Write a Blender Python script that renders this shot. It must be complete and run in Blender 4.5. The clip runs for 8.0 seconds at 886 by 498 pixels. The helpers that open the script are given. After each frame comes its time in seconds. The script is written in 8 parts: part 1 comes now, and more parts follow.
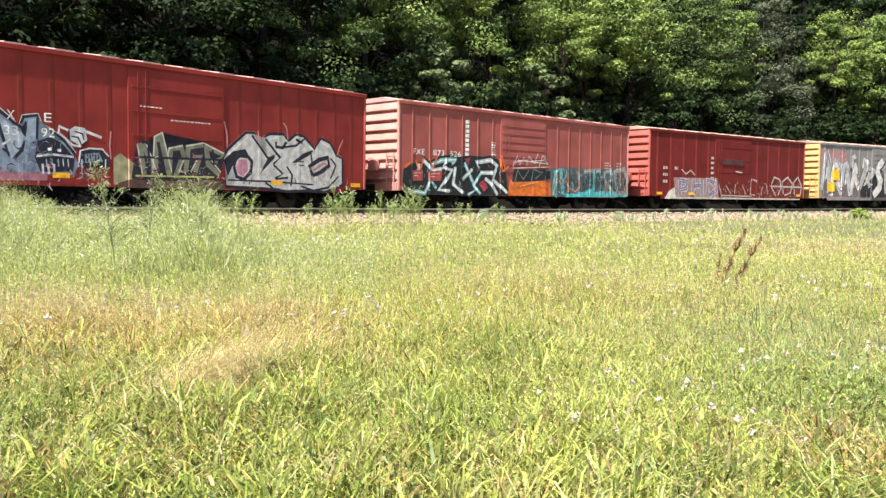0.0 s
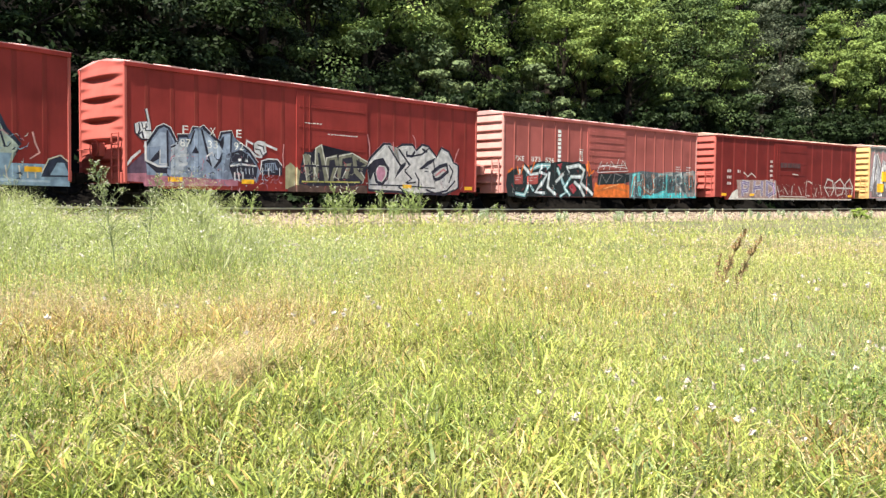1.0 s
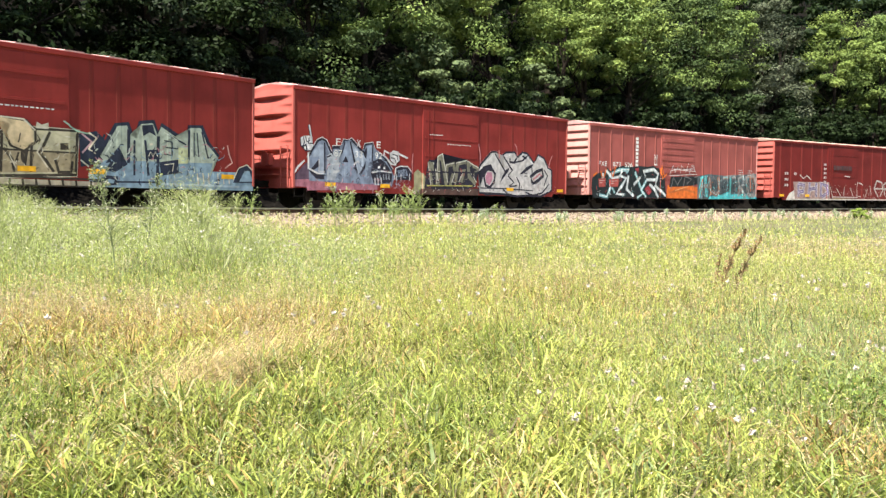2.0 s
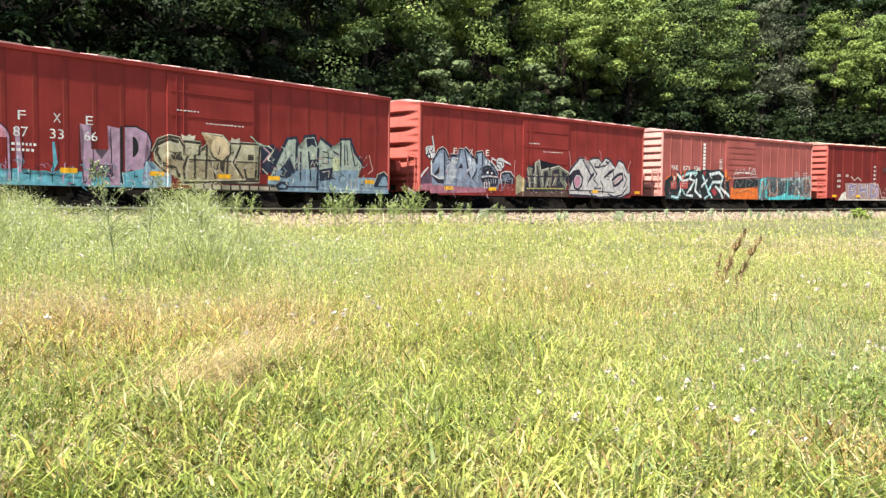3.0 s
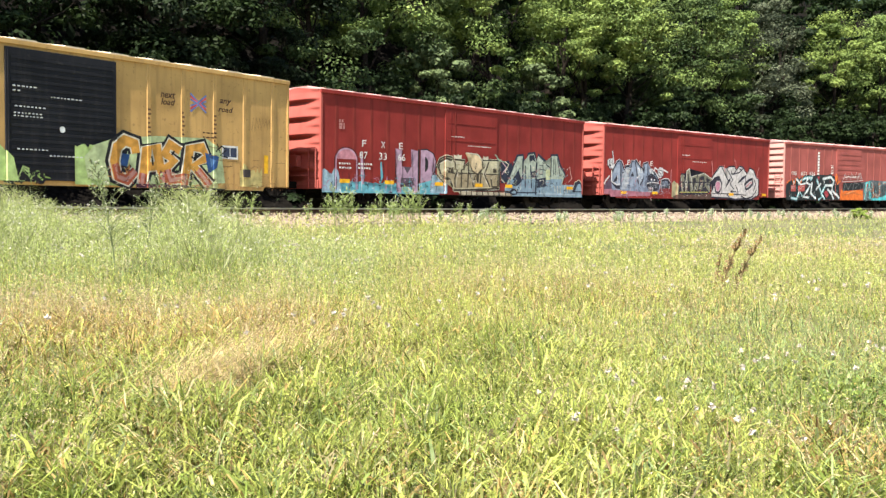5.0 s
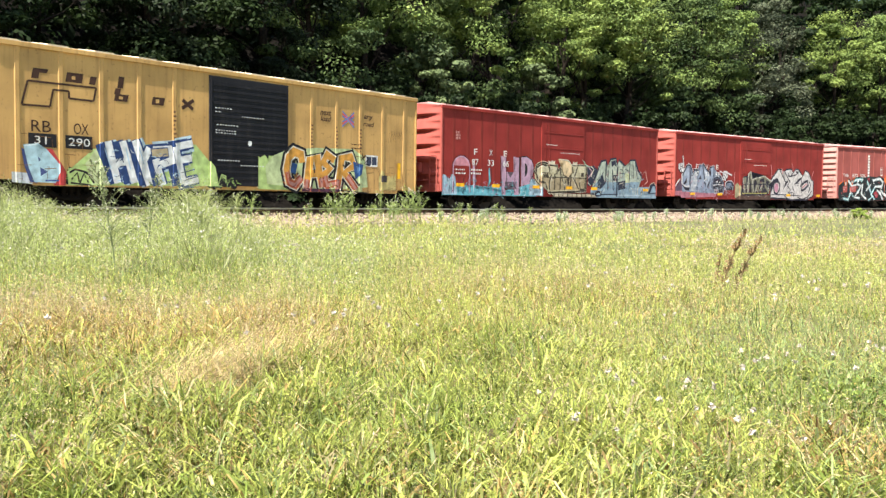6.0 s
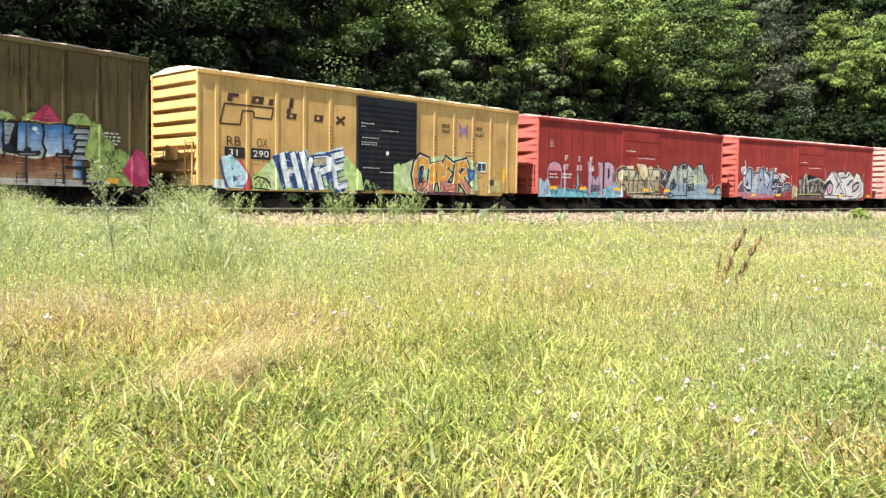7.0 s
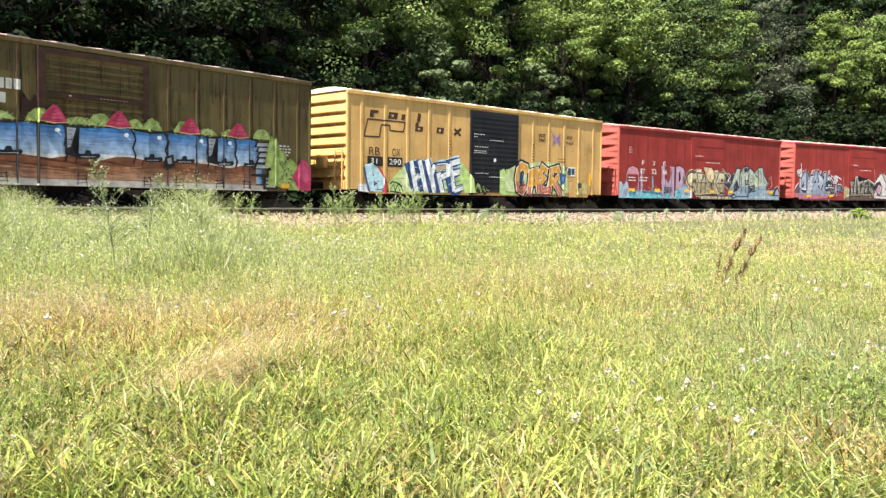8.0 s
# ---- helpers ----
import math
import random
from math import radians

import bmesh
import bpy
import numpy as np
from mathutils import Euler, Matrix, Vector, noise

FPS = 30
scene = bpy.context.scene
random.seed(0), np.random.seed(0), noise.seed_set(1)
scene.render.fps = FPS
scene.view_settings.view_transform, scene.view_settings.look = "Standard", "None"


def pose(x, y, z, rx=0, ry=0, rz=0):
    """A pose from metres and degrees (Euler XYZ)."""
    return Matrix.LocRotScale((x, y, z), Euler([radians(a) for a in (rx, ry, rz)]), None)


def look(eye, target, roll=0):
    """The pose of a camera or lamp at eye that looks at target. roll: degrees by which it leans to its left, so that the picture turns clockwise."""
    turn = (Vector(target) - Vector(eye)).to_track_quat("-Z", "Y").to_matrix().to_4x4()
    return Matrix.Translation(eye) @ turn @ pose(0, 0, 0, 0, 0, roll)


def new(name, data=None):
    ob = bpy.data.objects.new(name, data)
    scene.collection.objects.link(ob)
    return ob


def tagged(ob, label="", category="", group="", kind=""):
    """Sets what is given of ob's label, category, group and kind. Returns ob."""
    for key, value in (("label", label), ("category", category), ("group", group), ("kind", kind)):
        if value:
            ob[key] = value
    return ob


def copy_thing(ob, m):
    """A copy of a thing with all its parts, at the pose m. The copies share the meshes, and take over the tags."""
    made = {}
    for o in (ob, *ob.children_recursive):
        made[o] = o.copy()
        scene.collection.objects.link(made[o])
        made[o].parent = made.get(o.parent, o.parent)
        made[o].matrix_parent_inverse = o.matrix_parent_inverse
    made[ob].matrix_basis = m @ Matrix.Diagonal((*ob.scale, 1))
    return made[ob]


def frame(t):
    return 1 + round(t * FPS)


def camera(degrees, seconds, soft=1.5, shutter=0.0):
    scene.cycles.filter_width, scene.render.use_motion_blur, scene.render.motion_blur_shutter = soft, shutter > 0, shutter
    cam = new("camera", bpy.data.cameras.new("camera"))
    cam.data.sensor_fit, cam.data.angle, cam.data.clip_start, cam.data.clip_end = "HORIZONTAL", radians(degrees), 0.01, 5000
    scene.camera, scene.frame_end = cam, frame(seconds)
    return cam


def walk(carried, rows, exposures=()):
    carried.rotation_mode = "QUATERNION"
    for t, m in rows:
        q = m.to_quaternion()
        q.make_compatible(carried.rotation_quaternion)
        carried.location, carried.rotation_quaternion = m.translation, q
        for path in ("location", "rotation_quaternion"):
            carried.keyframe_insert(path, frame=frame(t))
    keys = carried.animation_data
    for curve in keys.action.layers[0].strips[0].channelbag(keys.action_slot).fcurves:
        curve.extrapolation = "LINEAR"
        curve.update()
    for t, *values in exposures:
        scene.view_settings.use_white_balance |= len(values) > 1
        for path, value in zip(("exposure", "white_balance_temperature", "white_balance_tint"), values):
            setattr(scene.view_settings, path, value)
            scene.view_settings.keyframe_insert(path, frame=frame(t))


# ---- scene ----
cam = camera(54.28, 8.0, soft=1.4)
EYE = (0.0, 0.0, 1.511)
LOOK = look(EYE, (0.0, 10.0, 1.511 - 10.0 * math.tan(radians(1.304))), -0.733)
walk(cam, [(0.0, LOOK), (8.0, LOOK)], [(0.0, 1.6), (8.0, 1.6)])

# ---- light: a clear summer midday, the sun high behind the viewer's shoulder ----
SUN_EL, SUN_AZ = radians(57), math.atan2(-0.5, -0.866)
TO_SUN = Vector((math.sin(SUN_AZ) * math.cos(SUN_EL), math.cos(SUN_AZ) * math.cos(SUN_EL), math.sin(SUN_EL)))
world = bpy.data.worlds.new("summer_sky")
scene.world = world
world.use_nodes = True
sky = world.node_tree.nodes.new("ShaderNodeTexSky")
sky.sky_type, sky.sun_disc, sky.sun_elevation, sky.sun_rotation = "NISHITA", False, SUN_EL, SUN_AZ
world.node_tree.links.new(sky.outputs[0], world.node_tree.nodes["Background"].inputs[0])
world.node_tree.nodes["Background"].inputs[1].default_value = 0.075
sun = new("sun", bpy.data.lights.new("sun", "SUN"))
sun.data.energy, sun.data.angle, sun.data.color = 4.85, radians(0.55), (1.0, 0.95, 0.86)
sun.matrix_world = look(TO_SUN * 60, (0, 0, 0))

# ---- the curved track in plan ----
RAIL_Z, GRADE, BANK = 2.4, 0.00567, radians(2.34)
HEAD, CURVE, EASE = radians(45.186), -0.005163, 7.19e-6


def heading(s):
    return HEAD + CURVE * s + EASE * s * s


def spot(s):
    """Plan point of the track's centre line, s metres along it."""
    u = (np.arange(32) + 0.5) / 32 * s
    th = heading(u)
    return np.array([np.cos(th).sum() * s / 32, 37.044 + np.sin(th).sum() * s / 32])


TRACK_S = np.arange(-85.0, 150.1, 1.0)
TRACK_P = np.array([spot(s) for s in TRACK_S])
TRACK_H = heading(TRACK_S)


def off_track(x, y):
    """Signed distance from the track (positive on the meadow side) and the place along it, for arrays of points."""
    x, y = np.atleast_1d(np.asarray(x, float)), np.atleast_1d(np.asarray(y, float))
    u, s = np.empty(len(x)), np.empty(len(x))
    for a in range(0, len(x), 20000):
        dx = x[a:a + 20000, None] - TRACK_P[None, :, 0]
        dy = y[a:a + 20000, None] - TRACK_P[None, :, 1]
        i = (dx * dx + dy * dy).argmin(1)
        r = np.arange(len(i))
        h = TRACK_H[i]
        u[a:a + 20000] = dx[r, i] * np.sin(h) - dy[r, i] * np.cos(h)
        s[a:a + 20000] = TRACK_S[i] + dx[r, i] * np.cos(h) + dy[r, i] * np.sin(h)
    return u, s


def ground_z(x, y):
    u, s = off_track(x, y)
    rail = RAIL_Z + GRADE * np.clip(s, -85, 150)
    prof = np.interp(u, [-90, -40, -9, -7.0, -2.4, 2.1, 3.5, 25.0, 45.0], [48, 24, 0.4, -0.6, -0.3, -0.3, -0.72, -2.16, -2.5])
    x, y = np.atleast_1d(x), np.atleast_1d(y)
    lumps = 0.05 * np.sin(x * 0.9 + 1.3 * np.sin(y * 0.4)) * np.sin(y * 0.7 + x * 0.2)
    return rail + prof + lumps * np.clip((np.abs(u) - 3.5) / 4, 0, 1)


# ---- helpers for building ----
def part(name, bm, material, parent, label=""):
    """Links a bmesh as one mesh object under a thing."""
    me = bpy.data.meshes.new(name)
    bm.to_mesh(me)
    bm.free()
    for m in material if isinstance(material, (list, tuple)) else [material]:
        me.materials.append(m)
    ob = new(name, me)
    ob.parent = parent
    return tagged(ob, label)


def again(ob, m):
    """A further piece on the mesh of ob, under the same parent."""
    o = new(ob.name.split(".")[0], ob.data)
    o.parent, o.matrix_basis = ob.parent, m
    return o


def box(bm, x0, x1, y0, y1, z0, z1, bevel=0.0, mat=0):
    vs = [bm.verts.new((x, y, z)) for z in (z0, z1) for y in (y0, y1) for x in (x0, x1)]
    fs = [bm.faces.new([vs[i] for i in q]) for q in ((0, 2, 3, 1), (4, 5, 7, 6), (0, 1, 5, 4), (2, 6, 7, 3), (0, 4, 6, 2), (1, 3, 7, 5))]
    for f in fs:
        f.material_index = mat
    if bevel:
        bmesh.ops.bevel(bm, geom=list({e for f in fs for e in f.edges}), offset=bevel, segments=1, affect="EDGES", material=-1)
    return bm


def tube(bm, pts, radii, n=8, mat=0, cap=True):
    """A round bar along points."""
    rings = []
    pts = [Vector(p) for p in pts]
    if not isinstance(radii, (list, tuple)):
        radii = [radii] * len(pts)
    for i, p in enumerate(pts):
        d = (pts[min(i + 1, len(pts) - 1)] - pts[max(i - 1, 0)]).normalized()
        a = d.orthogonal().normalized() if abs(d.z) > 0.9 else d.cross(Vector((0, 0, 1))).normalized()
        b = d.cross(a)
        rings.append([bm.verts.new(p + (a * math.cos(k * 2 * math.pi / n) + b * math.sin(k * 2 * math.pi / n)) * radii[i]) for k in range(n)])
    for r0, r1 in zip(rings, rings[1:]):
        for k in range(n):
            bm.faces.new((r0[k], r0[(k + 1) % n], r1[(k + 1) % n], r1[k])).material_index = mat
    if cap:
        for r in (rings[0][::-1], rings[-1]):
            bm.faces.new(r).material_index = mat
    return bm


def sheet(name, verts, faces, material, parent=None, tint=None, smooth=False):
    """A mesh from arrays: verts (n, 3), faces (m, k) all of one size or a list of such arrays."""
    faces = faces if isinstance(faces, list) else [faces]
    me = bpy.data.meshes.new(name)
    loops = np.concatenate([f.ravel() for f in faces]).astype(np.int32)
    size = np.concatenate([np.full(len(f), f.shape[1]) for f in faces]).astype(np.int32)
    me.vertices.add(len(verts))
    me.vertices.foreach_set("co", np.asarray(verts, np.float32).ravel())
    me.loops.add(len(loops))
    me.loops.foreach_set("vertex_index", loops)
    me.polygons.add(len(size))
    me.polygons.foreach_set("loop_start", np.concatenate([[0], np.cumsum(size)[:-1]]).astype(np.int32))
    me.polygons.foreach_set("loop_total", size)
    if smooth:
        me.polygons.foreach_set("use_smooth", np.ones(len(size), bool))
    if tint is not None:
        at = me.attributes.new("tint", "FLOAT_COLOR", "POINT")
        at.data.foreach_set("color", np.concatenate([tint, np.ones((len(tint), 1))], 1).astype(np.float32).ravel())
    me.update(calc_edges=True)
    me.materials.append(material)
    ob = new(name, me)
    ob.parent = parent
    return ob


# ---- materials ----
def material(name):
    m = bpy.data.materials.new(name)
    m.use_nodes = True
    return m, m.node_tree.nodes, m.node_tree.links, m.node_tree.nodes["Principled BSDF"]


def noise_at(nodes, links, scale, detail=6.0, stretch=None, coord="Object"):
    tc = nodes.new("ShaderNodeTexCoord")
    n = nodes.new("ShaderNodeTexNoise")
    n.inputs["Scale"].default_value, n.inputs["Detail"].default_value = scale, detail
    if stretch:
        mp = nodes.new("ShaderNodeMapping")
        mp.inputs["Scale"].default_value = stretch
        links.new(tc.outputs[coord], mp.inputs[0])
        links.new(mp.outputs[0], n.inputs["Vector"])
    else:
        links.new(tc.outputs[coord], n.inputs["Vector"])
    return n.outputs["Fac"]


def ramp(nodes, links, fac, stops):
    r = nodes.new("ShaderNodeValToRGB")
    while len(r.color_ramp.elements) < len(stops):
        r.color_ramp.elements.new(0.5)
    for e, (p, c) in zip(r.color_ramp.elements, stops):
        e.position, e.color = p, (*c, 1) if len(c) == 3 else c
    links.new(fac, r.inputs[0])
    return r.outputs["Color"]


def mix(nodes, links, fac, a, b, blend="MIX"):
    m = nodes.new("ShaderNodeMix")
    m.data_type, m.blend_type = "RGBA", blend
    for sock, v in ((m.inputs[0], fac), (m.inputs[6], a), (m.inputs[7], b)):
        if isinstance(v, bpy.types.NodeSocket):
            links.new(v, sock)
        else:
            sock.default_value = v if isinstance(v, (int, float)) else (*v, 1)
    return m.outputs[2]


def bumped(nodes, links, bsdf, fac, strength, distance):
    b = nodes.new("ShaderNodeBump")
    b.inputs["Strength"].default_value, b.inputs["Distance"].default_value = strength, distance
    links.new(fac, b.inputs["Height"])
    links.new(b.outputs[0], bsdf.inputs["Normal"])


def paint(name, color, wear=(0.16, 0.07, 0.04), rough=0.55, worn=0.35, streak=0.3):
    """Weathered car paint: faded patches, runs of dirt down the panels, specks of rust."""
    m, nodes, links, b = material(name)
    pale = tuple(min(1, c * 1.18) for c in color)
    dark = tuple(c * 0.78 for c in color)
    col = ramp(nodes, links, noise_at(nodes, links, 0.8, 5), [(0.3, dark), (0.5, color), (0.72, pale)])
    runs = ramp(nodes, links, noise_at(nodes, links, 1.0, 7, (7, 7, 0.5)), [(0.5, (0, 0, 0)), (0.75, (streak,) * 3)])
    col = mix(nodes, links, runs, col, wear)
    spots = ramp(nodes, links, noise_at(nodes, links, 9, 10), [(0.62, (0, 0, 0)), (0.7, (worn,) * 3)])
    col = mix(nodes, links, spots, col, wear)
    links.new(col, b.inputs["Base Color"])
    b.inputs["Roughness"].default_value = rough
    b.inputs["Specular IOR Level"].default_value = 0.07
    bumped(nodes, links, b, noise_at(nodes, links, 3, 8), 0.25, 0.02)
    return m


def plain(name, color, rough=0.6, metal=0.0, vary=0.25, scale=4.0, relief=0.0):
    """A plain mottled surface; dull ones hardly shine."""
    m, nodes, links, b = material(name)
    fac = noise_at(nodes, links, scale, 8)
    links.new(ramp(nodes, links, fac, [(0.3, tuple(c * (1 - vary) for c in color)), (0.7, tuple(min(1, c * (1 + vary)) for c in color))]), b.inputs["Base Color"])
    b.inputs["Roughness"].default_value, b.inputs["Metallic"].default_value = rough, metal
    b.inputs["Specular IOR Level"].default_value = 0.0 if rough > 0.85 else 0.2
    if relief:
        bumped(nodes, links, b, fac, 0.6, relief)
    return m


def blade_material(name, rough=0.5, through_light=0.35, gloss=0.4, spread=1.0):
    """Living blades and leaves: each takes its own tint, and lets some light through."""
    m, nodes, links, b = material(name)
    at = nodes.new("ShaderNodeAttribute")
    at.attribute_name = "tint"
    info = nodes.new("ShaderNodeNewGeometry")
    vary = ramp(nodes, links, info.outputs["Random Per Island"], [(0, (1 - 0.28 * spread,) * 3), (0.5, (1, 1, 1)), (1, (1 + 0.3 * spread, 1 + 0.25 * spread, 1 + 0.1 * spread))])
    col = mix(nodes, links, 1.0, at.outputs["Color"], vary, "MULTIPLY")
    links.new(col, b.inputs["Base Color"])
    b.inputs["Roughness"].default_value = rough
    b.inputs["Specular IOR Level"].default_value = gloss
    tr = nodes.new("ShaderNodeBsdfTranslucent")
    links.new(col, tr.inputs["Color"])
    sh = nodes.new("ShaderNodeMixShader")
    sh.inputs[0].default_value = through_light
    out = nodes["Material Output"]
    links.new(b.outputs[0], sh.inputs[1])
    links.new(tr.outputs[0], sh.inputs[2])
    links.new(sh.outputs[0], out.inputs["Surface"])
    return m


def soil_material():
    m, nodes, links, b = material("meadow_soil")
    big = ramp(nodes, links, noise_at(nodes, links, 0.35, 6, coord="Object"), [(0.35, (0.08, 0.095, 0.03)), (0.65, (0.16, 0.14, 0.065))])
    fine = ramp(nodes, links, noise_at(nodes, links, 14, 8), [(0.3, (0.45, 0.45, 0.45)), (0.7, (1.2, 1.2, 1.2))])
    links.new(mix(nodes, links, 1.0, big, fine, "MULTIPLY"), b.inputs["Base Color"])
    b.inputs["Roughness"].default_value = 0.95
    bumped(nodes, links, b, noise_at(nodes, links, 10, 8), 0.8, 0.08)
    return m


RED_A = paint("red_oxide_car_paint", (0.25, 0.034, 0.029), (0.1, 0.022, 0.018), worn=0.12, streak=0.22)
# darker copies of the car paint, standing for the soft shading on side posts
SHADED_RED = paint("car_red_darkened_as_shade", (0.2, 0.028, 0.024), worn=0.2)
SHADED_PINK = paint("car_pink_darkened_as_shade", (0.26, 0.075, 0.064), worn=0.25)
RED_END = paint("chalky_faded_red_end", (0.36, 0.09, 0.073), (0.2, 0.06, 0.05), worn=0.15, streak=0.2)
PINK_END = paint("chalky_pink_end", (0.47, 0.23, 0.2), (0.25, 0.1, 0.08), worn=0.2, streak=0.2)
RED_C = paint("faded_pink_red_car_paint", (0.31, 0.085, 0.073), (0.17, 0.045, 0.038), worn=0.15, streak=0.2)
RED_D = paint("dull_brown_red_car_paint", (0.135, 0.017, 0.015), (0.07, 0.018, 0.014), worn=0.2, streak=0.25)
YELLOW = paint("weathered_yellow_car_paint", (0.58, 0.35, 0.13), (0.2, 0.1, 0.05), worn=0.4, streak=0.35)
OLIVE = paint("dirty_olive_green_car_paint", (0.118, 0.088, 0.038), (0.06, 0.025, 0.015), worn=0.6, streak=0.7)
GREY = paint("dull_grey_car_paint", (0.19, 0.18, 0.175), worn=0.4)
AMBER = paint("amber_yellow_end_paint", (0.5, 0.32, 0.13), worn=0.2)
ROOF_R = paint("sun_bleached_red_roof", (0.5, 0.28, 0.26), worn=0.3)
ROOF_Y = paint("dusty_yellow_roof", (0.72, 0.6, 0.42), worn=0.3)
OLIVE_DOOR = paint("rust_smeared_olive_door", (0.105, 0.078, 0.034), (0.055, 0.022, 0.013), worn=0.7, streak=0.8)
ROOF_O = paint("rusted_brown_roof", (0.32, 0.23, 0.21), (0.1, 0.042, 0.028), worn=0.7)
ROOF_G = paint("rusty_galvanised_roof", (0.42, 0.27, 0.22), (0.16, 0.06, 0.03), worn=0.7)
BLACK = paint("matt_black_door_paint", (0.022, 0.022, 0.026), (0.1, 0.09, 0.08), worn=0.2, streak=0.15)
# brake dust, darkened further to stand for the shade beneath the cars
GRIME_SHADE = plain("brake_dust_and_painted_shade", (0.011, 0.01, 0.009), 0.9)
# wheel steel, its colour lowered for the shade under the cars
STEEL = plain("worn_wheel_steel_darkened_as_shade", (0.03, 0.025, 0.022), 0.65, 0.2)
SHINE = plain("polished_rail_head", (0.55, 0.52, 0.5), 0.28, 1.0, 0.1)
RUST = plain("rusty_rail_side", (0.12, 0.06, 0.035), 0.85, 0.2)
TIE = plain("creosoted_oak_sleeper", (0.09, 0.07, 0.055), 0.9, 0, 0.4, 6, 0.02)
STONE = plain("pinkish_grey_ballast_stone", (0.26, 0.205, 0.155), 0.9, 0, 0.4, 18, 0.03)
BARK = plain("dark_brown_bark", (0.026, 0.021, 0.017), 0.95, 0, 0.4, 9, 0.05)
SOIL = soil_material()
# woodland soil, set near black to stand for the shade behind the train
SHADE_SOIL = plain("woodland_soil_darkened_as_shade", (0.009, 0.008, 0.007), 0.95, 0, 0.5, 5, 0.05)
BLADE = blade_material("grass_blade", 0.5, 0.4, 0.3, 0.7)
LEAF = blade_material("broad_tree_leaf", 0.6, 0.25, 0.12, 0.5)
STEM = blade_material("weed_stem", 0.7, 0.1)
PAINTS = {}


def spray(color):
    """Spray paint of one colour, a little patchy."""
    key = tuple(round(c, 3) for c in color)
    if key not in PAINTS:
        PAINTS[key] = plain("spray_paint", key, 0.6, 0.0, 0.3, 5.0)
    return PAINTS[key]


# ---- ground: one sheet from the meadow to the horizon ----
def ground():
    near = np.arange(-60, 110.1, 1.0)
    far = np.array([150, 220, 350, 600, 1000, 2000])
    xs = np.concatenate([-far[::-1], near, far])
    ys = np.concatenate([-far[::-1], np.arange(-60, 130.1, 1.0), far + 20])
    gx, gy = np.meshgrid(xs, ys)
    gz = ground_z(gx.ravel(), gy.ravel())
    v = np.stack([gx.ravel(), gy.ravel(), gz], 1)
    i = np.arange(len(ys) - 1)[:, None] * len(xs) + np.arange(len(xs) - 1)[None, :]
    i = i.ravel()
    f = np.stack([i, i + 1, i + 1 + len(xs), i + len(xs)], 1)
    ob = sheet("ground", v, f, SOIL, smooth=True)
    # the soil darkened as shade covers everything behind the track
    ob.data.materials.append(SHADE_SOIL)
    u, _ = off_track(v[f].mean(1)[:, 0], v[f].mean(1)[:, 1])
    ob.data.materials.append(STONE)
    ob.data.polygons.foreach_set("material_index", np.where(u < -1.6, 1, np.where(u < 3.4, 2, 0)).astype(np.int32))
    tagged(ob, "sloping summer meadow and wooded hillside soil", "ground", kind="structure")


def frame_at(s):
    """The track's own axes at s: along, left, up, tilted by the bank, and the rail-top middle."""
    th = float(heading(s))
    d = Vector((math.cos(th), math.sin(th), GRADE)).normalized()
    right = d.cross(Vector((0, 0, 1))).normalized()
    up = right.cross(d)
    r = right * math.cos(BANK) - up * math.sin(BANK)
    u = up * math.cos(BANK) + right * math.sin(BANK)
    p = spot(s)
    return d, -r, u, Vector((p[0], p[1], RAIL_Z + GRADE * s))


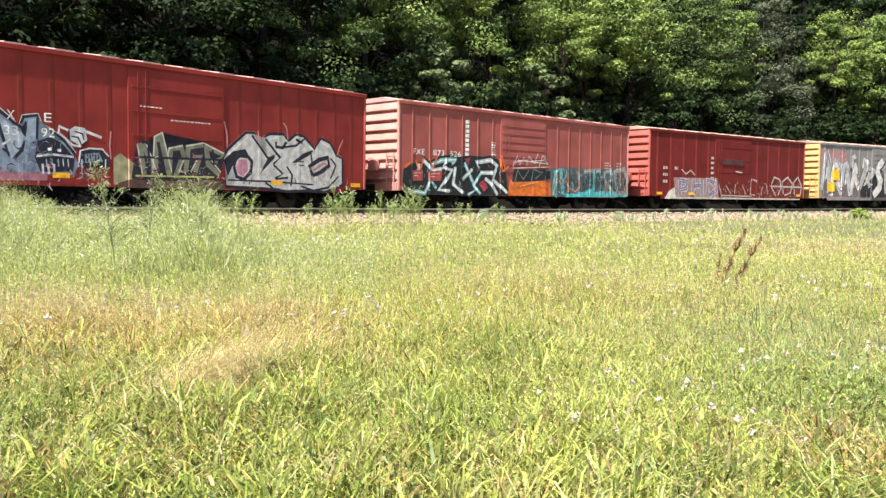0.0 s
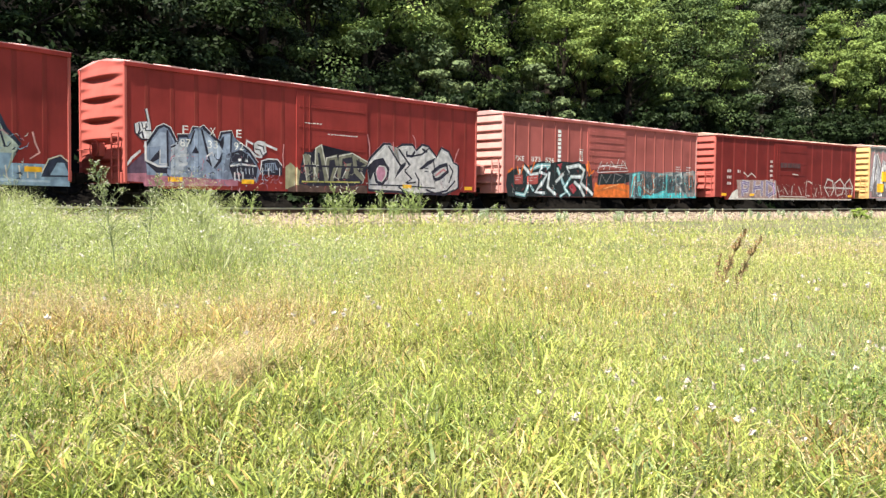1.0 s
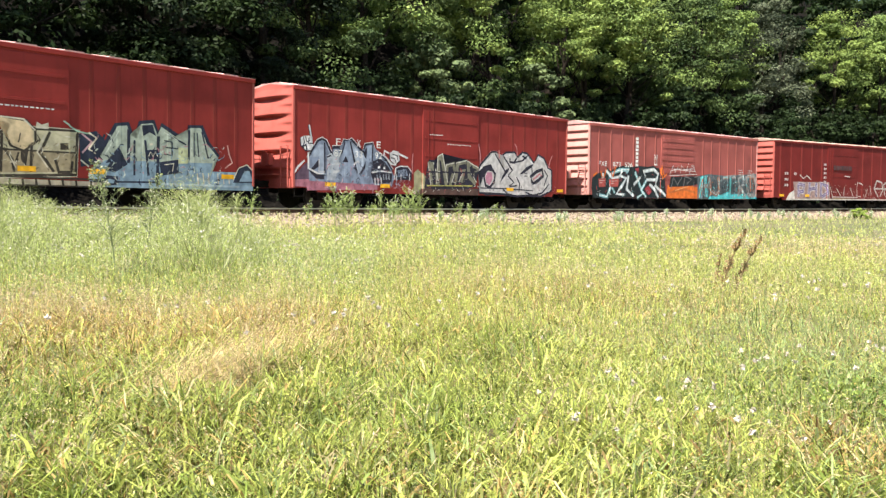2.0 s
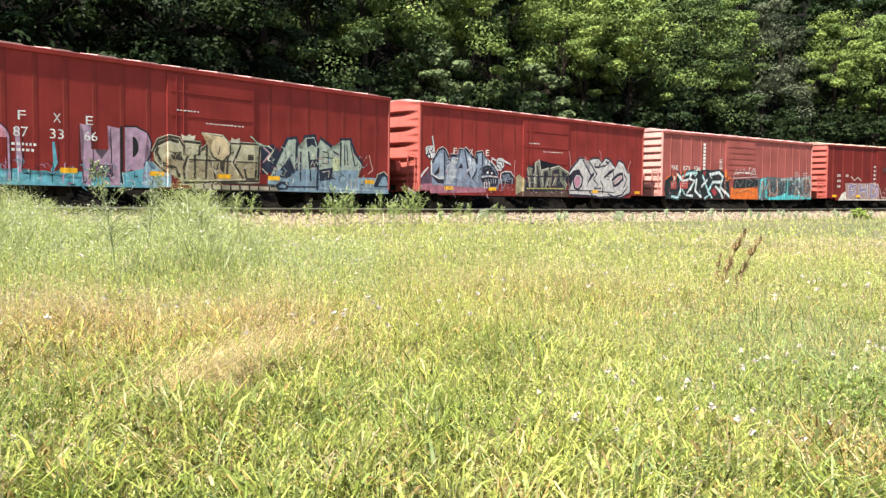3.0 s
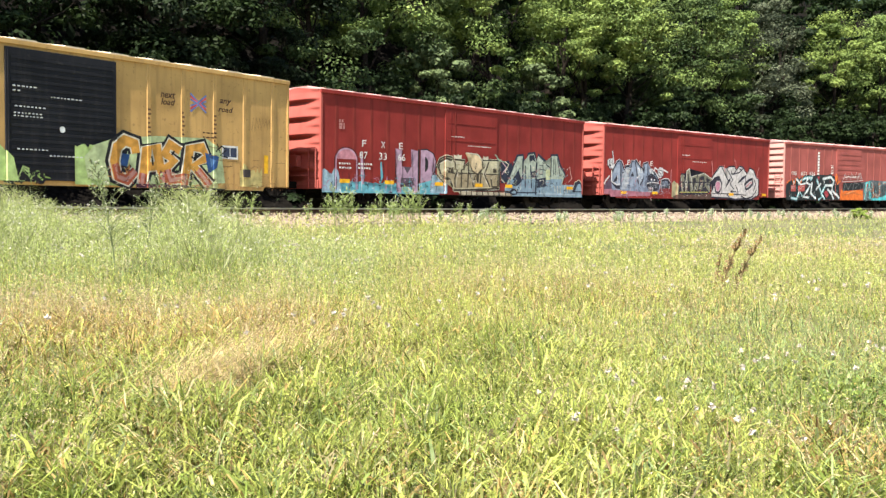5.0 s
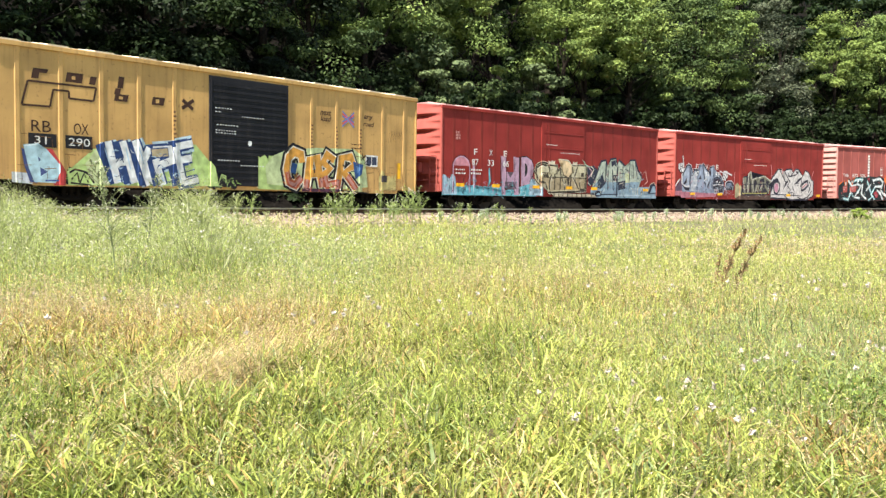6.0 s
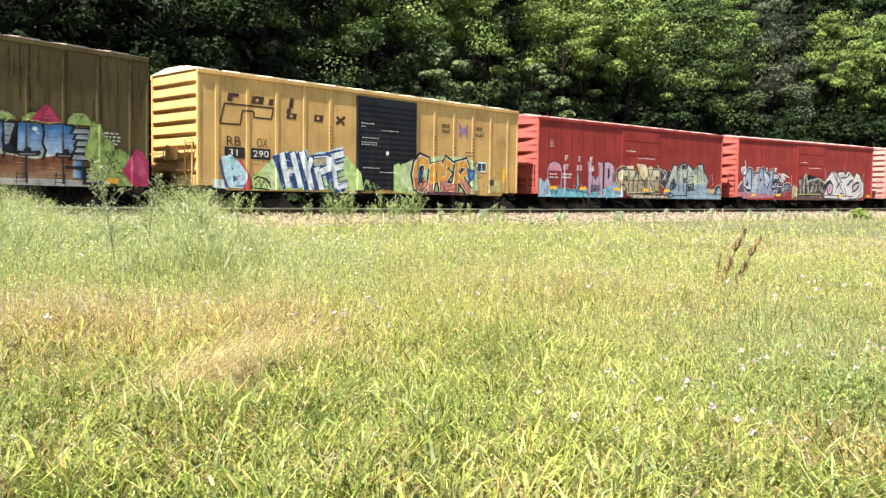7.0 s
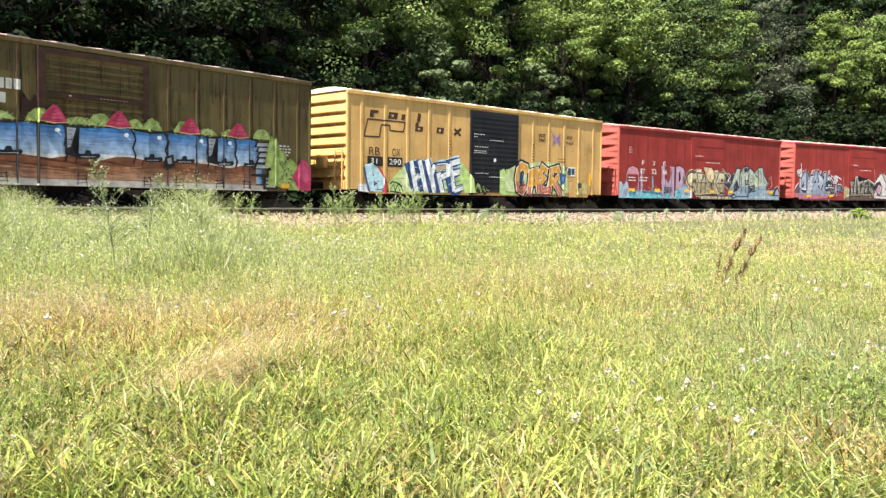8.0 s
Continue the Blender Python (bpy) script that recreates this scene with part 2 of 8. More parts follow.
def railway():
    """Two rails on sleepers in a ballast bed, following the curve."""
    track = tagged(new("track"), "curved single railway track on pinkish stone ballast", "railway track", kind="structure")
    ss = np.arange(-80, 145.1, 1.5)
    frames = [frame_at(s) for s in ss]
    prof = [(-0.07, -0.17), (-0.07, -0.155), (-0.012, -0.135), (-0.012, -0.045), (-0.036, -0.035), (-0.036, -0.004), (-0.03, 0.0), (0.03, 0.0), (0.036, -0.004), (0.036, -0.035), (0.012, -0.045), (0.012, -0.135), (0.07, -0.155), (0.07, -0.17)]
    for side in (-0.7525, 0.7525):
        bm = bmesh.new()
        rings = [[bm.verts.new(p + l * (side + a) + u * z) for a, z in prof] for d, l, u, p in frames]
        for r0, r1 in zip(rings, rings[1:]):
            for k in range(len(prof) - 1):
                f = bm.faces.new((r0[k], r0[k + 1], r1[k + 1], r1[k]))
                f.material_index = 1 if 4 <= k <= 8 else 0
        bmesh.ops.recalc_face_normals(bm, faces=bm.faces)
        part("rail", bm, [RUST, SHINE], track, "steel rail with polished head")
    bm = bmesh.new()
    box(bm, -0.11, 0.11, -1.3, 1.3, -0.35, -0.172, 0.01)
    first = None
    for s in np.arange(-28, 110, 0.55):
        d, l, u, p = frame_at(s)
        m = Matrix((d, l, u)).transposed().to_4x4()
        m.translation = p
        if first is None:
            first = part("sleeper", bm, TIE, track)
            first.matrix_basis = m
        else:
            again(first, m)
    # loose stones of the bed, thickest on the meadow shoulder
    rng = np.random.default_rng(5)
    n = 10500
    s = rng.uniform(-26, 105, n)
    u = np.where(rng.random(n) < 0.85, rng.uniform(1.2, 3.9, n), rng.uniform(-1.6, 1.2, n))
    i = np.clip(np.round(s - TRACK_S[0]).astype(int), 0, len(TRACK_S) - 1)
    ds = s - TRACK_S[i]
    h = TRACK_H[i]
    x = TRACK_P[i, 0] + np.cos(h) * ds + np.sin(h) * u
    y = TRACK_P[i, 1] + np.sin(h) * ds - np.cos(h) * u
    z = ground_z(x, y)
    size = rng.uniform(0.03, 0.075, n)
    octa = np.array([(1, 0, 0), (0, 1, 0), (-1, 0, 0), (0, -1, 0), (0, 0, 0.8), (0, 0, -0.8)])
    v = octa[None] * size[:, None, None] * rng.uniform(0.6, 1.4, (n, 6, 1))
    v += np.stack([x, y, z + size * 0.4], 1)[:, None]
    tri = np.array([(0, 1, 4), (1, 2, 4), (2, 3, 4), (3, 0, 4), (1, 0, 5), (2, 1, 5), (3, 2, 5), (0, 3, 5)])
    f = (tri[None] + 6 * np.arange(n)[:, None, None]).reshape(-1, 3)
    tagged(sheet("ballast", v.reshape(-1, 3), f, STONE), "broken pinkish-grey ballast stones along the track", "gravel", kind="stuff")


# ---- boxcars ----
HALF = 1.42


class Side:
    """Depth of a car's near side, in metres proud of the panels, along its length."""

    def __init__(self, ribs, width, depth, door, door_depth):
        slope = 0.012 if width < 0.1 else 0.03
        self.steps = [(r - width / 2, r + width / 2, depth, slope) for r in ribs] + [(door[0], door[1], door_depth + 0.03, 0.012)]
        self.cuts = sorted({round(e + o, 4) for a, b, d, q in self.steps for e, o in ((a, 0), (a, q), (b, -q), (b, 0))})

    def depth(self, x):
        best = 0.0
        for a, b, d, q in self.steps:
            if a < x < b:
                best = max(best, d * min(1, (x - a) / q, (b - x) / q))
        return best


class Decal:
    """Flat shapes of paint on a car's side, laid over its ribs."""

    def __init__(self):
        self.bm, self.mats, self.layer = bmesh.new(), [], 0

    def slot(self, color):
        m = spray(color)
        if m not in self.mats:
            self.mats.append(m)
        return self.mats.index(m)

    def poly(self, pts, color):
        self.layer += 1
        vs = [self.bm.verts.new((x, self.layer * 0.00012, z)) for x, z in pts]
        f = self.bm.faces.new(vs)
        f.material_index = self.slot(color)
        if len(vs) > 4:
            bmesh.ops.triangulate(self.bm, faces=[f])

    def stroke(self, pts, w, color, tip=0.6):
        """A fat brush line through points, one layer, with cut corners."""
        self.layer += 1
        k = self.slot(color)
        n = len(pts)
        left, right = [], []
        for i, (x, z) in enumerate(pts):
            a, b = pts[max(i - 1, 0)], pts[min(i + 1, n - 1)]
            dx, dz = b[0] - a[0], b[1] - a[1]
            q = math.hypot(dx, dz) or 1
            ww = w * (tip if i in (0, n - 1) else 1) / 2
            left.append((x - dz / q * ww, z + dx / q * ww))
            right.append((x + dz / q * ww, z - dx / q * ww))
        y = self.layer * 0.00012
        vl = [self.bm.verts.new((x, y, z)) for x, z in left]
        vr = [self.bm.verts.new((x, y, z)) for x, z in right]
        for i in range(n - 1):
            try:
                self.bm.faces.new((vl[i], vr[i], vr[i + 1], vl[i + 1])).material_index = k
            except ValueError:
                pass

    def rect(self, x0, x1, z0, z1, color):
        self.poly([(x0, z0), (x1, z0), (x1, z1), (x0, z1)], color)

    def fitted(self, text, x0, x1, z0, z1, color, fat=0.0, slant=0.0):
        """Letters stretched to fill a box; fat swells them past it."""
        lo = hi = None
        for swell in (0.0, fat):
            cu = bpy.data.curves.new("letters", "FONT")
            cu.body, cu.size, cu.shear, cu.offset, cu.resolution_u = text, 1.0, slant, swell, 3
            ob = bpy.data.objects.new("letters", cu)
            me = ob.to_mesh()
            co = np.array([v.co[:2] for v in me.vertices])
            faces = [tuple(p.vertices) for p in me.polygons]
            if lo is None:
                lo, hi = co.min(0), co.max(0)
            ob.to_mesh_clear()
            bpy.data.objects.remove(ob)
            bpy.data.curves.remove(cu)
        self.layer += 1
        k = self.slot(color)
        q = (co - lo) / (hi - lo)
        vs = [self.bm.verts.new((x0 + a * (x1 - x0), self.layer * 0.00012, z0 + b * (z1 - z0))) for a, b in q]
        for p in faces:
            try:
                self.bm.faces.new([vs[i] for i in p]).material_index = k
            except ValueError:
                pass

    def cloud(self, x0, x1, z0, z1, color, rng, rough=0.25, n=26):
        """A sprayed patch with a straight foot and a ragged top."""
        top = [(x1 - (x1 - x0) * i / n, z1 - (z1 - z0) * rough * rng.random() * (1.6 if i in (0, n) else 1)) for i in range(n + 1)]
        self.poly([(x0, z0), (x1, z0)] + top, color)

    def wild(self, x0, x1, z0, z1, n, fills, edge, rng, weight=0.2, shine=None, rim=None):
        """A row of interlocked fat spray-painted forms with dark outlines."""
        w, tall = (x1 - x0) / n, z1 - z0
        thick = min(weight * w * 1.15, tall * 0.3)
        self.cloud(x0 + 0.1, x1 - 0.1, z0, z0 + tall * 0.72, edge, rng, 0.45, 3 * n)
        forms = []
        for i in range(n):
            c = x0 + w * (i + 0.5)
            lines = []
            for j in range(2):
                side = 1 if rng.random() < 0.5 else -1
                key = [(c - side * w * rng.uniform(0.3, 0.6), z0 + tall * rng.uniform(0.02, 0.25)),
                       (c - side * w * rng.uniform(0.0, 0.35), z0 + tall * rng.uniform(0.6, 1.0)),
                       (c + side * w * rng.uniform(0.05, 0.5), z0 + tall * rng.uniform(0.45, 0.95)),
                       (c + side * w * rng.uniform(-0.2, 0.3), z0 + tall * rng.uniform(0.25, 0.55)),
                       (c + side * w * rng.uniform(0.25, 0.65), z0 + tall * rng.uniform(0.02, 0.3))]
                key = key[rng.integers(2):]
                if rng.random() < 0.55:
                    fine = []
                    for a, b in zip(key, key[1:]):
                        fine += [(a[0] * 0.75 + b[0] * 0.25, a[1] * 0.75 + b[1] * 0.25), (a[0] * 0.25 + b[0] * 0.75, a[1] * 0.25 + b[1] * 0.75)]
                    key = [key[0]] + fine + [key[-1]]
                lines.append(key)
            forms.append(lines)
        if rim:
            for lines in forms:
                for line in lines:
                    self.stroke(line, thick + 0.24, rim, 0.9)
        for j, lines in enumerate(forms):
            for i, line in enumerate(lines):
                self.stroke([(a + 0.05, b - 0.05) for a, b in line], thick + 0.1, edge, 0.9)
                self.stroke(line, thick + 0.06, edge, 0.95)
                self.stroke(line, thick, fills[(j + i) % len(fills)], 0.8)
                if shine:
                    self.stroke([(a - thick * 0.28, b + 0.02) for a, b in line], 0.035, shine, 0.3)
        for _ in range(n * 15):
            x, z = rng.uniform(x0, x1), rng.uniform(z0, z0 + tall * 0.9)
            d, a = rng.uniform(0.06, 0.3), rng.uniform(0, 6.28)
            self.stroke([(x, z), (x + d * 0.5 * math.cos(a), z + d * 0.5 * math.sin(a)), (x + d * math.cos(a + 0.5), z + d * math.sin(a + 0.5))], rng.uniform(0.015, 0.05), (edge, edge, fills[rng.integers(len(fills))], shine or edge)[rng.integers(4)], 0.5)

    def sketch(self, spread, items):
        """A piece drawn on its own grid: spread is (left, right, top, foot) of the grid, then x0, x1, z1, z0 on the car.
        Each item is a colour, a line width (0: a filled shape), and a run of 'x,y' points."""
        l, r, t, b, x0, x1, z1, z0 = spread
        for color, width, run in items:
            pts = [tuple(float(v) for v in p.split(",")) for p in run.split()]
            pts = [(x0 + (x - l) / (r - l) * (x1 - x0), z1 + (y - t) / (b - t) * (z0 - z1)) for x, y in pts]
            if width:
                self.stroke(pts, width, color, 0.8)
            else:
                self.poly(pts, color)

    def piece(self, items):
        """Painted shapes in the car's own metres: a colour, a line width (0: filled), and a run of 'x,z' points."""
        self.sketch((0, 1, 0, 1, 0, 1, 0, 1), items)

    def dashes(self, x0, x1, z0, z1, n, colors, rng):
        """Short stray spray marks."""
        for _ in range(n):
            x, z = rng.uniform(x0, x1), rng.uniform(z0, z1)
            d, a = rng.uniform(0.05, 0.26), rng.uniform(0, 6.28)
            self.stroke([(x, z), (x + d * 0.5 * math.cos(a), z + d * 0.5 * math.sin(a)), (x + d * math.cos(a + 0.5), z + d * math.sin(a + 0.5))], rng.uniform(0.012, 0.045), colors[rng.integers(len(colors))], 0.4)

    def bars(self, x0, x1, z, rows, height, gap, color, rng, word=0.12):
        """Rows of small stencilled marks too fine to read."""
        for r in range(rows):
            x = x0
            while x < x1 - 0.05:
                q = rng.uniform(0.5, 1.4) * word
                self.rect(x, min(x + q, x1), z - r * gap - height, z - r * gap, color)
                x += q + 0.045

    def done(self, name, side, car, label, lift=0.003):
        bm = self.bm
        for cut in side.cuts:
            bmesh.ops.bisect_plane(bm, geom=bm.verts[:] + bm.edges[:] + bm.faces[:], plane_co=(cut, 0, 0), plane_no=(1, 0, 0), dist=1e-5)
        for v in bm.verts:
            v.co.y = -HALF - side.depth(v.co.x) - lift - v.co.y
        for f in bm.faces:
            f.normal_update()
            if f.normal.y > 0:
                f.normal_flip()
        return part(name, bm, self.mats, car, label)


def lip(k):
    """Section of one pressed rib from its sharp lower lip upwards."""
    return min(1.0, k / 0.12) * max(0.0, 1 - max(0.0, k - 0.12) / 0.75) ** 0.9


def end_wall(car, x, out, height, bottom, mat, style):
    """A pressed steel end, its ribs bulging along out."""
    ny, zs = 20, np.linspace(bottom, height, 110)
    ys = np.linspace(-HALF + 0.03, HALF - 0.03, ny)
    bm = bmesh.new()
    grid = []
    for z in zs:
        row = []
        for y in ys:
            q = 1 - (abs(y) / HALF) ** 2.2
            t = (z - bottom) / (height - bottom)
            if style == "dart":
                k = t * 5.6
                d = 0.14 * lip(k % 1) * q + 0.1 * lip((k + 0.5) % 1) * max(0.0, abs(y) / HALF - 0.35) * min(1, q * 4)
            else:
                d = 0.1 * lip((t * 9) % 1) * min(1, q * 5)
            peak = 0.17 * (1 - abs(y) / HALF) if z == zs[-1] else 0
            row.append(bm.verts.new((x + out * d, y, z + peak)))
        grid.append(row)
    for r0, r1 in zip(grid, grid[1:]):
        for a, b, c, d in zip(r0, r0[1:], r1[1:], r1):
            bm.faces.new((a, b, c, d)).smooth = True
    bmesh.ops.recalc_face_normals(bm, faces=bm.faces)
    if bm.faces[0].normal.x * out < 0:
        bmesh.ops.reverse_faces(bm, faces=bm.faces)
    part("end_wall", bm, mat, car, "pressed steel end with horizontal ribs")
    for y in (-HALF + 0.02, HALF - 0.02):
        bm = box(bmesh.new(), x - 0.045, x + 0.045, y - 0.045, y + 0.045, bottom, height, 0.012)
        part("corner_post", bm, mat, car)


def truck(car, x):
    """A two-axle bogie with its turning wheelsets."""
    base = bmesh.new()
    for y in (-1.0, 1.0):
        pts = [(x - 1.15, y, 0.46), (x - 0.75, y, 0.52), (x - 0.35, y, 0.26), (x + 0.35, y, 0.26), (x + 0.75, y, 0.52), (x + 1.15, y, 0.46)]
        tube(base, pts, 0.085, 6)
        tube(base, [(x - 0.8, y, 0.55), (x - 0.3, y, 0.66), (x + 0.3, y, 0.66), (x + 0.8, y, 0.55)], 0.07, 6)
        for k in (-0.2, 0.0, 0.2):
            tube(base, [(x + k, y, 0.3), (x + k, y, 0.62)], 0.07, 8)
        for k in (-0.88, 0.88):
            box(base, x + k - 0.14, x + k + 0.14, y - 0.13, y + 0.13, 0.3, 0.56, 0.02)
    box(base, x - 0.2, x + 0.2, -1.0, 1.0, 0.4, 0.68, 0.02)
    ob = part("bogie", base, GRIME_SHADE, car, "black cast steel bogie")
    sets = []
    for k in (-0.88, 0.88):
        bm = bmesh.new()
        tube(bm, [(0, -1.05, 0), (0, 1.05, 0)], 0.075, 10)
        for y in (-0.75, 0.75):
            o = 1 if y > 0 else -1
            tube(bm, [(0, y - 0.068 * o, 0), (0, y - 0.04 * o, 0)], 0.445, 24)
            tube(bm, [(0, y - 0.04 * o, 0), (0, y + 0.068 * o, 0)], 0.42, 24)
            tube(bm, [(0, y + 0.06 * o, 0), (0, y + 0.11 * o, 0)], 0.13, 12)
            for a in range(5):
                c, s = math.cos(a * 1.2566) * 0.27, math.sin(a * 1.2566) * 0.27
                tube(bm, [(c, y + 0.06 * o, s), (c, y + 0.078 * o, s)], 0.05, 8)
        w = part("wheelset", bm, STEEL, ob, "steel wheels on their axle")
        w.matrix_basis = pose(x + k, 0, 0.42)
        sets.append((w, x + k))
    return sets


def boxcar(label, length, eave, body, roof, ribs, rib_w, rib_d, door, door_d, door_style, ends, end_mat=None, door_mat=None, peak=0.17, seam=None):
    """A fifty-foot boxcar: x runs the way it rolls, the near side faces -y, z is up from the rail."""
    car = tagged(new("boxcar"), label, "freight car", "boxcars of the train")
    h, sill, deck = length / 2, 0.563, 0.72
    side = Side(ribs, rib_w, rib_d, door, door_d)
    end_mat, door_mat = end_mat or body, door_mat or body
    for sign in (-1, 1):
        bm = bmesh.new()
        shape = [(-h + 0.02, deck), (-h + 1.0, deck), (-h + 1.1, sill), (h - 1.1, sill), (h - 1.0, deck), (h - 0.02, deck), (h - 0.02, eave - 0.03), (-h + 0.02, eave - 0.03)]
        f = bm.faces.new([bm.verts.new((x, sign * HALF, z)) for x, z in shape])
        got = bmesh.ops.extrude_face_region(bm, geom=[f])
        for v in got["geom"]:
            if isinstance(v, bmesh.types.BMVert):
                v.co.y -= sign * 0.06
        bmesh.ops.recalc_face_normals(bm, faces=bm.faces)
        part("side_wall", bm, body, car)
        part("top_rail", box(bmesh.new(), -h, h, *sorted((sign * (HALF - 0.02), sign * (HALF + 0.055))), eave - 0.13, eave, 0.012), body, car)
        part("sill_rail", box(bmesh.new(), -h + 1.05, h - 1.05, *sorted((sign * (HALF - 0.01), sign * (HALF + 0.002))), sill - 0.02, sill + 0.012), GRIME_SHADE, car)
        # door
        bm = bmesh.new()
        d0, d1, top = door[0], door[1], eave - 0.2
        box(bm, d0, d1, *sorted((sign * (HALF - 0.01), sign * (HALF + door_d))), sill + 0.14, top, 0.01)
        leaf = part("door", bm, door_mat, car, "sliding side door")
        n = {"plug": 4, "ribbed": 9, "fine": 16}[door_style]
        zlow = sill + 0.5 if door_style == "plug" else sill + 0.3
        for i in range(n):
            z = zlow + (top - 0.15 - zlow) * (i + 0.5) / n
            w = {"plug": 0.05, "ribbed": 0.1, "fine": 0.05}[door_style]
            bm = box(bmesh.new(), d0 + 0.12, d1 - 0.12, *sorted((sign * (HALF + door_d - 0.002), sign * (HALF + door_d + {"fine": 0.01, "plug": 0.01, "ribbed": 0.014}[door_style]))), z - w, z + w, 0.011)
            part("door_rib", bm, door_mat, leaf)
        for x in (d0 + 0.3, d0 + 0.55) if door_style != "fine" else (d0 + 0.06,):
            part("lock_bar", tube(bmesh.new(), [(x, sign * (HALF + door_d + 0.012), sill + 0.2), (x, sign * (HALF + door_d + 0.012), top - 0.05)], 0.008, 6), seam or door_mat, leaf)
        part("door_track", box(bmesh.new(), d0 - 0.3, d1 + 2.6, *sorted((sign * (HALF - 0.01), sign * (HALF + 0.0025))), sill + 0.06, sill + 0.12), body, car)
        first = None
        for r in ribs:
            if door[0] - 0.05 < r < door[1] + 0.05:
                continue
            if first is None:
                bm = bmesh.new()
                a, y0, y1 = rib_w / 2, sign * (HALF - 0.003), sign * (HALF + rib_d)
                lo, hi = sill + 0.13, eave - 0.12
                b = a - (0.012 if rib_w < 0.1 else 0.03)
                vs = [bm.verts.new(p) for p in ((-a, y0, lo), (-b, y1, lo), (b, y1, lo), (a, y0, lo), (-a, y0, hi), (-b, y1, hi), (b, y1, hi), (a, y0, hi))]
                for q in ((0, 1, 5, 4), (1, 2, 6, 5), (2, 3, 7, 6), (0, 3, 2, 1), (4, 5, 6, 7)):
                    bm.faces.new([vs[i] for i in q])
                bmesh.ops.recalc_face_normals(bm, faces=bm.faces)
                first = part("side_post", bm, seam or body, car)
                first.location.x = r
            else:
                again(first, pose(r, 0, 0))
    # roof
    bm = bmesh.new()
    prof = [(-HALF - 0.05, eave - 0.005), (-HALF - 0.05, eave + 0.012), (-0.45, eave + peak), (0.45, eave + peak), (HALF + 0.05, eave + 0.012), (HALF + 0.05, eave - 0.005)]
    a = [bm.verts.new((-h, y, z)) for y, z in prof]
    b = [bm.verts.new((h, y, z)) for y, z in prof]
    for i in range(5):
        bm.faces.new((a[i], b[i], b[i + 1], a[i + 1]))
    bm.faces.new(a), bm.faces.new(b[::-1]), bm.faces.new((a[5], b[5], b[0], a[0]))
    bmesh.ops.recalc_face_normals(bm, faces=bm.faces)
    part("roof", bm, roof, car, "sun-bleached steel roof")
    first, n = None, 13
    for i in range(n):
        x = -h + 0.06 + (length - 0.12) * i / (n - 1)
        if first is None:
            bm = bmesh.new()
            for (y0, z0), (y1, z1) in zip(prof[1:4], prof[2:5]):
                vs = [bm.verts.new(p) for p in ((-0.3, y0, z0 + 0.002), (0.3, y0, z0 + 0.002), (0.3, y1, z1 + 0.002), (-0.3, y1, z1 + 0.002), (-0.26, y0, z0 + 0.026), (0.26, y0, z0 + 0.026), (0.26, y1, z1 + 0.026), (-0.26, y1, z1 + 0.026))]
                for q in ((4, 5, 6, 7), (0, 1, 5, 4), (3, 7, 6, 2), (0, 4, 7, 3), (1, 2, 6, 5)):
                    bm.faces.new([vs[k] for k in q])
            bmesh.ops.recalc_face_normals(bm, faces=bm.faces)
            first = part("roof_panel", bm, roof, car)
            first.location.x = x + 0.4
        elif i < n - 1:
            again(first, pose(x + 0.4, 0, 0))
    for out in (-1, 1):
        end_wall(car, out * (h - 0.05), out, eave - 0.02, deck, end_mat, ends)
        # ladder, grab irons, hand brake and platform on the end
        x = out * (h + 0.08)
        bm = bmesh.new()
        lad = (-1.28, -0.86) if out < 0 else (0.86, 1.28)
        for y in lad:
            box(bm, *sorted((x, x + out * 0.03)), y - 0.022, y + 0.022, deck + 0.02, 2.15)
        for i in range(5):
            tube(bm, [(x + out * 0.015, lad[0], deck + 0.15 + i * 0.32), (x + out * 0.015, lad[1], deck + 0.15 + i * 0.32)], 0.016, 6)
        part("end_ladder", bm, end_mat, car)
        for i in range(3):
            part("grab_iron", tube(bmesh.new(), [(out * h, 0.5, deck + 0.25 + i * 0.38), (x + out * 0.03, 0.5, deck + 0.25 + i * 0.38), (x + out * 0.03, 1.3, deck + 0.25 + i * 0.38), (out * h, 1.3, deck + 0.25 + i * 0.38)], 0.018, 6), end_mat, car)
        part("end_platform", box(bmesh.new(), *sorted((out * (h + 0.02), out * (h + 0.3))), -0.7, 0.7, 1.16, 1.2), end_mat, car)
        part("end_sill", box(bmesh.new(), *sorted((out * (h - 0.2), out * (h + 0.06))), -HALF + 0.06, HALF - 0.06, deck - 0.02, 1.02, 0.015), end_mat, car)
        bm = bmesh.new()
        box(bm, *sorted((out * (h + 0.03), out * (h + 0.22))), -0.35, 0.15, 1.5, 1.9, 0.02)
        for i in range(12):
            a0, a1 = i * math.pi / 6, (i + 1) * math.pi / 6
            tube(bm, [(out * (h + 0.26), -0.1 + 0.26 * math.cos(a0), 1.72 + 0.26 * math.sin(a0)), (out * (h + 0.26), -0.1 + 0.26 * math.cos(a1), 1.72 + 0.26 * math.sin(a1))], 0.016, 6, cap=False)
        part("hand_brake", bm, end_mat, car)
        bm = bmesh.new()
        box(bm, *sorted((out * (h - 0.1), out * (h + 0.62))), -0.11, 0.11, 0.72, 0.96, 0.02)
        box(bm, *sorted((out * (h + 0.55), out * (h + 0.84))), -0.19, 0.19, 0.68, 1.0, 0.03)
        part("coupler", bm, GRIME_SHADE, car, "black knuckle coupler")
        bm = bmesh.new()
        tube(bm, [(out * (h + 0.1), 0.35, 0.85), (out * (h + 0.35), 0.35, 0.6), (out * (h + 0.6), 0.3, 0.4), (out * (h + 0.83), 0.25, 0.35)], 0.03, 6)
        part("air_hose", bm, GRIME_SHADE, car)
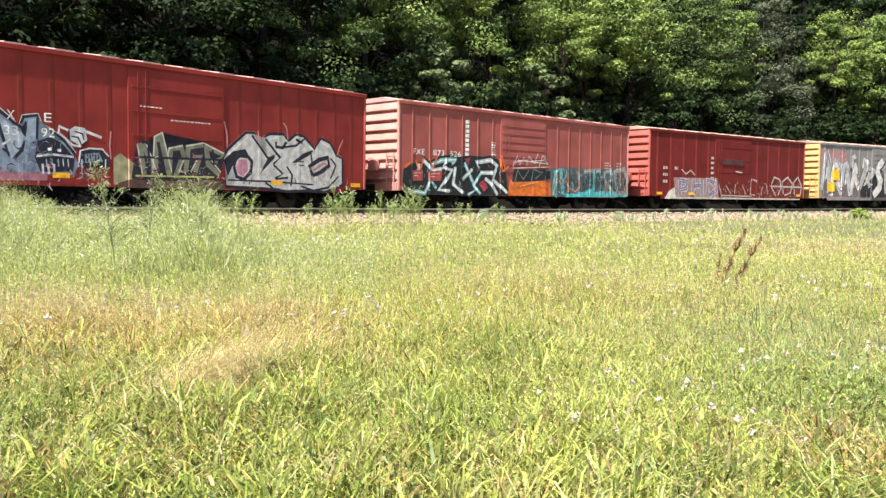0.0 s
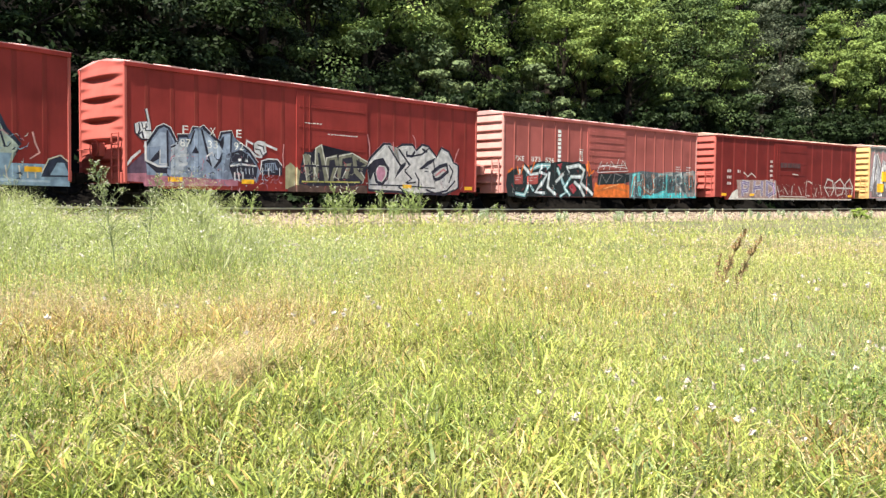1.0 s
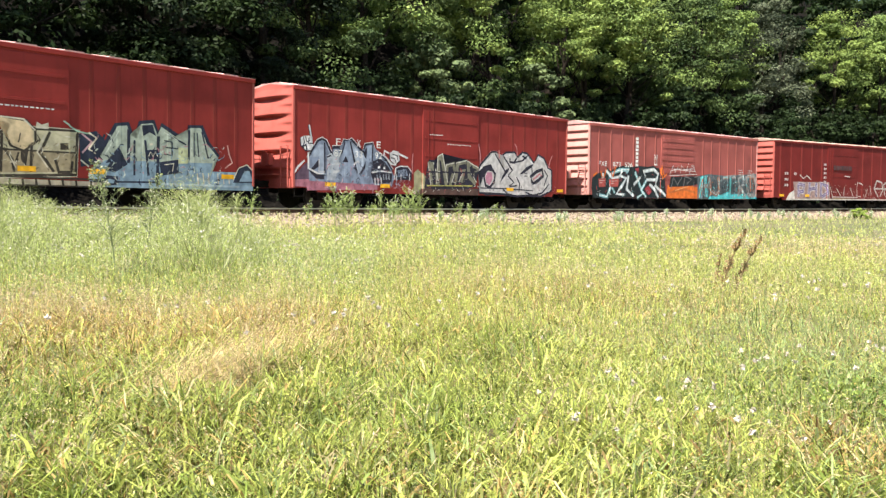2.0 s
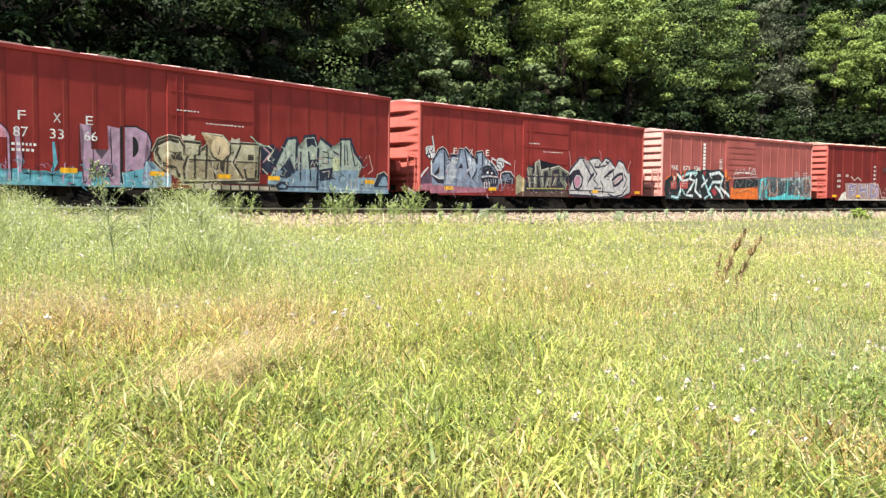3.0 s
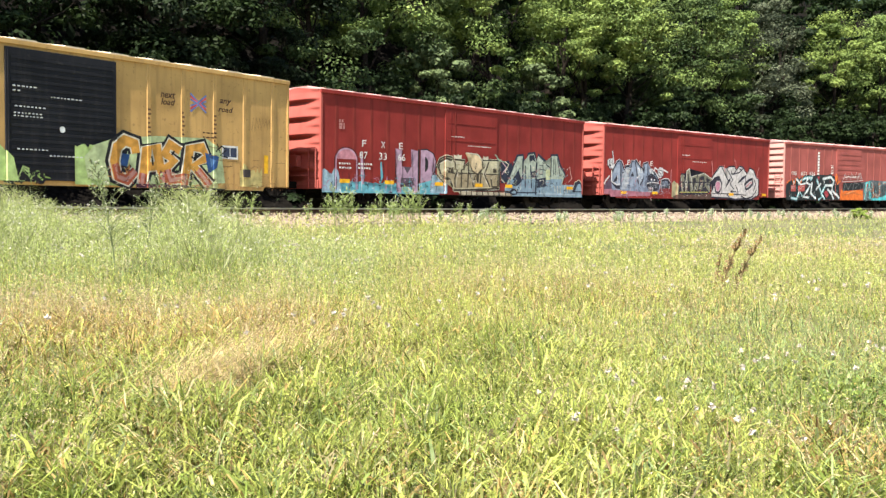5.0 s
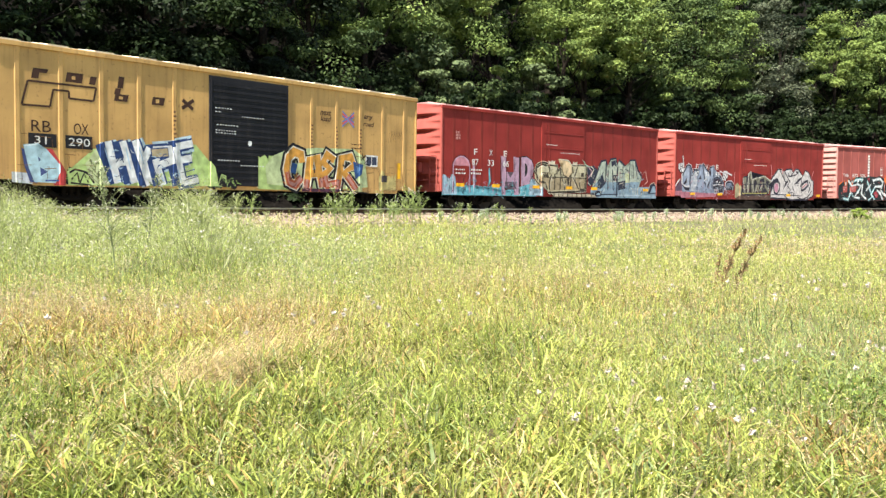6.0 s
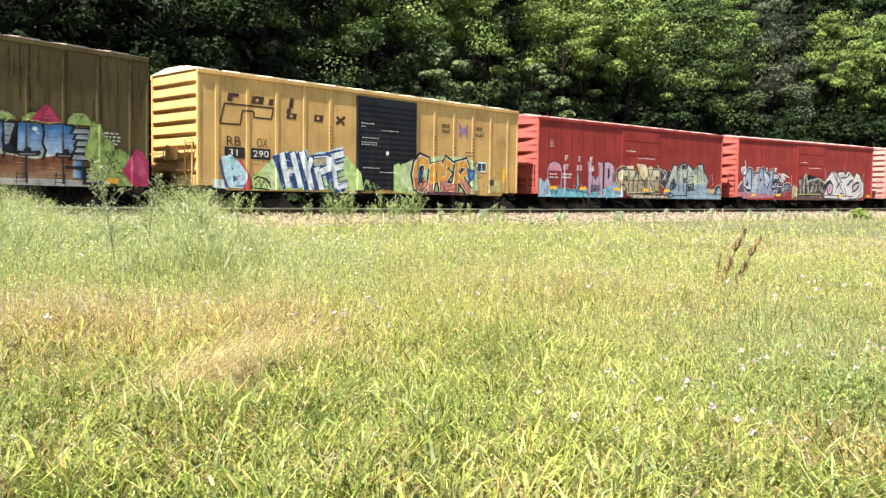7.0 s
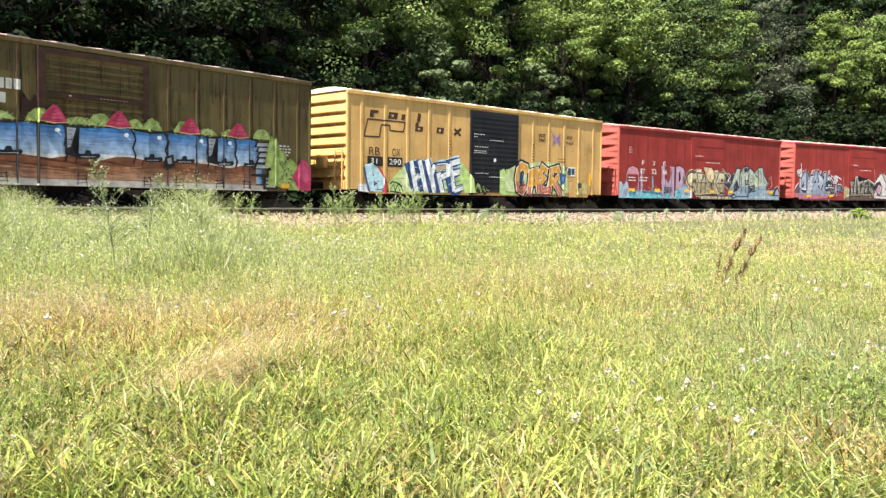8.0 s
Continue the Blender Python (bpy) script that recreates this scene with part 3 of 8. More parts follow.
        for y in (-HALF + 0.02, HALF - 0.02):
            bm = tube(bmesh.new(), [(out * (h - 0.1), y, 0.75), (out * (h - 0.1), y, 0.42), (out * (h - 0.5), y, 0.42), (out * (h - 0.5), y, 0.75)], 0.018, 6)
            part("stirrup_step", bm, GRIME_SHADE, car)
    part("floor", box(bmesh.new(), -h + 0.1, h - 0.1, -HALF + 0.07, HALF - 0.07, 0.98, 1.08), GRIME_SHADE, car)
    bm = box(bmesh.new(), -h + 0.2, h - 0.2, -0.3, 0.3, 0.55, 0.98)
    for x in np.arange(-h + 3.2, h - 3, 1.6):
        box(bm, x - 0.05, x + 0.05, -HALF + 0.08, HALF - 0.08, 0.7, 0.98)
    tube(bm, [(-1.2, -0.75, 0.62), (-0.2, -0.75, 0.62)], 0.2, 12)
    box(bm, 0.4, 0.8, -1.0, -0.6, 0.5, 0.85, 0.02)
    part("underframe", bm, GRIME_SHADE, car, "grimy underframe with brake gear")
    wheels = truck(car, -h + 2.3) + truck(car, h - 2.3)
    return car, side, wheels


CARS = []


def enrol(made, start):
    CARS.append((made[0], made[2], start))
    return made[0], made[1]


# ---- plants ----
def rand_dirs(rng, n):
    v = rng.normal(size=(n, 3))
    return v / np.linalg.norm(v, axis=1, keepdims=True)


def blades(name, label, x, y, height, width, droop, tint, rng, way=None, short=False, slump=0.3):
    """One mesh of arching blades rooted on the ground; short: fewer joints."""
    n = len(x)
    root = np.stack([x, y, ground_z(x, y) - 0.02], 1)
    way = rng.uniform(0, 2 * np.pi, n) if way is None else way
    face = way + np.pi / 2 + rng.normal(0, 0.7, n)
    over = np.stack([np.cos(way), np.sin(way), np.zeros(n)], 1)
    across = np.stack([np.cos(face), np.sin(face), np.zeros(n)], 1) * width[:, None] / 2
    lean = np.abs(rng.normal(0, slump, n)) + 0.05
    at, p = lean, root
    rings = []
    shape = (0.7, 1.0, 0.75, 0.0)
    for k in range(4):
        rings.append(p - across * shape[k])
        if k < 3:
            rings.append(p + across * shape[k])
        step = height * (0.4, 0.33, 0.27, 0)[k]
        p = p + over * (np.sin(at) * step)[:, None] + np.array([0, 0, 1.0]) * (np.cos(at) * step)[:, None]
        at = at + droop * rng.uniform(0.4, 1.3, n) * (0.7 + 0.5 * k)
    v = np.stack(rings, 1)
    f4, f3 = np.array([(0, 1, 3, 2), (2, 3, 5, 4)]), np.array([(4, 5, 6)])
    if short:
        v = v[:, [0, 1, 4, 5, 6]]
        f4, f3 = np.array([(0, 1, 3, 2)]), np.array([(2, 3, 4)])
    base = v.shape[1] * np.arange(n)[:, None, None]
    ob = sheet(name, v.reshape(-1, 3), [(f4[None] + base).reshape(-1, 4), (f3[None] + base).reshape(-1, 3)], BLADE, tint=np.repeat(tint, v.shape[1], 0))
    return tagged(ob, label, "grass", kind="stuff")


def smooth_field(x, y, scale, seed):
    """A soft field between 0 and 1 for patches of growth."""
    r = np.random.default_rng(seed)
    out = np.zeros(len(x))
    for k in range(5):
        a, p, q = r.uniform(0, 2 * np.pi), r.uniform(0, 6.3), scale * (1 + 0.7 * k)
        b = r.uniform(0, 2 * np.pi)
        out += np.sin((x * np.cos(a) + y * np.sin(a)) * q + p + 1.5 * np.sin((x * np.cos(b) + y * np.sin(b)) * q * 0.6)) / (1 + 0.5 * k)
    return 1 / (1 + np.exp(-1.6 * out))


def hump(x, y, cx, cy, rx, ry):
    return np.exp(-((x - cx) / rx) ** 2 - ((y - cy) / ry) ** 2)


def flecks(name, label, at, size, narrow, tint, rng, rise=0.2):
    """Small pointed leaves, seeds or petals, each one lying its own way."""
    out = rand_dirs(rng, len(at)) + np.array([0, 0, rise])
    out /= np.linalg.norm(out, axis=1, keepdims=True)
    side = np.cross(out, rand_dirs(rng, len(at)))
    side /= np.linalg.norm(side, axis=1, keepdims=True) + 1e-9
    v, f = kites(at, out, side, size, size * narrow)
    return tagged(sheet(name, v, f, BLADE, None, np.repeat(tint, 4, 0)), label, "grass", kind="stuff")


def panicles(x, y, height, size, tint, rng, seeds=7):
    """Thin leaning stalks, each with a loose plume of seeds at its top."""
    n = len(x)
    root = np.stack([x, y, ground_z(x, y) - 0.02], 1)
    way = rng.uniform(0, 2 * np.pi, n)
    lean = np.abs(rng.normal(0.12, 0.16, n))
    tip = root + np.stack([np.cos(way) * np.sin(lean), np.sin(way) * np.sin(lean), np.cos(lean)], 1) * height[:, None]
    w = np.stack([np.cos(way + 1.57), np.sin(way + 1.57), 0 * way], 1) * size[:, None] * 0.1
    stalk = np.stack([root - w, root + w, tip], 1).reshape(-1, 3)
    tagged(sheet("grass_stalk", stalk, np.arange(3 * n).reshape(-1, 3), BLADE, tint=np.repeat(tint * 0.85, 3, 0)), "thin pale grass stalks", "grass", kind="stuff")
    q = rng.uniform(0.0, 0.3, (n, seeds, 1))
    at = tip[:, None] + (root - tip)[:, None] * q + rng.normal(0, 0.35, (n, seeds, 3)) * size[:, None, None] * (0.3 + 3 * q)
    flecks("seed_grass", "pale feathery seed heads above the grass", at.reshape(-1, 3), np.repeat(size, seeds) * rng.uniform(0.6, 1.4, n * seeds), 0.2, np.repeat(tint, seeds, 0) * rng.uniform(0.7, 1.35, (n * seeds, 1)), rng, 0.8)


def growth(x, y):
    """How dry, how blue-green and how deep green the meadow is at each place."""
    dry = 1.0 * hump(x, y, -3.6, 7.6, 1.8, 1.8) + 0.6 * hump(x, y, -1.5, 7.6, 0.9, 1.4) + 0.9 * hump(x, y, 10.5, 22.5, 4.5, 3.2) + 0.45 * hump(x, y, 2.0, 12, 3.0, 3.0) + 0.75 * hump(x, y, 2.15, 4.5, 0.45, 0.4) + 0.25 * smooth_field(x, y, 0.9, 3) * smooth_field(x, y, 2.6, 5)
    cool = 1.0 * hump(x, y, -6.0, 14, 4.0, 4.5) + 0.95 * hump(x, y, 4.0, 8.5, 1.7, 3.6) + 0.3 * smooth_field(x, y, 0.5, 8)
    deep = 0.8 * hump(x, y, -2.4, 4.7, 1.1, 0.8) + 1.0 * hump(x, y, 2.6, 5.7, 0.5, 0.5) + 0.35 * np.clip(smooth_field(x, y, 2.9, 44) * 2.2 - 1.35, 0, 1)
    return np.clip(dry, 0, 1), np.clip(cool, 0, 1), np.clip(deep, 0, 1)


GREEN, LIME, TAN, STRAW, BLUE = (np.array(c) for c in ((0.19, 0.25, 0.048), (0.43, 0.455, 0.118), (0.42, 0.285, 0.105), (0.52, 0.44, 0.23), (0.25, 0.33, 0.15)))


def meadow_tint(x, y, rng, spread=(0.42, 1.4)):
    n, d0 = len(x), np.hypot(x, y)
    dry, cool, deep = growth(x, y)
    mixw = np.clip(0.2 + smooth_field(x, y, 1.9, 4) * 0.75 + rng.normal(0, 0.34, n), 0, 1)[:, None] * (1 - 0.7 * deep[:, None])
    tint = GREEN * (1 - mixw) + LIME * mixw
    c = rng.random(n) < cool
    tint[c] = tint[c] * 0.3 + BLUE * 0.7
    c = rng.random(n) < dry * 0.78
    tint[c] = TAN * rng.uniform(0.6, 1.3, (c.sum(), 1))
    c = rng.random(n) < 0.07 + dry * 0.15
    tint[c] = STRAW
    # distance is painted in: tint pales and evens out away from the viewer
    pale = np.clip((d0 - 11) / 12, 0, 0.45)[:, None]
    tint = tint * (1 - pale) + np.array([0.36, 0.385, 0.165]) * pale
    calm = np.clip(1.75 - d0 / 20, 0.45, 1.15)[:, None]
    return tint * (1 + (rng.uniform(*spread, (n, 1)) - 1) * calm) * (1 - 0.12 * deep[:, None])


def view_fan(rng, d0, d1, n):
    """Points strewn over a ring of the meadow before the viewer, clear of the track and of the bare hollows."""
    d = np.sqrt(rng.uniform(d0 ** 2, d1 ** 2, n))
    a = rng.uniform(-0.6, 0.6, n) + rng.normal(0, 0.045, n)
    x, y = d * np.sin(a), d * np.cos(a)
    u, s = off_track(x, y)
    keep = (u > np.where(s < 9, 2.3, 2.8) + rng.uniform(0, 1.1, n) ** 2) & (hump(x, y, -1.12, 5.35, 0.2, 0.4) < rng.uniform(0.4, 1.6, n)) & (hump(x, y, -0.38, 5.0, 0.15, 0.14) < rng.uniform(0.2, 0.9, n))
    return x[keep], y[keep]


def meadow():
    rng = np.random.default_rng(11)
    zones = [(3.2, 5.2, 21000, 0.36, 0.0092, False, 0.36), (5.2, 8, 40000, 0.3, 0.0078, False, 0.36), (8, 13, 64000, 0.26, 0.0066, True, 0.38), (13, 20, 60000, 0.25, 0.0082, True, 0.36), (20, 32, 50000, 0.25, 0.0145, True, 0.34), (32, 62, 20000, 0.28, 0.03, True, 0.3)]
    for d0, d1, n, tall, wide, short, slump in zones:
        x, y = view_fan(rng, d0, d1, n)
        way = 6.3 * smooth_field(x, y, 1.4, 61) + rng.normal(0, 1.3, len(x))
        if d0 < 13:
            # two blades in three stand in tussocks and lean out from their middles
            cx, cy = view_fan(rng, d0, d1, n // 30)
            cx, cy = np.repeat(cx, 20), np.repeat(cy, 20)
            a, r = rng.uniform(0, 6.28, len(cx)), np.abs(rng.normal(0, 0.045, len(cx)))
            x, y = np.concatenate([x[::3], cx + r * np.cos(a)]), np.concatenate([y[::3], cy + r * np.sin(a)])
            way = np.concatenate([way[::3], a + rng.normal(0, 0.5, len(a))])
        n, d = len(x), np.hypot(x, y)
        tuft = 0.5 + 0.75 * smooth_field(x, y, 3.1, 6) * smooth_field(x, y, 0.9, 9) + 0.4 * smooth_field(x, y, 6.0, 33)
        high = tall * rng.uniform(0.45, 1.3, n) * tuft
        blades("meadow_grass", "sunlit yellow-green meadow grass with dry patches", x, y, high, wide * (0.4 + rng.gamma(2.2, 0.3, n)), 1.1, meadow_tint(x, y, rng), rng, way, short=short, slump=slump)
        if d0 < 30:
            # plumes of seed above the blades, thickest where the grass is dry
            dry = growth(x, y)[0]
            i = np.flatnonzero(rng.random(n) < 0.045 + 0.15 * dry + 0.05 * smooth_field(x, y, 1.6, 71))
            warm = np.where(rng.random((len(i), 1)) < 0.25 + 0.6 * dry[i][:, None], np.array([0.55, 0.44, 0.27]), LIME * 1.05) * rng.uniform(0.7, 1.3, (len(i), 1))
            panicles(x[i], y[i], high[i] * 1.1 + rng.uniform(0.05, 0.2, len(i)), np.maximum(0.014, d[i] * 0.0018), warm, rng, 5)
        if d0 < 20:
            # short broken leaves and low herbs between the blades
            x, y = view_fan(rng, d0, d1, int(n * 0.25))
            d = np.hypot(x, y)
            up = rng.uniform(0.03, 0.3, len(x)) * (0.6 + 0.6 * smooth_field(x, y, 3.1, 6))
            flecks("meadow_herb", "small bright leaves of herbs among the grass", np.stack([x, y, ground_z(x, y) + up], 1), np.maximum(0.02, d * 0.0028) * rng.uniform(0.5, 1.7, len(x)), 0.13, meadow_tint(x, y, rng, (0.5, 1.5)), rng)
    # a patch of round dark-green clover leaves
    n = 450
    x, y = 2.75 + rng.normal(0, 0.28, n), 5.45 + rng.normal(0, 0.22, n)
    flecks("clover_leaf", "patch of dark green clover leaves in the grass", np.stack([x, y, ground_z(x, y) + rng.uniform(0.08, 0.24, n)], 1), rng.uniform(0.02, 0.045, n), 0.42, np.array([0.2, 0.28, 0.07]) * rng.uniform(0.5, 1.4, (n, 1)), rng, 0.1)
    # the tall feathery growth towards the track
    n = 28000
    y = rng.uniform(11.5, 20, n)
    across = 700 * rng.random(n) ** 1.35 - 30
    x = y * (across - 784) / 1530
    k = (off_track(x, y)[0] > 3.4) & (smooth_field(x, y, 1.1, 15) > rng.uniform(-0.3, 0.7, n))
    x, y, n, across = x[k], y[k], k.sum(), across[k]
    top = (0.7 + 0.8 * np.exp(-((across - 340) / 58) ** 2) + 0.5 * np.exp(-((across - 20) / 55) ** 2)) * np.clip((640 - across) / 240, 0.42, 1) * np.clip((y - 9) / 5.5, 0.35, 1) * (0.75 + 0.4 * smooth_field(x, y, 1.7, 19))
    pick = np.where(rng.random((n, 1)) < 0.25, np.array([0.45, 0.44, 0.29]), np.array([0.32, 0.375, 0.125]))
    blades("tall_grass", "tall feathery grey-green grass before the track", x, y, top * rng.uniform(0.5, 1.15, n), rng.uniform(0.004, 0.011, n), 0.6, pick * rng.uniform(0.35, 1.6, (n, 1)), rng, short=True)
    m = 4
    at = np.repeat(np.stack([x, y, ground_z(x, y)], 1), m, 0) + np.stack([rng.normal(0, 0.12, n * m), rng.normal(0, 0.12, n * m), np.repeat(top, m) * rng.uniform(0.2, 1.02, n * m)], 1)
    flecks("feathery_leaf", "fine grey-green leaves of tall weeds", at, rng.uniform(0.015, 0.05, n * m), 0.11, np.repeat(pick, m, 0) * rng.uniform(0.35, 1.75, (n * m, 1)), rng, 0.5)
    i = rng.choice(n, 900)
    flecks("weed_flower", "tiny white flowers at the tops of the weeds", np.stack([x[i], y[i], ground_z(x[i], y[i]) + top[i] * rng.uniform(0.7, 1.1, 900)], 1), rng.uniform(0.02, 0.04, 900), 0.4, np.tile((0.6, 0.57, 0.52), (900, 1)), rng)
    # ragged and dry grass along the ballast
    n = 26000
    x, y = rng.uniform(-6, 30, n), rng.uniform(14, 58, n)
    u, s = off_track(x, y)
    k = (u > 2.5) & (u < 4.8) & (smooth_field(x, y, 1.3, 25) > rng.uniform(0, 0.9, n))
    x, y, n = x[k], y[k], k.sum()
    blades("tall_grass", "ragged pale grass along the ballast", x, y, rng.uniform(0.2, 0.6, n), rng.uniform(0.006, 0.016, n) * (1 + y / 60), 0.6, np.where(rng.random((n, 1)) < 0.5, np.array([0.4, 0.44, 0.17]), np.array([0.55, 0.47, 0.29])) * rng.uniform(0.6, 1.35, (n, 1)), rng, short=True)
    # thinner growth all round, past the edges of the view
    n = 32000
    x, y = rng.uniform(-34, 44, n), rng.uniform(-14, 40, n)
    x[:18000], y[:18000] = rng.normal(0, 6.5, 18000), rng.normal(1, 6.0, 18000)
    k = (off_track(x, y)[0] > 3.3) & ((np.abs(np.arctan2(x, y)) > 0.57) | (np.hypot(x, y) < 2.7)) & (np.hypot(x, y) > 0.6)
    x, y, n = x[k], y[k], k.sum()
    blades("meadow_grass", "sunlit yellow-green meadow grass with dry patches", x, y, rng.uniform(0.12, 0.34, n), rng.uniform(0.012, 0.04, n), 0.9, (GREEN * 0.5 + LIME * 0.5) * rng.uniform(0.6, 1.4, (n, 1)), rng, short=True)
    # a wave of straw that has toppled over, and the dry grass behind it
    n = 1100
    x, y = rng.uniform(-1.72, -1.34, n), 5.4 + rng.normal(0, 0.3, n)
    x += (y - 5.4) * 0.35
    blades("flattened_straw", "wave of pale straw-coloured grass toppled over", x, y, rng.uniform(0.4, 0.66, n), rng.uniform(0.0025, 0.005, n), 1.45, np.array([0.66, 0.52, 0.29]) * rng.uniform(0.4, 1.3, (n, 1)), rng, rng.normal(0.15, 0.3, n), slump=0.4)
    n = 900
    x, y = -1.3 + rng.normal(0, 0.3, n), 6.45 + rng.normal(0, 0.4, n)
    blades("flattened_straw", "wave of pale straw-coloured grass toppled over", x, y, rng.uniform(0.25, 0.45, n), rng.uniform(0.004, 0.007, n), 0.8, np.array([0.6, 0.46, 0.24]) * rng.uniform(0.4, 1.3, (n, 1)), rng, rng.normal(0.4, 0.9, n), slump=0.35)


def leaf_cloud(centres, radii, count, size, rng, flat=0.45):
    """Leaf kites scattered through ellipsoid clumps, denser to their skins. Returns vertices and faces."""
    n = len(centres) * count
    which = np.repeat(np.arange(len(centres)), count)
    d = rand_dirs(rng, n)
    r = rng.uniform(0.25, 1.0, n) ** 0.5
    at = centres[which] + d * (r * radii[which])[:, None] * np.array([1, 1, flat])
    nrm = d * 0.85 + np.array([0, 0, 0.6]) + rng.normal(0, 0.35, (n, 3))
    nrm /= np.linalg.norm(nrm, axis=1, keepdims=True)
    ax = np.cross(nrm, rand_dirs(rng, n))
    ax /= np.linalg.norm(ax, axis=1, keepdims=True) + 1e-9
    ay = np.cross(nrm, ax)
    sz = size * rng.uniform(0.6, 1.4, n)[:, None]
    v = np.stack([at - ax * sz, at - ay * sz * 0.55 + nrm * sz * 0.12, at + ax * sz, at + ay * sz * 0.55 + nrm * sz * 0.12], 1)
    return v.reshape(-1, 3), (np.arange(4)[None] + 4 * np.arange(n)[:, None]), which


def tree(name, label, height, spread, clumps, per, leaf, tints, seed, low=0.16):
    """A broadleaf tree: tapered trunk, limbs, and a ragged crown of leaves in clumps."""
    rng = np.random.default_rng(seed)
    root = tagged(new(name), label, "tree", "trees of the hillside wood")
    bm = bmesh.new()
    k = 9
    bend = rng.normal(0, 0.25, (k, 2)).cumsum(0)
    spine = [(bend[i, 0] * 0.5, bend[i, 1] * 0.5, height * 0.86 * i / (k - 1) - 0.4) for i in range(k)]
    tube(bm, spine, [height * 0.017 * (1 - 0.88 * i / (k - 1)) + 0.02 for i in range(k)], 9)
    centres, radii = [], []
    for i in range(clumps):
        t = low + (1 - low) * ((i + rng.random()) / clumps)
        a = i * 2.4 + rng.normal(0, 0.5)
        reach = spread * (math.sin(math.pi * min(1, 0.2 + t * 0.78)) ** 0.7) * rng.uniform(0.45, 1.08)
        j = min(int(t * 0.8 * (k - 1)), k - 2)
        start = Vector(spine[j])
        end = Vector((start.x + math.cos(a) * reach, start.y + math.sin(a) * reach, height * t * rng.uniform(0.93, 1.05)))
        if i % 2 == 0:
            midp = start.lerp(end, 0.5) + Vector((0, 0, -0.12 * reach))
            tube(bm, [start, midp, end], [0.05 + 0.004 * height * (1 - t), 0.04, 0.012], 5)
        centres.append(end)
        radii.append(rng.uniform(0.55, 1.35) * spread * 0.33)
        for _ in range(2):
            o = Vector(rng.normal(0, 0.5, 3)) * spread * 0.28
            centres.append(end.lerp(start, rng.uniform(0, 0.35)) + o)
            radii.append(rng.uniform(0.3, 0.75) * spread * 0.3)
    part("trunk", bm, BARK, root, "grey-brown trunk and limbs")
    v, f, which = leaf_cloud(np.array(centres), np.array(radii), per, leaf, rng)
    base = np.array(tints[0])[None] + (np.array(tints[1]) - np.array(tints[0]))[None] * rng.random((len(centres), 1))
    tint = np.repeat(base[which] * rng.uniform(0.7, 1.3, (len(f), 1)), 4, 0)
    sheet("crown", v, f, LEAF, root, tint)
    return root


def wood():
    # the wood's shade and sun are put into the leaf tints, dark to bright
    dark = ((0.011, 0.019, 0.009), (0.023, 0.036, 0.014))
    kinds = [
        tree("broadleaf_tree", "tall hillside maple, leaves darkened as shade", 18, 4.6, 34, 190, 0.12, dark, 1, 0.1),
        tree("broadleaf_tree", "tall hillside maple, leaves brightened as sunlit", 16, 4.8, 24, 270, 0.105, ((0.11, 0.165, 0.048), (0.23, 0.31, 0.088)), 2, 0.47),
        tree("broadleaf_tree", "oak with dense foliage, leaves darkened as shade", 15, 4.8, 32, 190, 0.12, ((0.012, 0.024, 0.008), (0.026, 0.043, 0.012)), 3, 0.1),
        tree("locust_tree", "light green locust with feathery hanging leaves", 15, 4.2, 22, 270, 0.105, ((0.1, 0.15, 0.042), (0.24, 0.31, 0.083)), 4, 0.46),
        tree("young_tree", "low bushy sapling at the wood's edge, leaves darkened as shade", 6.5, 3.0, 18, 100, 0.12, ((0.012, 0.023, 0.009), (0.024, 0.04, 0.013)), 5, 0.05),
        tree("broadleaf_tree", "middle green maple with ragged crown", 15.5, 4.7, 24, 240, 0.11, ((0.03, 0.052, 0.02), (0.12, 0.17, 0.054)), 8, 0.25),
        # background leaves tinted almost black, as the shade inside the wood
        tree("background_tree", "tree deep in the hillside wood, leaves darkened as shade", 18, 5.2, 22, 40, 0.3, ((0.01, 0.02, 0.007), (0.022, 0.038, 0.011)), 6, 0.1),
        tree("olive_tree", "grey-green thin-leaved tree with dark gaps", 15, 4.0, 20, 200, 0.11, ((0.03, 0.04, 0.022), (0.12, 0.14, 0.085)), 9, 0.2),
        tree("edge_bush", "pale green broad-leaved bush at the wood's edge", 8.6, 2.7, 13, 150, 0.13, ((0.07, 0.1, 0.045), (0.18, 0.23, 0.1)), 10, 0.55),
    ]
    rng = np.random.default_rng(21)
    spots, turn = [], 0
    # saplings along the foot of the slope, and the wood behind, tinted dark as shade
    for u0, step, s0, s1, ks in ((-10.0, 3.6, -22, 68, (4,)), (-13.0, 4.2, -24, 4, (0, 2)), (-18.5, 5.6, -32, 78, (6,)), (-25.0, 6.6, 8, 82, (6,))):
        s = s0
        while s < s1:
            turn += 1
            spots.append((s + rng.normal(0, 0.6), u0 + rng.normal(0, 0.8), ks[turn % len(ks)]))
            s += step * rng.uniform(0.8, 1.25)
    # the sunlit crowns, in brighter leaf tints, one by one along the slope
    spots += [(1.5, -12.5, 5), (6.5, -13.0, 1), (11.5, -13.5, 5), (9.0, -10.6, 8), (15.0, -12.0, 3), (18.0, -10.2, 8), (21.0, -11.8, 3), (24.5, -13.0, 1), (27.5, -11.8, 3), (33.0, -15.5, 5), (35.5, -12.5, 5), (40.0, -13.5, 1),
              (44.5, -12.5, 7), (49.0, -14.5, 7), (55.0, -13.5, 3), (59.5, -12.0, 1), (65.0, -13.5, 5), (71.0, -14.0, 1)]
    used = set()
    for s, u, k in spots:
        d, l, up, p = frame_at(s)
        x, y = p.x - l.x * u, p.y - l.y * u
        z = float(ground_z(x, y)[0])
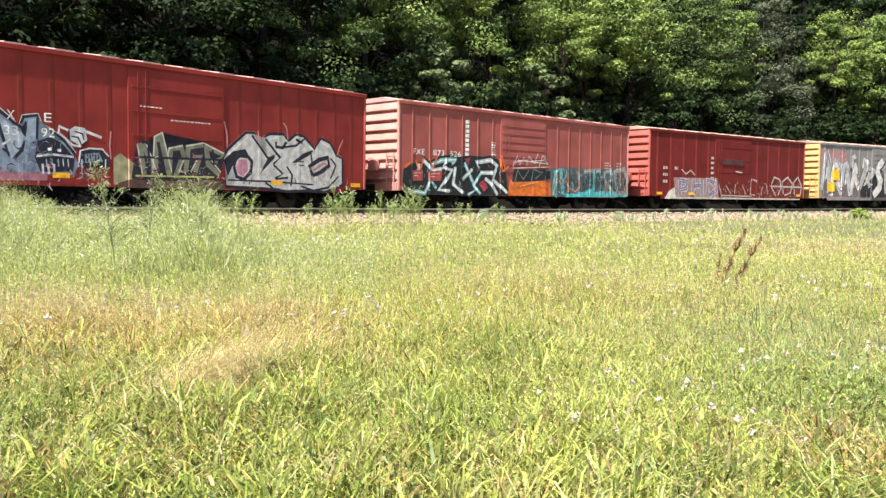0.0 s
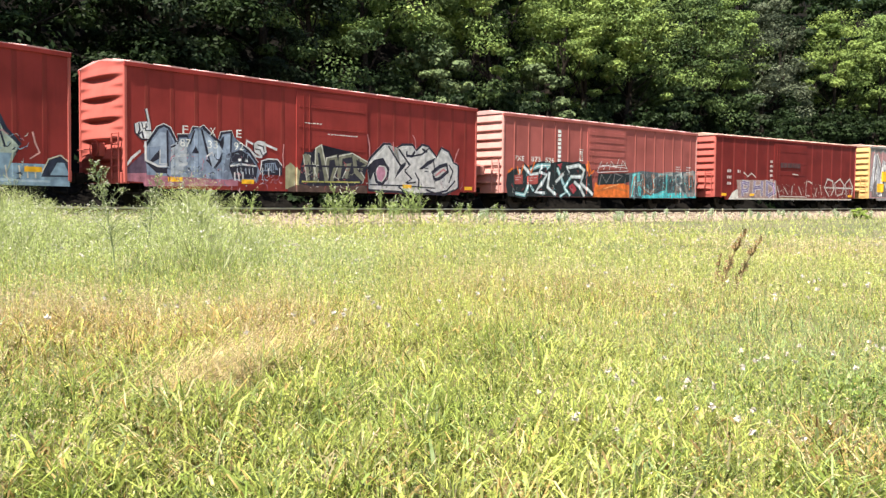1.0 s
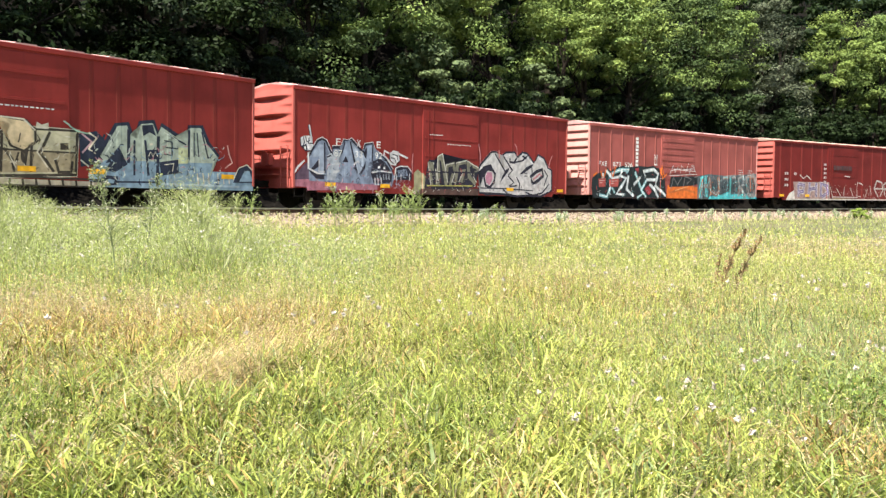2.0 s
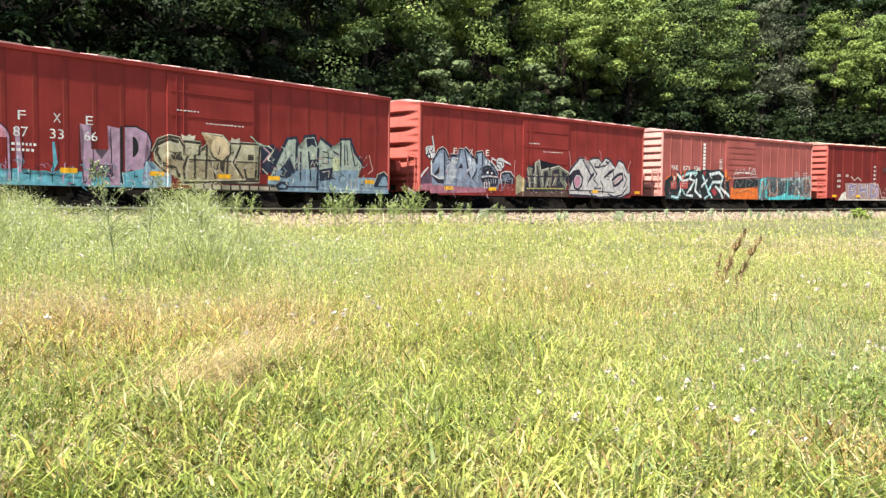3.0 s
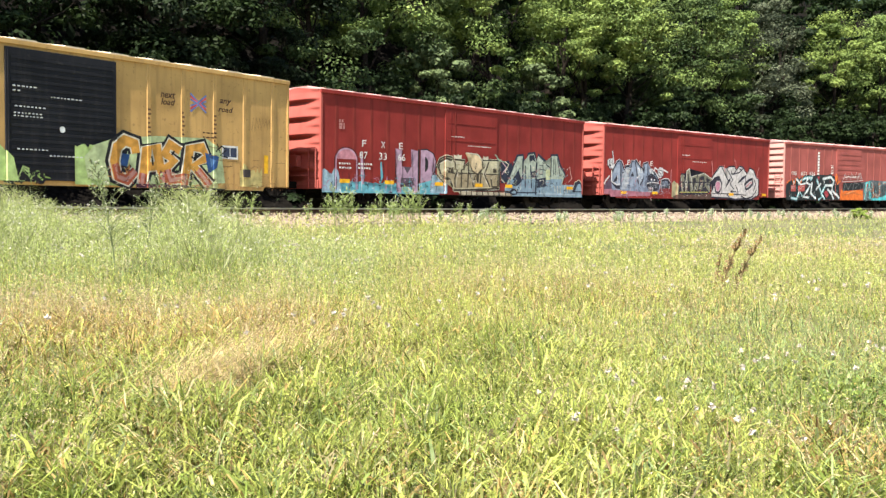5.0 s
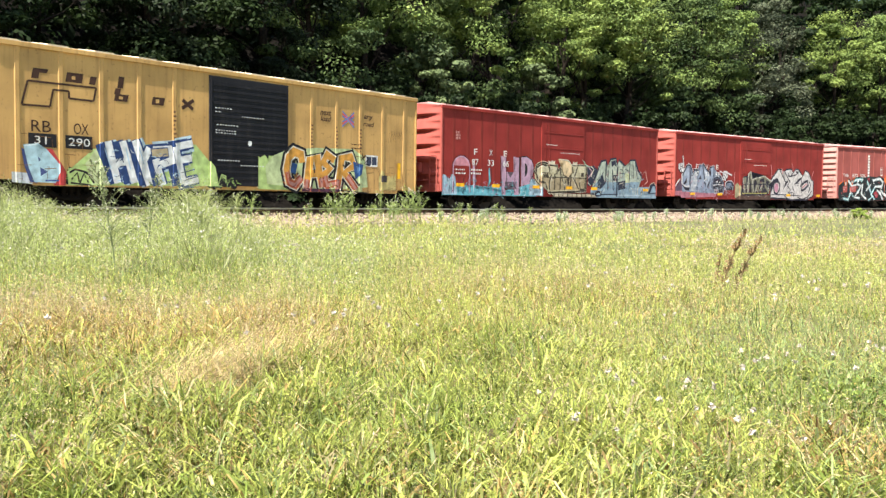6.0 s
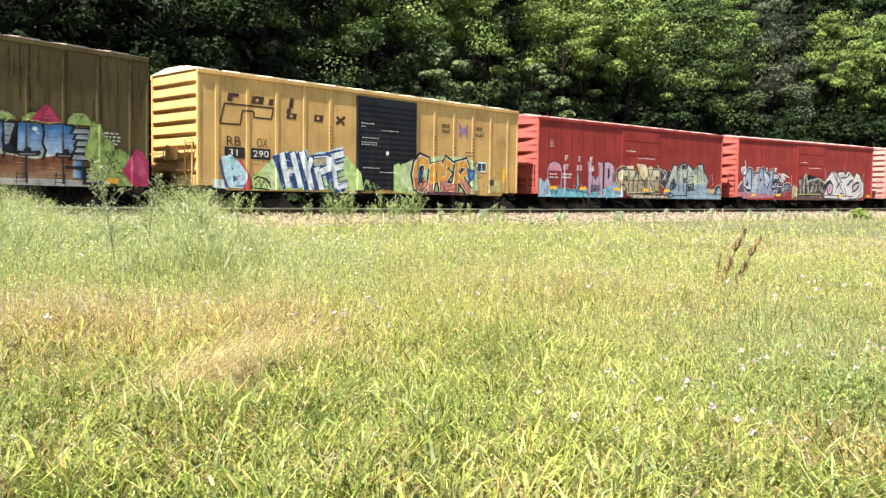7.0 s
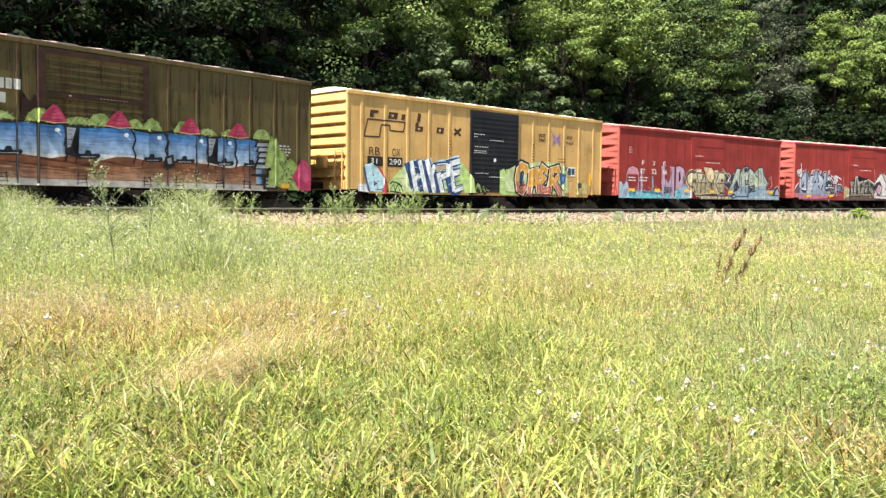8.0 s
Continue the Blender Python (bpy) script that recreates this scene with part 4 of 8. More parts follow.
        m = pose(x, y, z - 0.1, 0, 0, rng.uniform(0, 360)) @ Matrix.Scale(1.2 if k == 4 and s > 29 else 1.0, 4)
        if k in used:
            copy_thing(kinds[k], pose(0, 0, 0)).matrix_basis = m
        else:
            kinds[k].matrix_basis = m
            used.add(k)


def kites(at, along, side, length, width):
    """Flat pointed leaves: roots, directions, and their breadth."""
    along = along * length[:, None]
    side = side * width[:, None]
    v = np.stack([at, at + along * 0.45 - side, at + along, at + along * 0.45 + side], 1)
    return v.reshape(-1, 3), np.arange(4)[None] + 4 * np.arange(len(at))[:, None]


def weed(name, label, height, twigs, leaf, green, bloom, seed, narrow=0.25, flowers=14, spike=False):
    """A tall weed: an upright stem, rising twigs, many small leaves, and flower heads at the tips."""
    rng = np.random.default_rng(seed)
    root = tagged(new(name), label, "weed", "weeds at the meadow's edge")
    bm = bmesh.new()
    lean = rng.normal(0, 0.07, 2) * height
    tube(bm, [(0, 0, -0.05), (lean[0] * 0.3, lean[1] * 0.3, height * 0.5), (lean[0], lean[1], height)], [0.012, 0.008, 0.003], 5)
    at, out = [], []
    tips = []
    for i in range(twigs):
        t = rng.uniform(0.18, 0.97)
        a = rng.uniform(0, 6.28)
        l = height * (0.06 if spike else 0.3) * (1.1 - t) + (0.02 if spike else 0.04)
        p0 = np.array([lean[0] * t * t, lean[1] * t * t, height * t])
        p1 = p0 + np.array([math.cos(a), math.sin(a), 1.1]) * l
        tube(bm, [p0, p1], [0.004, 0.002], 4, cap=False)
        tips.append(p1)
        for k in range(9):
            q = rng.random()
            at.append(p0 + (p1 - p0) * q)
            d = np.array([math.cos(a), math.sin(a), 0.4]) + rng.normal(0, 0.8, 3)
            out.append(d / np.linalg.norm(d))
    part("stem", bm, plain_stem(green), root)
    at, out = np.array(at), np.array(out)
    side = np.cross(out, rand_dirs(rng, len(out)))
    side /= np.linalg.norm(side, axis=1, keepdims=True) + 1e-9
    v, f = kites(at, out, side, leaf * rng.uniform(0.6, 1.4, len(at)), leaf * narrow * rng.uniform(0.6, 1.2, len(at)))
    tagged(sheet("leaf", v, f, STEM, root, np.repeat(np.array(green)[None] * rng.uniform(0.7, 1.4, (len(at), 1)), 4, 0)), "small narrow leaves", kind="stuff")
    if flowers:
        pick = rng.choice(len(tips), min(flowers, len(tips)), replace=False)
        c = np.repeat(np.array(tips)[pick], 7, 0) + rng.normal(0, 0.014, (len(pick) * 7, 3))
        d = rand_dirs(rng, len(c))
        sd = np.cross(d, rand_dirs(rng, len(c)))
        v, f = kites(c, d, sd, np.full(len(c), 0.024), np.full(len(c), 0.01))
        tagged(sheet("flower", v, f, STEM, root, np.repeat(np.array(bloom)[None] * rng.uniform(0.85, 1.1, (len(c), 1)), 4, 0)), "small pale flower heads", kind="stuff")
    return root


STEMS = {}


def plain_stem(color):
    key = tuple(color)
    if key not in STEMS:
        STEMS[key] = plain("weed_stalk", tuple(c * 0.7 for c in color), 0.8)
    return STEMS[key]


def stand(kind, spots, rng):
    for n, (x, y, size) in enumerate(spots):
        m = pose(x, y, float(ground_z(x, y)[0]), 0, 0, rng.uniform(0, 360)) @ Matrix.Scale(size, 4)
        if n == 0:
            kind.matrix_basis = m
            kind.scale = (size,) * 3
        else:
            o = copy_thing(kind, pose(0, 0, 0))
            o.matrix_basis = m


def bushy_weed(name, label, height, spread, green, bloom, seed):
    """A tall branching weed: a bare dark stem below, many fine forked twigs with tiny leaves and pale flowers above."""
    rng = np.random.default_rng(seed)
    root = tagged(new(name), label, "weed", "weeds at the meadow's edge")
    bm = bmesh.new()

    def bend(t):
        return np.array([-0.16 * height * t * abs(t) ** 0.6, 0.02 * math.sin(5 * t), height * t])

    tube(bm, [bend(t) for t in (-0.03, 0.25, 0.5, 0.75, 1.0)], [0.013, 0.011, 0.008, 0.005, 0.002], 5)
    at, tips = [], []
    for i in range(34):
        t = 0.3 + 0.68 * i / 33
        a, l = i * 2.4 + rng.normal(0, 0.3), spread * (1.15 - t) * rng.uniform(0.55, 1.2)
        p0 = bend(t)
        p1 = p0 + np.array([math.cos(a), math.sin(a), rng.uniform(0.7, 1.3)]) * l
        tube(bm, [p0, p0 * 0.5 + p1 * 0.5 + np.array([0, 0, 0.04 * l]), p1], [0.004, 0.003, 0.0015], 4, cap=False)
        for j in range(6):
            q = rng.uniform(0.3, 1.0)
            b = p0 + (p1 - p0) * q
            e = b + (rng.normal(0, 0.5, 3) + np.array([math.cos(a) * 0.5, math.sin(a) * 0.5, 0.7])) * l * 0.22
            tube(bm, [b, e], [0.002, 0.001], 3, cap=False)
            tips.append(e)
            at += [b + (e - b) * rng.random() for _ in range(5)]
    part("stem", bm, plain_stem(green), root, "dark forked stem and twigs")
    at = np.array(at)
    for nm, lab, c, size, narrow, color in (("leaf", "tiny narrow leaves", at, 0.035, 0.2, green), ("flower", "tiny pale flowers", np.repeat(np.array(tips), 2, 0), 0.018, 0.45, bloom)):
        c = c + rng.normal(0, 0.006, c.shape)
        out = rand_dirs(rng, len(c))
        side = np.cross(out, rand_dirs(rng, len(c)))
        v, f = kites(c, out, side, size * rng.uniform(0.6, 1.4, len(c)), size * narrow * rng.uniform(0.7, 1.2, len(c)))
        tagged(sheet(nm, v, f, STEM, root, np.repeat(np.array(color)[None] * rng.uniform(0.7, 1.4, (len(c), 1)), 4, 0)), lab, kind="stuff")
    return root


def weeds():
    rng = np.random.default_rng(31)
    white, pale, sage = (0.62, 0.6, 0.56), (0.5, 0.47, 0.42), (0.34, 0.38, 0.15)
    tall = bushy_weed("tall_weed", "tall dark-stemmed weed with fine pale flowers", 1.55, 0.42, (0.2, 0.24, 0.1), pale, 1)
    for n, (x, y, size) in enumerate(((-4.25, 11.2, 1.0), (-4.6, 13.4, 0.9))):
        m = pose(x, y, float(ground_z(x, y)[0]), 0, 0, (0, 200, 60)[n]) @ Matrix.Scale(size, 4)
        if n:
            copy_thing(tall, pose(0, 0, 0)).matrix_basis = m
        else:
            tall.matrix_basis = m
    near = [weed("meadow_weed", "feathery grey-green weed with small white flowers", 1.0, 40, 0.034, sage, white, 2 + k, 0.11, 4) for k in range(3)]
    for k in range(3):
        spots = []
        for n in range(17):
            y = rng.uniform(12.5, 19)
            across = rng.normal(345, 45) if n < 4 else rng.normal(25, 40) if n < 7 else rng.uniform(-20, 480)
            x = y * (across - 784) / 1530
            if off_track(x, y)[0][0] > 3.8:
                spots.append((x, y, rng.uniform(0.6, 1.2) if n < 4 else rng.uniform(0.7, 1.05) if n < 7 else rng.uniform(0.45, 0.8)))
        stand(near[k], spots, rng)
    edge = [weed("trackside_weed", "slender trackside weed with white flower clusters", 1.1, 22, 0.055, (0.27, 0.34, 0.11), white, 7 + k, 0.13, 5) for k in range(2)]
    for k in range(2):
        spots = []
        for across in np.concatenate([rng.normal(620, 16, 4), rng.normal(720, 18, 5), rng.normal(690, 140, 6), rng.uniform(800, 950, 3)]):
            for s in np.arange(-14, 20, 0.25):
                d, l, up, p = frame_at(s)
                x, y = p.x - l.x * 3.9, p.y - l.y * 3.9
                if abs(784 + 1530 * x / y - across) < 8:
                    spots.append((x + rng.normal(0, 0.15), y + rng.normal(0, 0.15), rng.uniform(0.7, 1.3) if across < 780 else rng.uniform(0.4, 0.8)))
                    break
        stand(edge[k], spots, rng)
    low = weed("trackside_weed", "low white-flowered weed on the ballast edge", 0.36, 20, 0.05, (0.3, 0.38, 0.2), white, 12, 0.3, 16)
    spots = []
    for _ in range(60):
        d, l, up, p = frame_at(rng.uniform(-4, 36))
        o = rng.uniform(2.9, 4.2)
        spots.append((p.x - l.x * o, p.y - l.y * o, rng.uniform(0.6, 1.3)))
    stand(low, spots, rng)
    dock = weed("dock_plant", "dry brown dock stalk with rusty seed clusters", 1.0, 46, 0.034, (0.3, 0.2, 0.1), white, 13, 0.38, 0, True)
    for n, (x, y, size, tilt) in enumerate(((3.93, 12.3, 0.98, 11), (4.16, 12.4, 0.9, 15), (4.0, 12.6, 0.6, -6))):
        m = pose(x, y, float(ground_z(x, y)[0]), 0, tilt, 0) @ Matrix.Scale(size, 4)
        if n:
            copy_thing(dock, pose(0, 0, 0)).matrix_basis = m
        else:
            dock.matrix_basis = m
    d, l, up, p = frame_at(32.0)
    shrub = tree("small_shrub", "small bright green shrub beside the ballast", 0.62, 0.6, 14, 60, 0.045, ((0.2, 0.29, 0.05), (0.32, 0.4, 0.09)), 41, 0.1)
    x, y = p.x - l.x * 4.0, p.y - l.y * 4.0
    shrub.matrix_basis = pose(x, y, float(ground_z(x, y)[0]))
    tagged(shrub, category="shrub", group="weeds at the meadow's edge")
    # clover heads and small white flowers scattered in the grass
    n = 1500
    dist = np.concatenate([np.sqrt(rng.uniform(18, 900, 1300)), rng.uniform(4.2, 9, 200)])
    a = rng.uniform(-0.54, 0.54, n)
    x, y = dist * np.sin(a), dist * np.cos(a)
    k = (off_track(x, y)[0] > 4.2) & (smooth_field(x, y, 1.7, 17) > 0.66)
    x, y = x[k], y[k]
    c = np.repeat(np.stack([x, y, ground_z(x, y) + rng.uniform(0.2, 0.4, len(x))], 1), 14, 0)
    out = rand_dirs(rng, len(c))
    side = np.cross(out, rand_dirs(rng, len(c)))
    side /= np.linalg.norm(side, axis=1, keepdims=True) + 1e-9
    size = np.repeat(rng.uniform(0.014, 0.026, len(x)) * (1 + np.hypot(x, y) / 30), 14)
    v, f = kites(c - out * 0.001, out, side, size, size * 0.35)
    ob = sheet("clover_flower", v, f, STEM, None, np.tile((0.5, 0.45, 0.4), (len(v), 1)))
    tagged(ob, "scattered pale clover heads in the grass", "flower", kind="stuff")


def motions():
    """The train rolls away along the curve at a steady 6.2 m/s."""
    times = [round(0.1 * i, 1) for i in range(81)]
    for car, wheels, start in CARS:
        rows = []
        for t in times:
            s = start + 6.1922 * t + 0.0008 * t * t
            a, b = spot(s - 6.2), spot(s + 6.2)
            mid = (a + b) / 2
            d = Vector((b[0] - a[0], b[1] - a[1], GRADE * 12.4)).normalized()
            right = d.cross(Vector((0, 0, 1))).normalized()
            up = right.cross(d)
            l = -(right * math.cos(BANK) - up * math.sin(BANK))
            u = up * math.cos(BANK) + right * math.sin(BANK)
            m = Matrix((d, l, u)).transposed().to_4x4()
            m.translation = (mid[0], mid[1], RAIL_Z + GRADE * s)
            rows.append((t, m))
        walk(car, rows)
        for wheel, x in wheels:
            walk(wheel, [(t, pose(x, 0, 0.42, 0, math.degrees(6.1922 * t / 0.42) % 360, 0)) for t in times])


def even(a, b, n):
    return [a + (b - a) * i / (n - 1) for i in range(n)]


WHITE, INK, CREAM, AQUA, SKY = (0.72, 0.7, 0.66), (0.02, 0.018, 0.02), (0.5, 0.45, 0.3), (0.13, 0.38, 0.45), (0.3, 0.42, 0.5)
PINK, LILAC, TEAL, ORANGE = (0.47, 0.2, 0.24), (0.42, 0.27, 0.36), (0.07, 0.42, 0.44), (0.62, 0.14, 0.025)
SIGNAL = (0.8, 0.4, 0.02)


def reflectors(dec, xs, z=0.92):
    for x in xs:
        dec.rect(x - 0.24, x + 0.24, z - 0.07, z + 0.07, SIGNAL)


def stencils(car, side, rng, x=-5.9, marks=True):
    """Small data panels in white, too fine to read."""
    d = Decal()
    d.bars(-1.3, -0.55, 2.95, 1, 0.035, 0.08, WHITE, rng, 0.09)
    d.bars(-0.3, 1.1, 2.62, 1, 0.035, 0.08, WHITE, rng, 0.09)
    if marks:
        d.bars(x - 0.2, x + 0.45, 1.68, 2, 0.07, 0.15, WHITE, rng, 0.07)
        d.bars(x - 1.1, x - 0.5, 1.66, 2, 0.06, 0.15, WHITE, rng, 0.07)
    tagged(d.done("stencil", side, car, "small white stencilled data", 0.012), kind="stuff")


def car_grey():
    car, side = enrol(boxcar("dull grey boxcar with amber end, covered in graffiti", 15.6, 4.3, GREY, ROOF_G, even(-7.2, -2.1, 6) + even(2.1, 7.2, 6), 0.09, 0.03, (-1.6, 1.6), 0.05, "ribbed", "straight", AMBER), 39.0)
    rng = np.random.default_rng(50)
    d = Decal()
    d.cloud(-7.6, -4.6, 0.75, 4.0, (0.3, 0.16, 0.16), rng, 0.1)
    d.wild(-7.5, -3.0, 0.8, 4.0, 4, [(0.5, 0.47, 0.45), (0.32, 0.31, 0.33)], (0.12, 0.1, 0.1), rng, 0.3, (0.58, 0.56, 0.53))
    d.wild(-3.0, 7.4, 0.8, 3.6, 6, [(0.48, 0.46, 0.44), (0.3, 0.29, 0.28)], INK, rng, 0.28)
    d.rect(-6.3, -5.5, 1.9, 2.6, SIGNAL)
    d.rect(-6.8, -6.0, 1.15, 1.75, SIGNAL)
    d.done("graffiti", side, car, "large white and grey graffiti")


def car_brown():
    car, side = enrol(boxcar("dull brown-red boxcar with faded graffiti along the bottom", 15.8, 4.228, RED_D, ROOF_G, even(-7.2, -2.6, 5) + even(2.4, 7.2, 5), 0.17, 0.005, (-1.95, 1.7), 0.03, "plug", "straight", RED_END, seam=SHADED_RED), 21.482)
    rng = np.random.default_rng(51)
    d = Decal()
    d.piece([
        ((0.5, 0.47, 0.42), 0, "-6.51,0.57 -6.13,0.99 -5.54,1.24 -5.33,0.94 -5.31,0.57"),
        ((0.27, 0.18, 0.16), 0, "-5.76,1.72 -1.76,1.75 -1.60,0.60 -5.52,0.57"),
        ((0.4, 0.35, 0.35), 0.4, "-5.20,1.61 -5.12,0.76"),
        ((0.4, 0.35, 0.35), 0.4, "-5.20,1.58 -4.53,1.50 -4.62,1.13 -5.13,1.07"),
        ((0.4, 0.35, 0.35), 0.4, "-3.92,1.70 -3.98,0.77"),
        ((0.4, 0.35, 0.35), 0.4, "-3.90,1.27 -3.21,1.34"),
        ((0.4, 0.35, 0.35), 0.4, "-3.17,1.69 -3.13,0.78"),
        ((0.4, 0.35, 0.35), 0.4, "-2.60,0.78 -2.63,1.64 -1.97,1.49 -1.84,1.04 -2.49,0.78"),
        ((0.14, 0.11, 0.2), 0.24, "-5.20,1.61 -5.12,0.76"),
        ((0.14, 0.11, 0.2), 0.24, "-5.20,1.58 -4.53,1.50 -4.62,1.13 -5.13,1.07"),
        ((0.14, 0.11, 0.2), 0.24, "-3.92,1.70 -3.98,0.77"),
        ((0.14, 0.11, 0.2), 0.24, "-3.90,1.27 -3.21,1.34"),
        ((0.14, 0.11, 0.2), 0.24, "-3.17,1.69 -3.13,0.78"),
        ((0.14, 0.11, 0.2), 0.24, "-2.60,0.78 -2.63,1.64 -1.97,1.49 -1.84,1.04 -2.49,0.78"),
        ((0.42, 0.38, 0.45), 0.035, "-5.20,1.61 -5.12,0.76"),
        ((0.42, 0.38, 0.45), 0.035, "-5.20,1.58 -4.53,1.50 -4.62,1.13 -5.13,1.07"),
        ((0.42, 0.38, 0.45), 0.035, "-3.92,1.70 -3.98,0.77"),
        ((0.42, 0.38, 0.45), 0.035, "-3.90,1.27 -3.21,1.34"),
        ((0.42, 0.38, 0.45), 0.035, "-3.17,1.69 -3.13,0.78"),
        ((0.42, 0.38, 0.45), 0.035, "-2.60,0.78 -2.63,1.64 -1.97,1.49 -1.84,1.04 -2.49,0.78"),
        ((0.42, 0.36, 0.33), 0.08, "-1.63,1.43 -1.26,0.67"),
        ((0.42, 0.36, 0.33), 0.08, "-1.27,0.79 1.89,0.76"),
        ((0.42, 0.36, 0.33), 0.08, "-0.84,1.32 -0.36,0.87"),
        ((0.42, 0.36, 0.33), 0.08, "0.07,1.46 -0.02,0.87"),
        ((0.42, 0.36, 0.33), 0.08, "0.78,1.41 1.16,0.88"),
        ((0.42, 0.36, 0.33), 0.08, "1.84,1.83 1.64,0.89 2.26,0.83"),
        ((0.42, 0.36, 0.33), 0.08, "2.46,1.57 2.33,1.70 1.96,1.76"),
        ((0.42, 0.36, 0.33), 0.08, "3.09,1.38 2.87,0.83"),
        ((0.42, 0.36, 0.33), 0.08, "3.47,1.45 3.62,0.91"),
        ((0.42, 0.36, 0.33), 0.08, "0.04,2.18 0.74,2.13"),
        ((0.42, 0.36, 0.33), 0.08, "-5.07,2.17 -4.65,1.93 -4.25,2.13 -3.82,1.89"),
        ((0.1, 0.06, 0.05), 0.05, "-1.75,1.49 -1.30,1.44 -1.48,0.60"),
        ((0.25, 0.2, 0.08), 0.1, "-1.26,0.67 1.90,0.62"),
        ((0.4, 0.37, 0.34), 0.12, "4.53,0.85 3.98,1.39 4.33,1.95 4.99,1.82 5.15,1.27 4.79,0.85"),
        ((0.4, 0.37, 0.34), 0.12, "5.44,0.93 5.26,1.69 5.91,1.98 6.47,1.57 6.24,1.00 5.58,0.86"),
        ((0.4, 0.37, 0.34), 0.12, "6.79,0.87 6.60,1.65 7.13,2.01 7.58,1.45 7.48,0.87"),
        ((0.4, 0.37, 0.34), 0.12, "4.11,1.39 7.59,1.38"),
        ((0.16, 0.12, 0.1), 0.05, "4.74,1.68 4.77,1.06"),
        ((0.16, 0.12, 0.1), 0.05, "5.80,1.63 6.07,1.57"),
        ((0.16, 0.12, 0.1), 0.05, "5.69,1.21 6.09,1.14"),
        ((0.16, 0.12, 0.1), 0.05, "7.02,1.58 7.05,1.01"),
    ])
    d.dashes(-5.8, 7.4, 0.62, 1.6, 220, [(0.16, 0.08, 0.07), (0.33, 0.26, 0.22), (0.42, 0.38, 0.34)], rng)
    d.rect(-6.0, 7.4, 0.575, 0.66, (0.42, 0.38, 0.33))
    reflectors(d, (-7.0, -4.2, 7.2), 0.86)
    d.done("graffiti", side, car, "faded purple and grey graffiti")
    d = Decal()
    d.bars(-1.3, 0.9, 2.85, 1, 0.3, 0.3, (0.07, 0.03, 0.03), rng, 0.35)
    d.bars(-6.7, -6.3, 2.3, 3, 0.16, 0.36, (0.42, 0.33, 0.31), rng, 0.16)
    d.bars(-5.7, -5.4, 2.3, 1, 0.16, 0.36, (0.42, 0.33, 0.31), rng, 0.16)
    d.bars(-2.35, -2.05, 2.95, 5, 0.14, 0.28, (0.45, 0.36, 0.34), rng, 0.2)
    tagged(d.done("stencil", side, car, "faded stencilled marks", 0.012), kind="stuff")


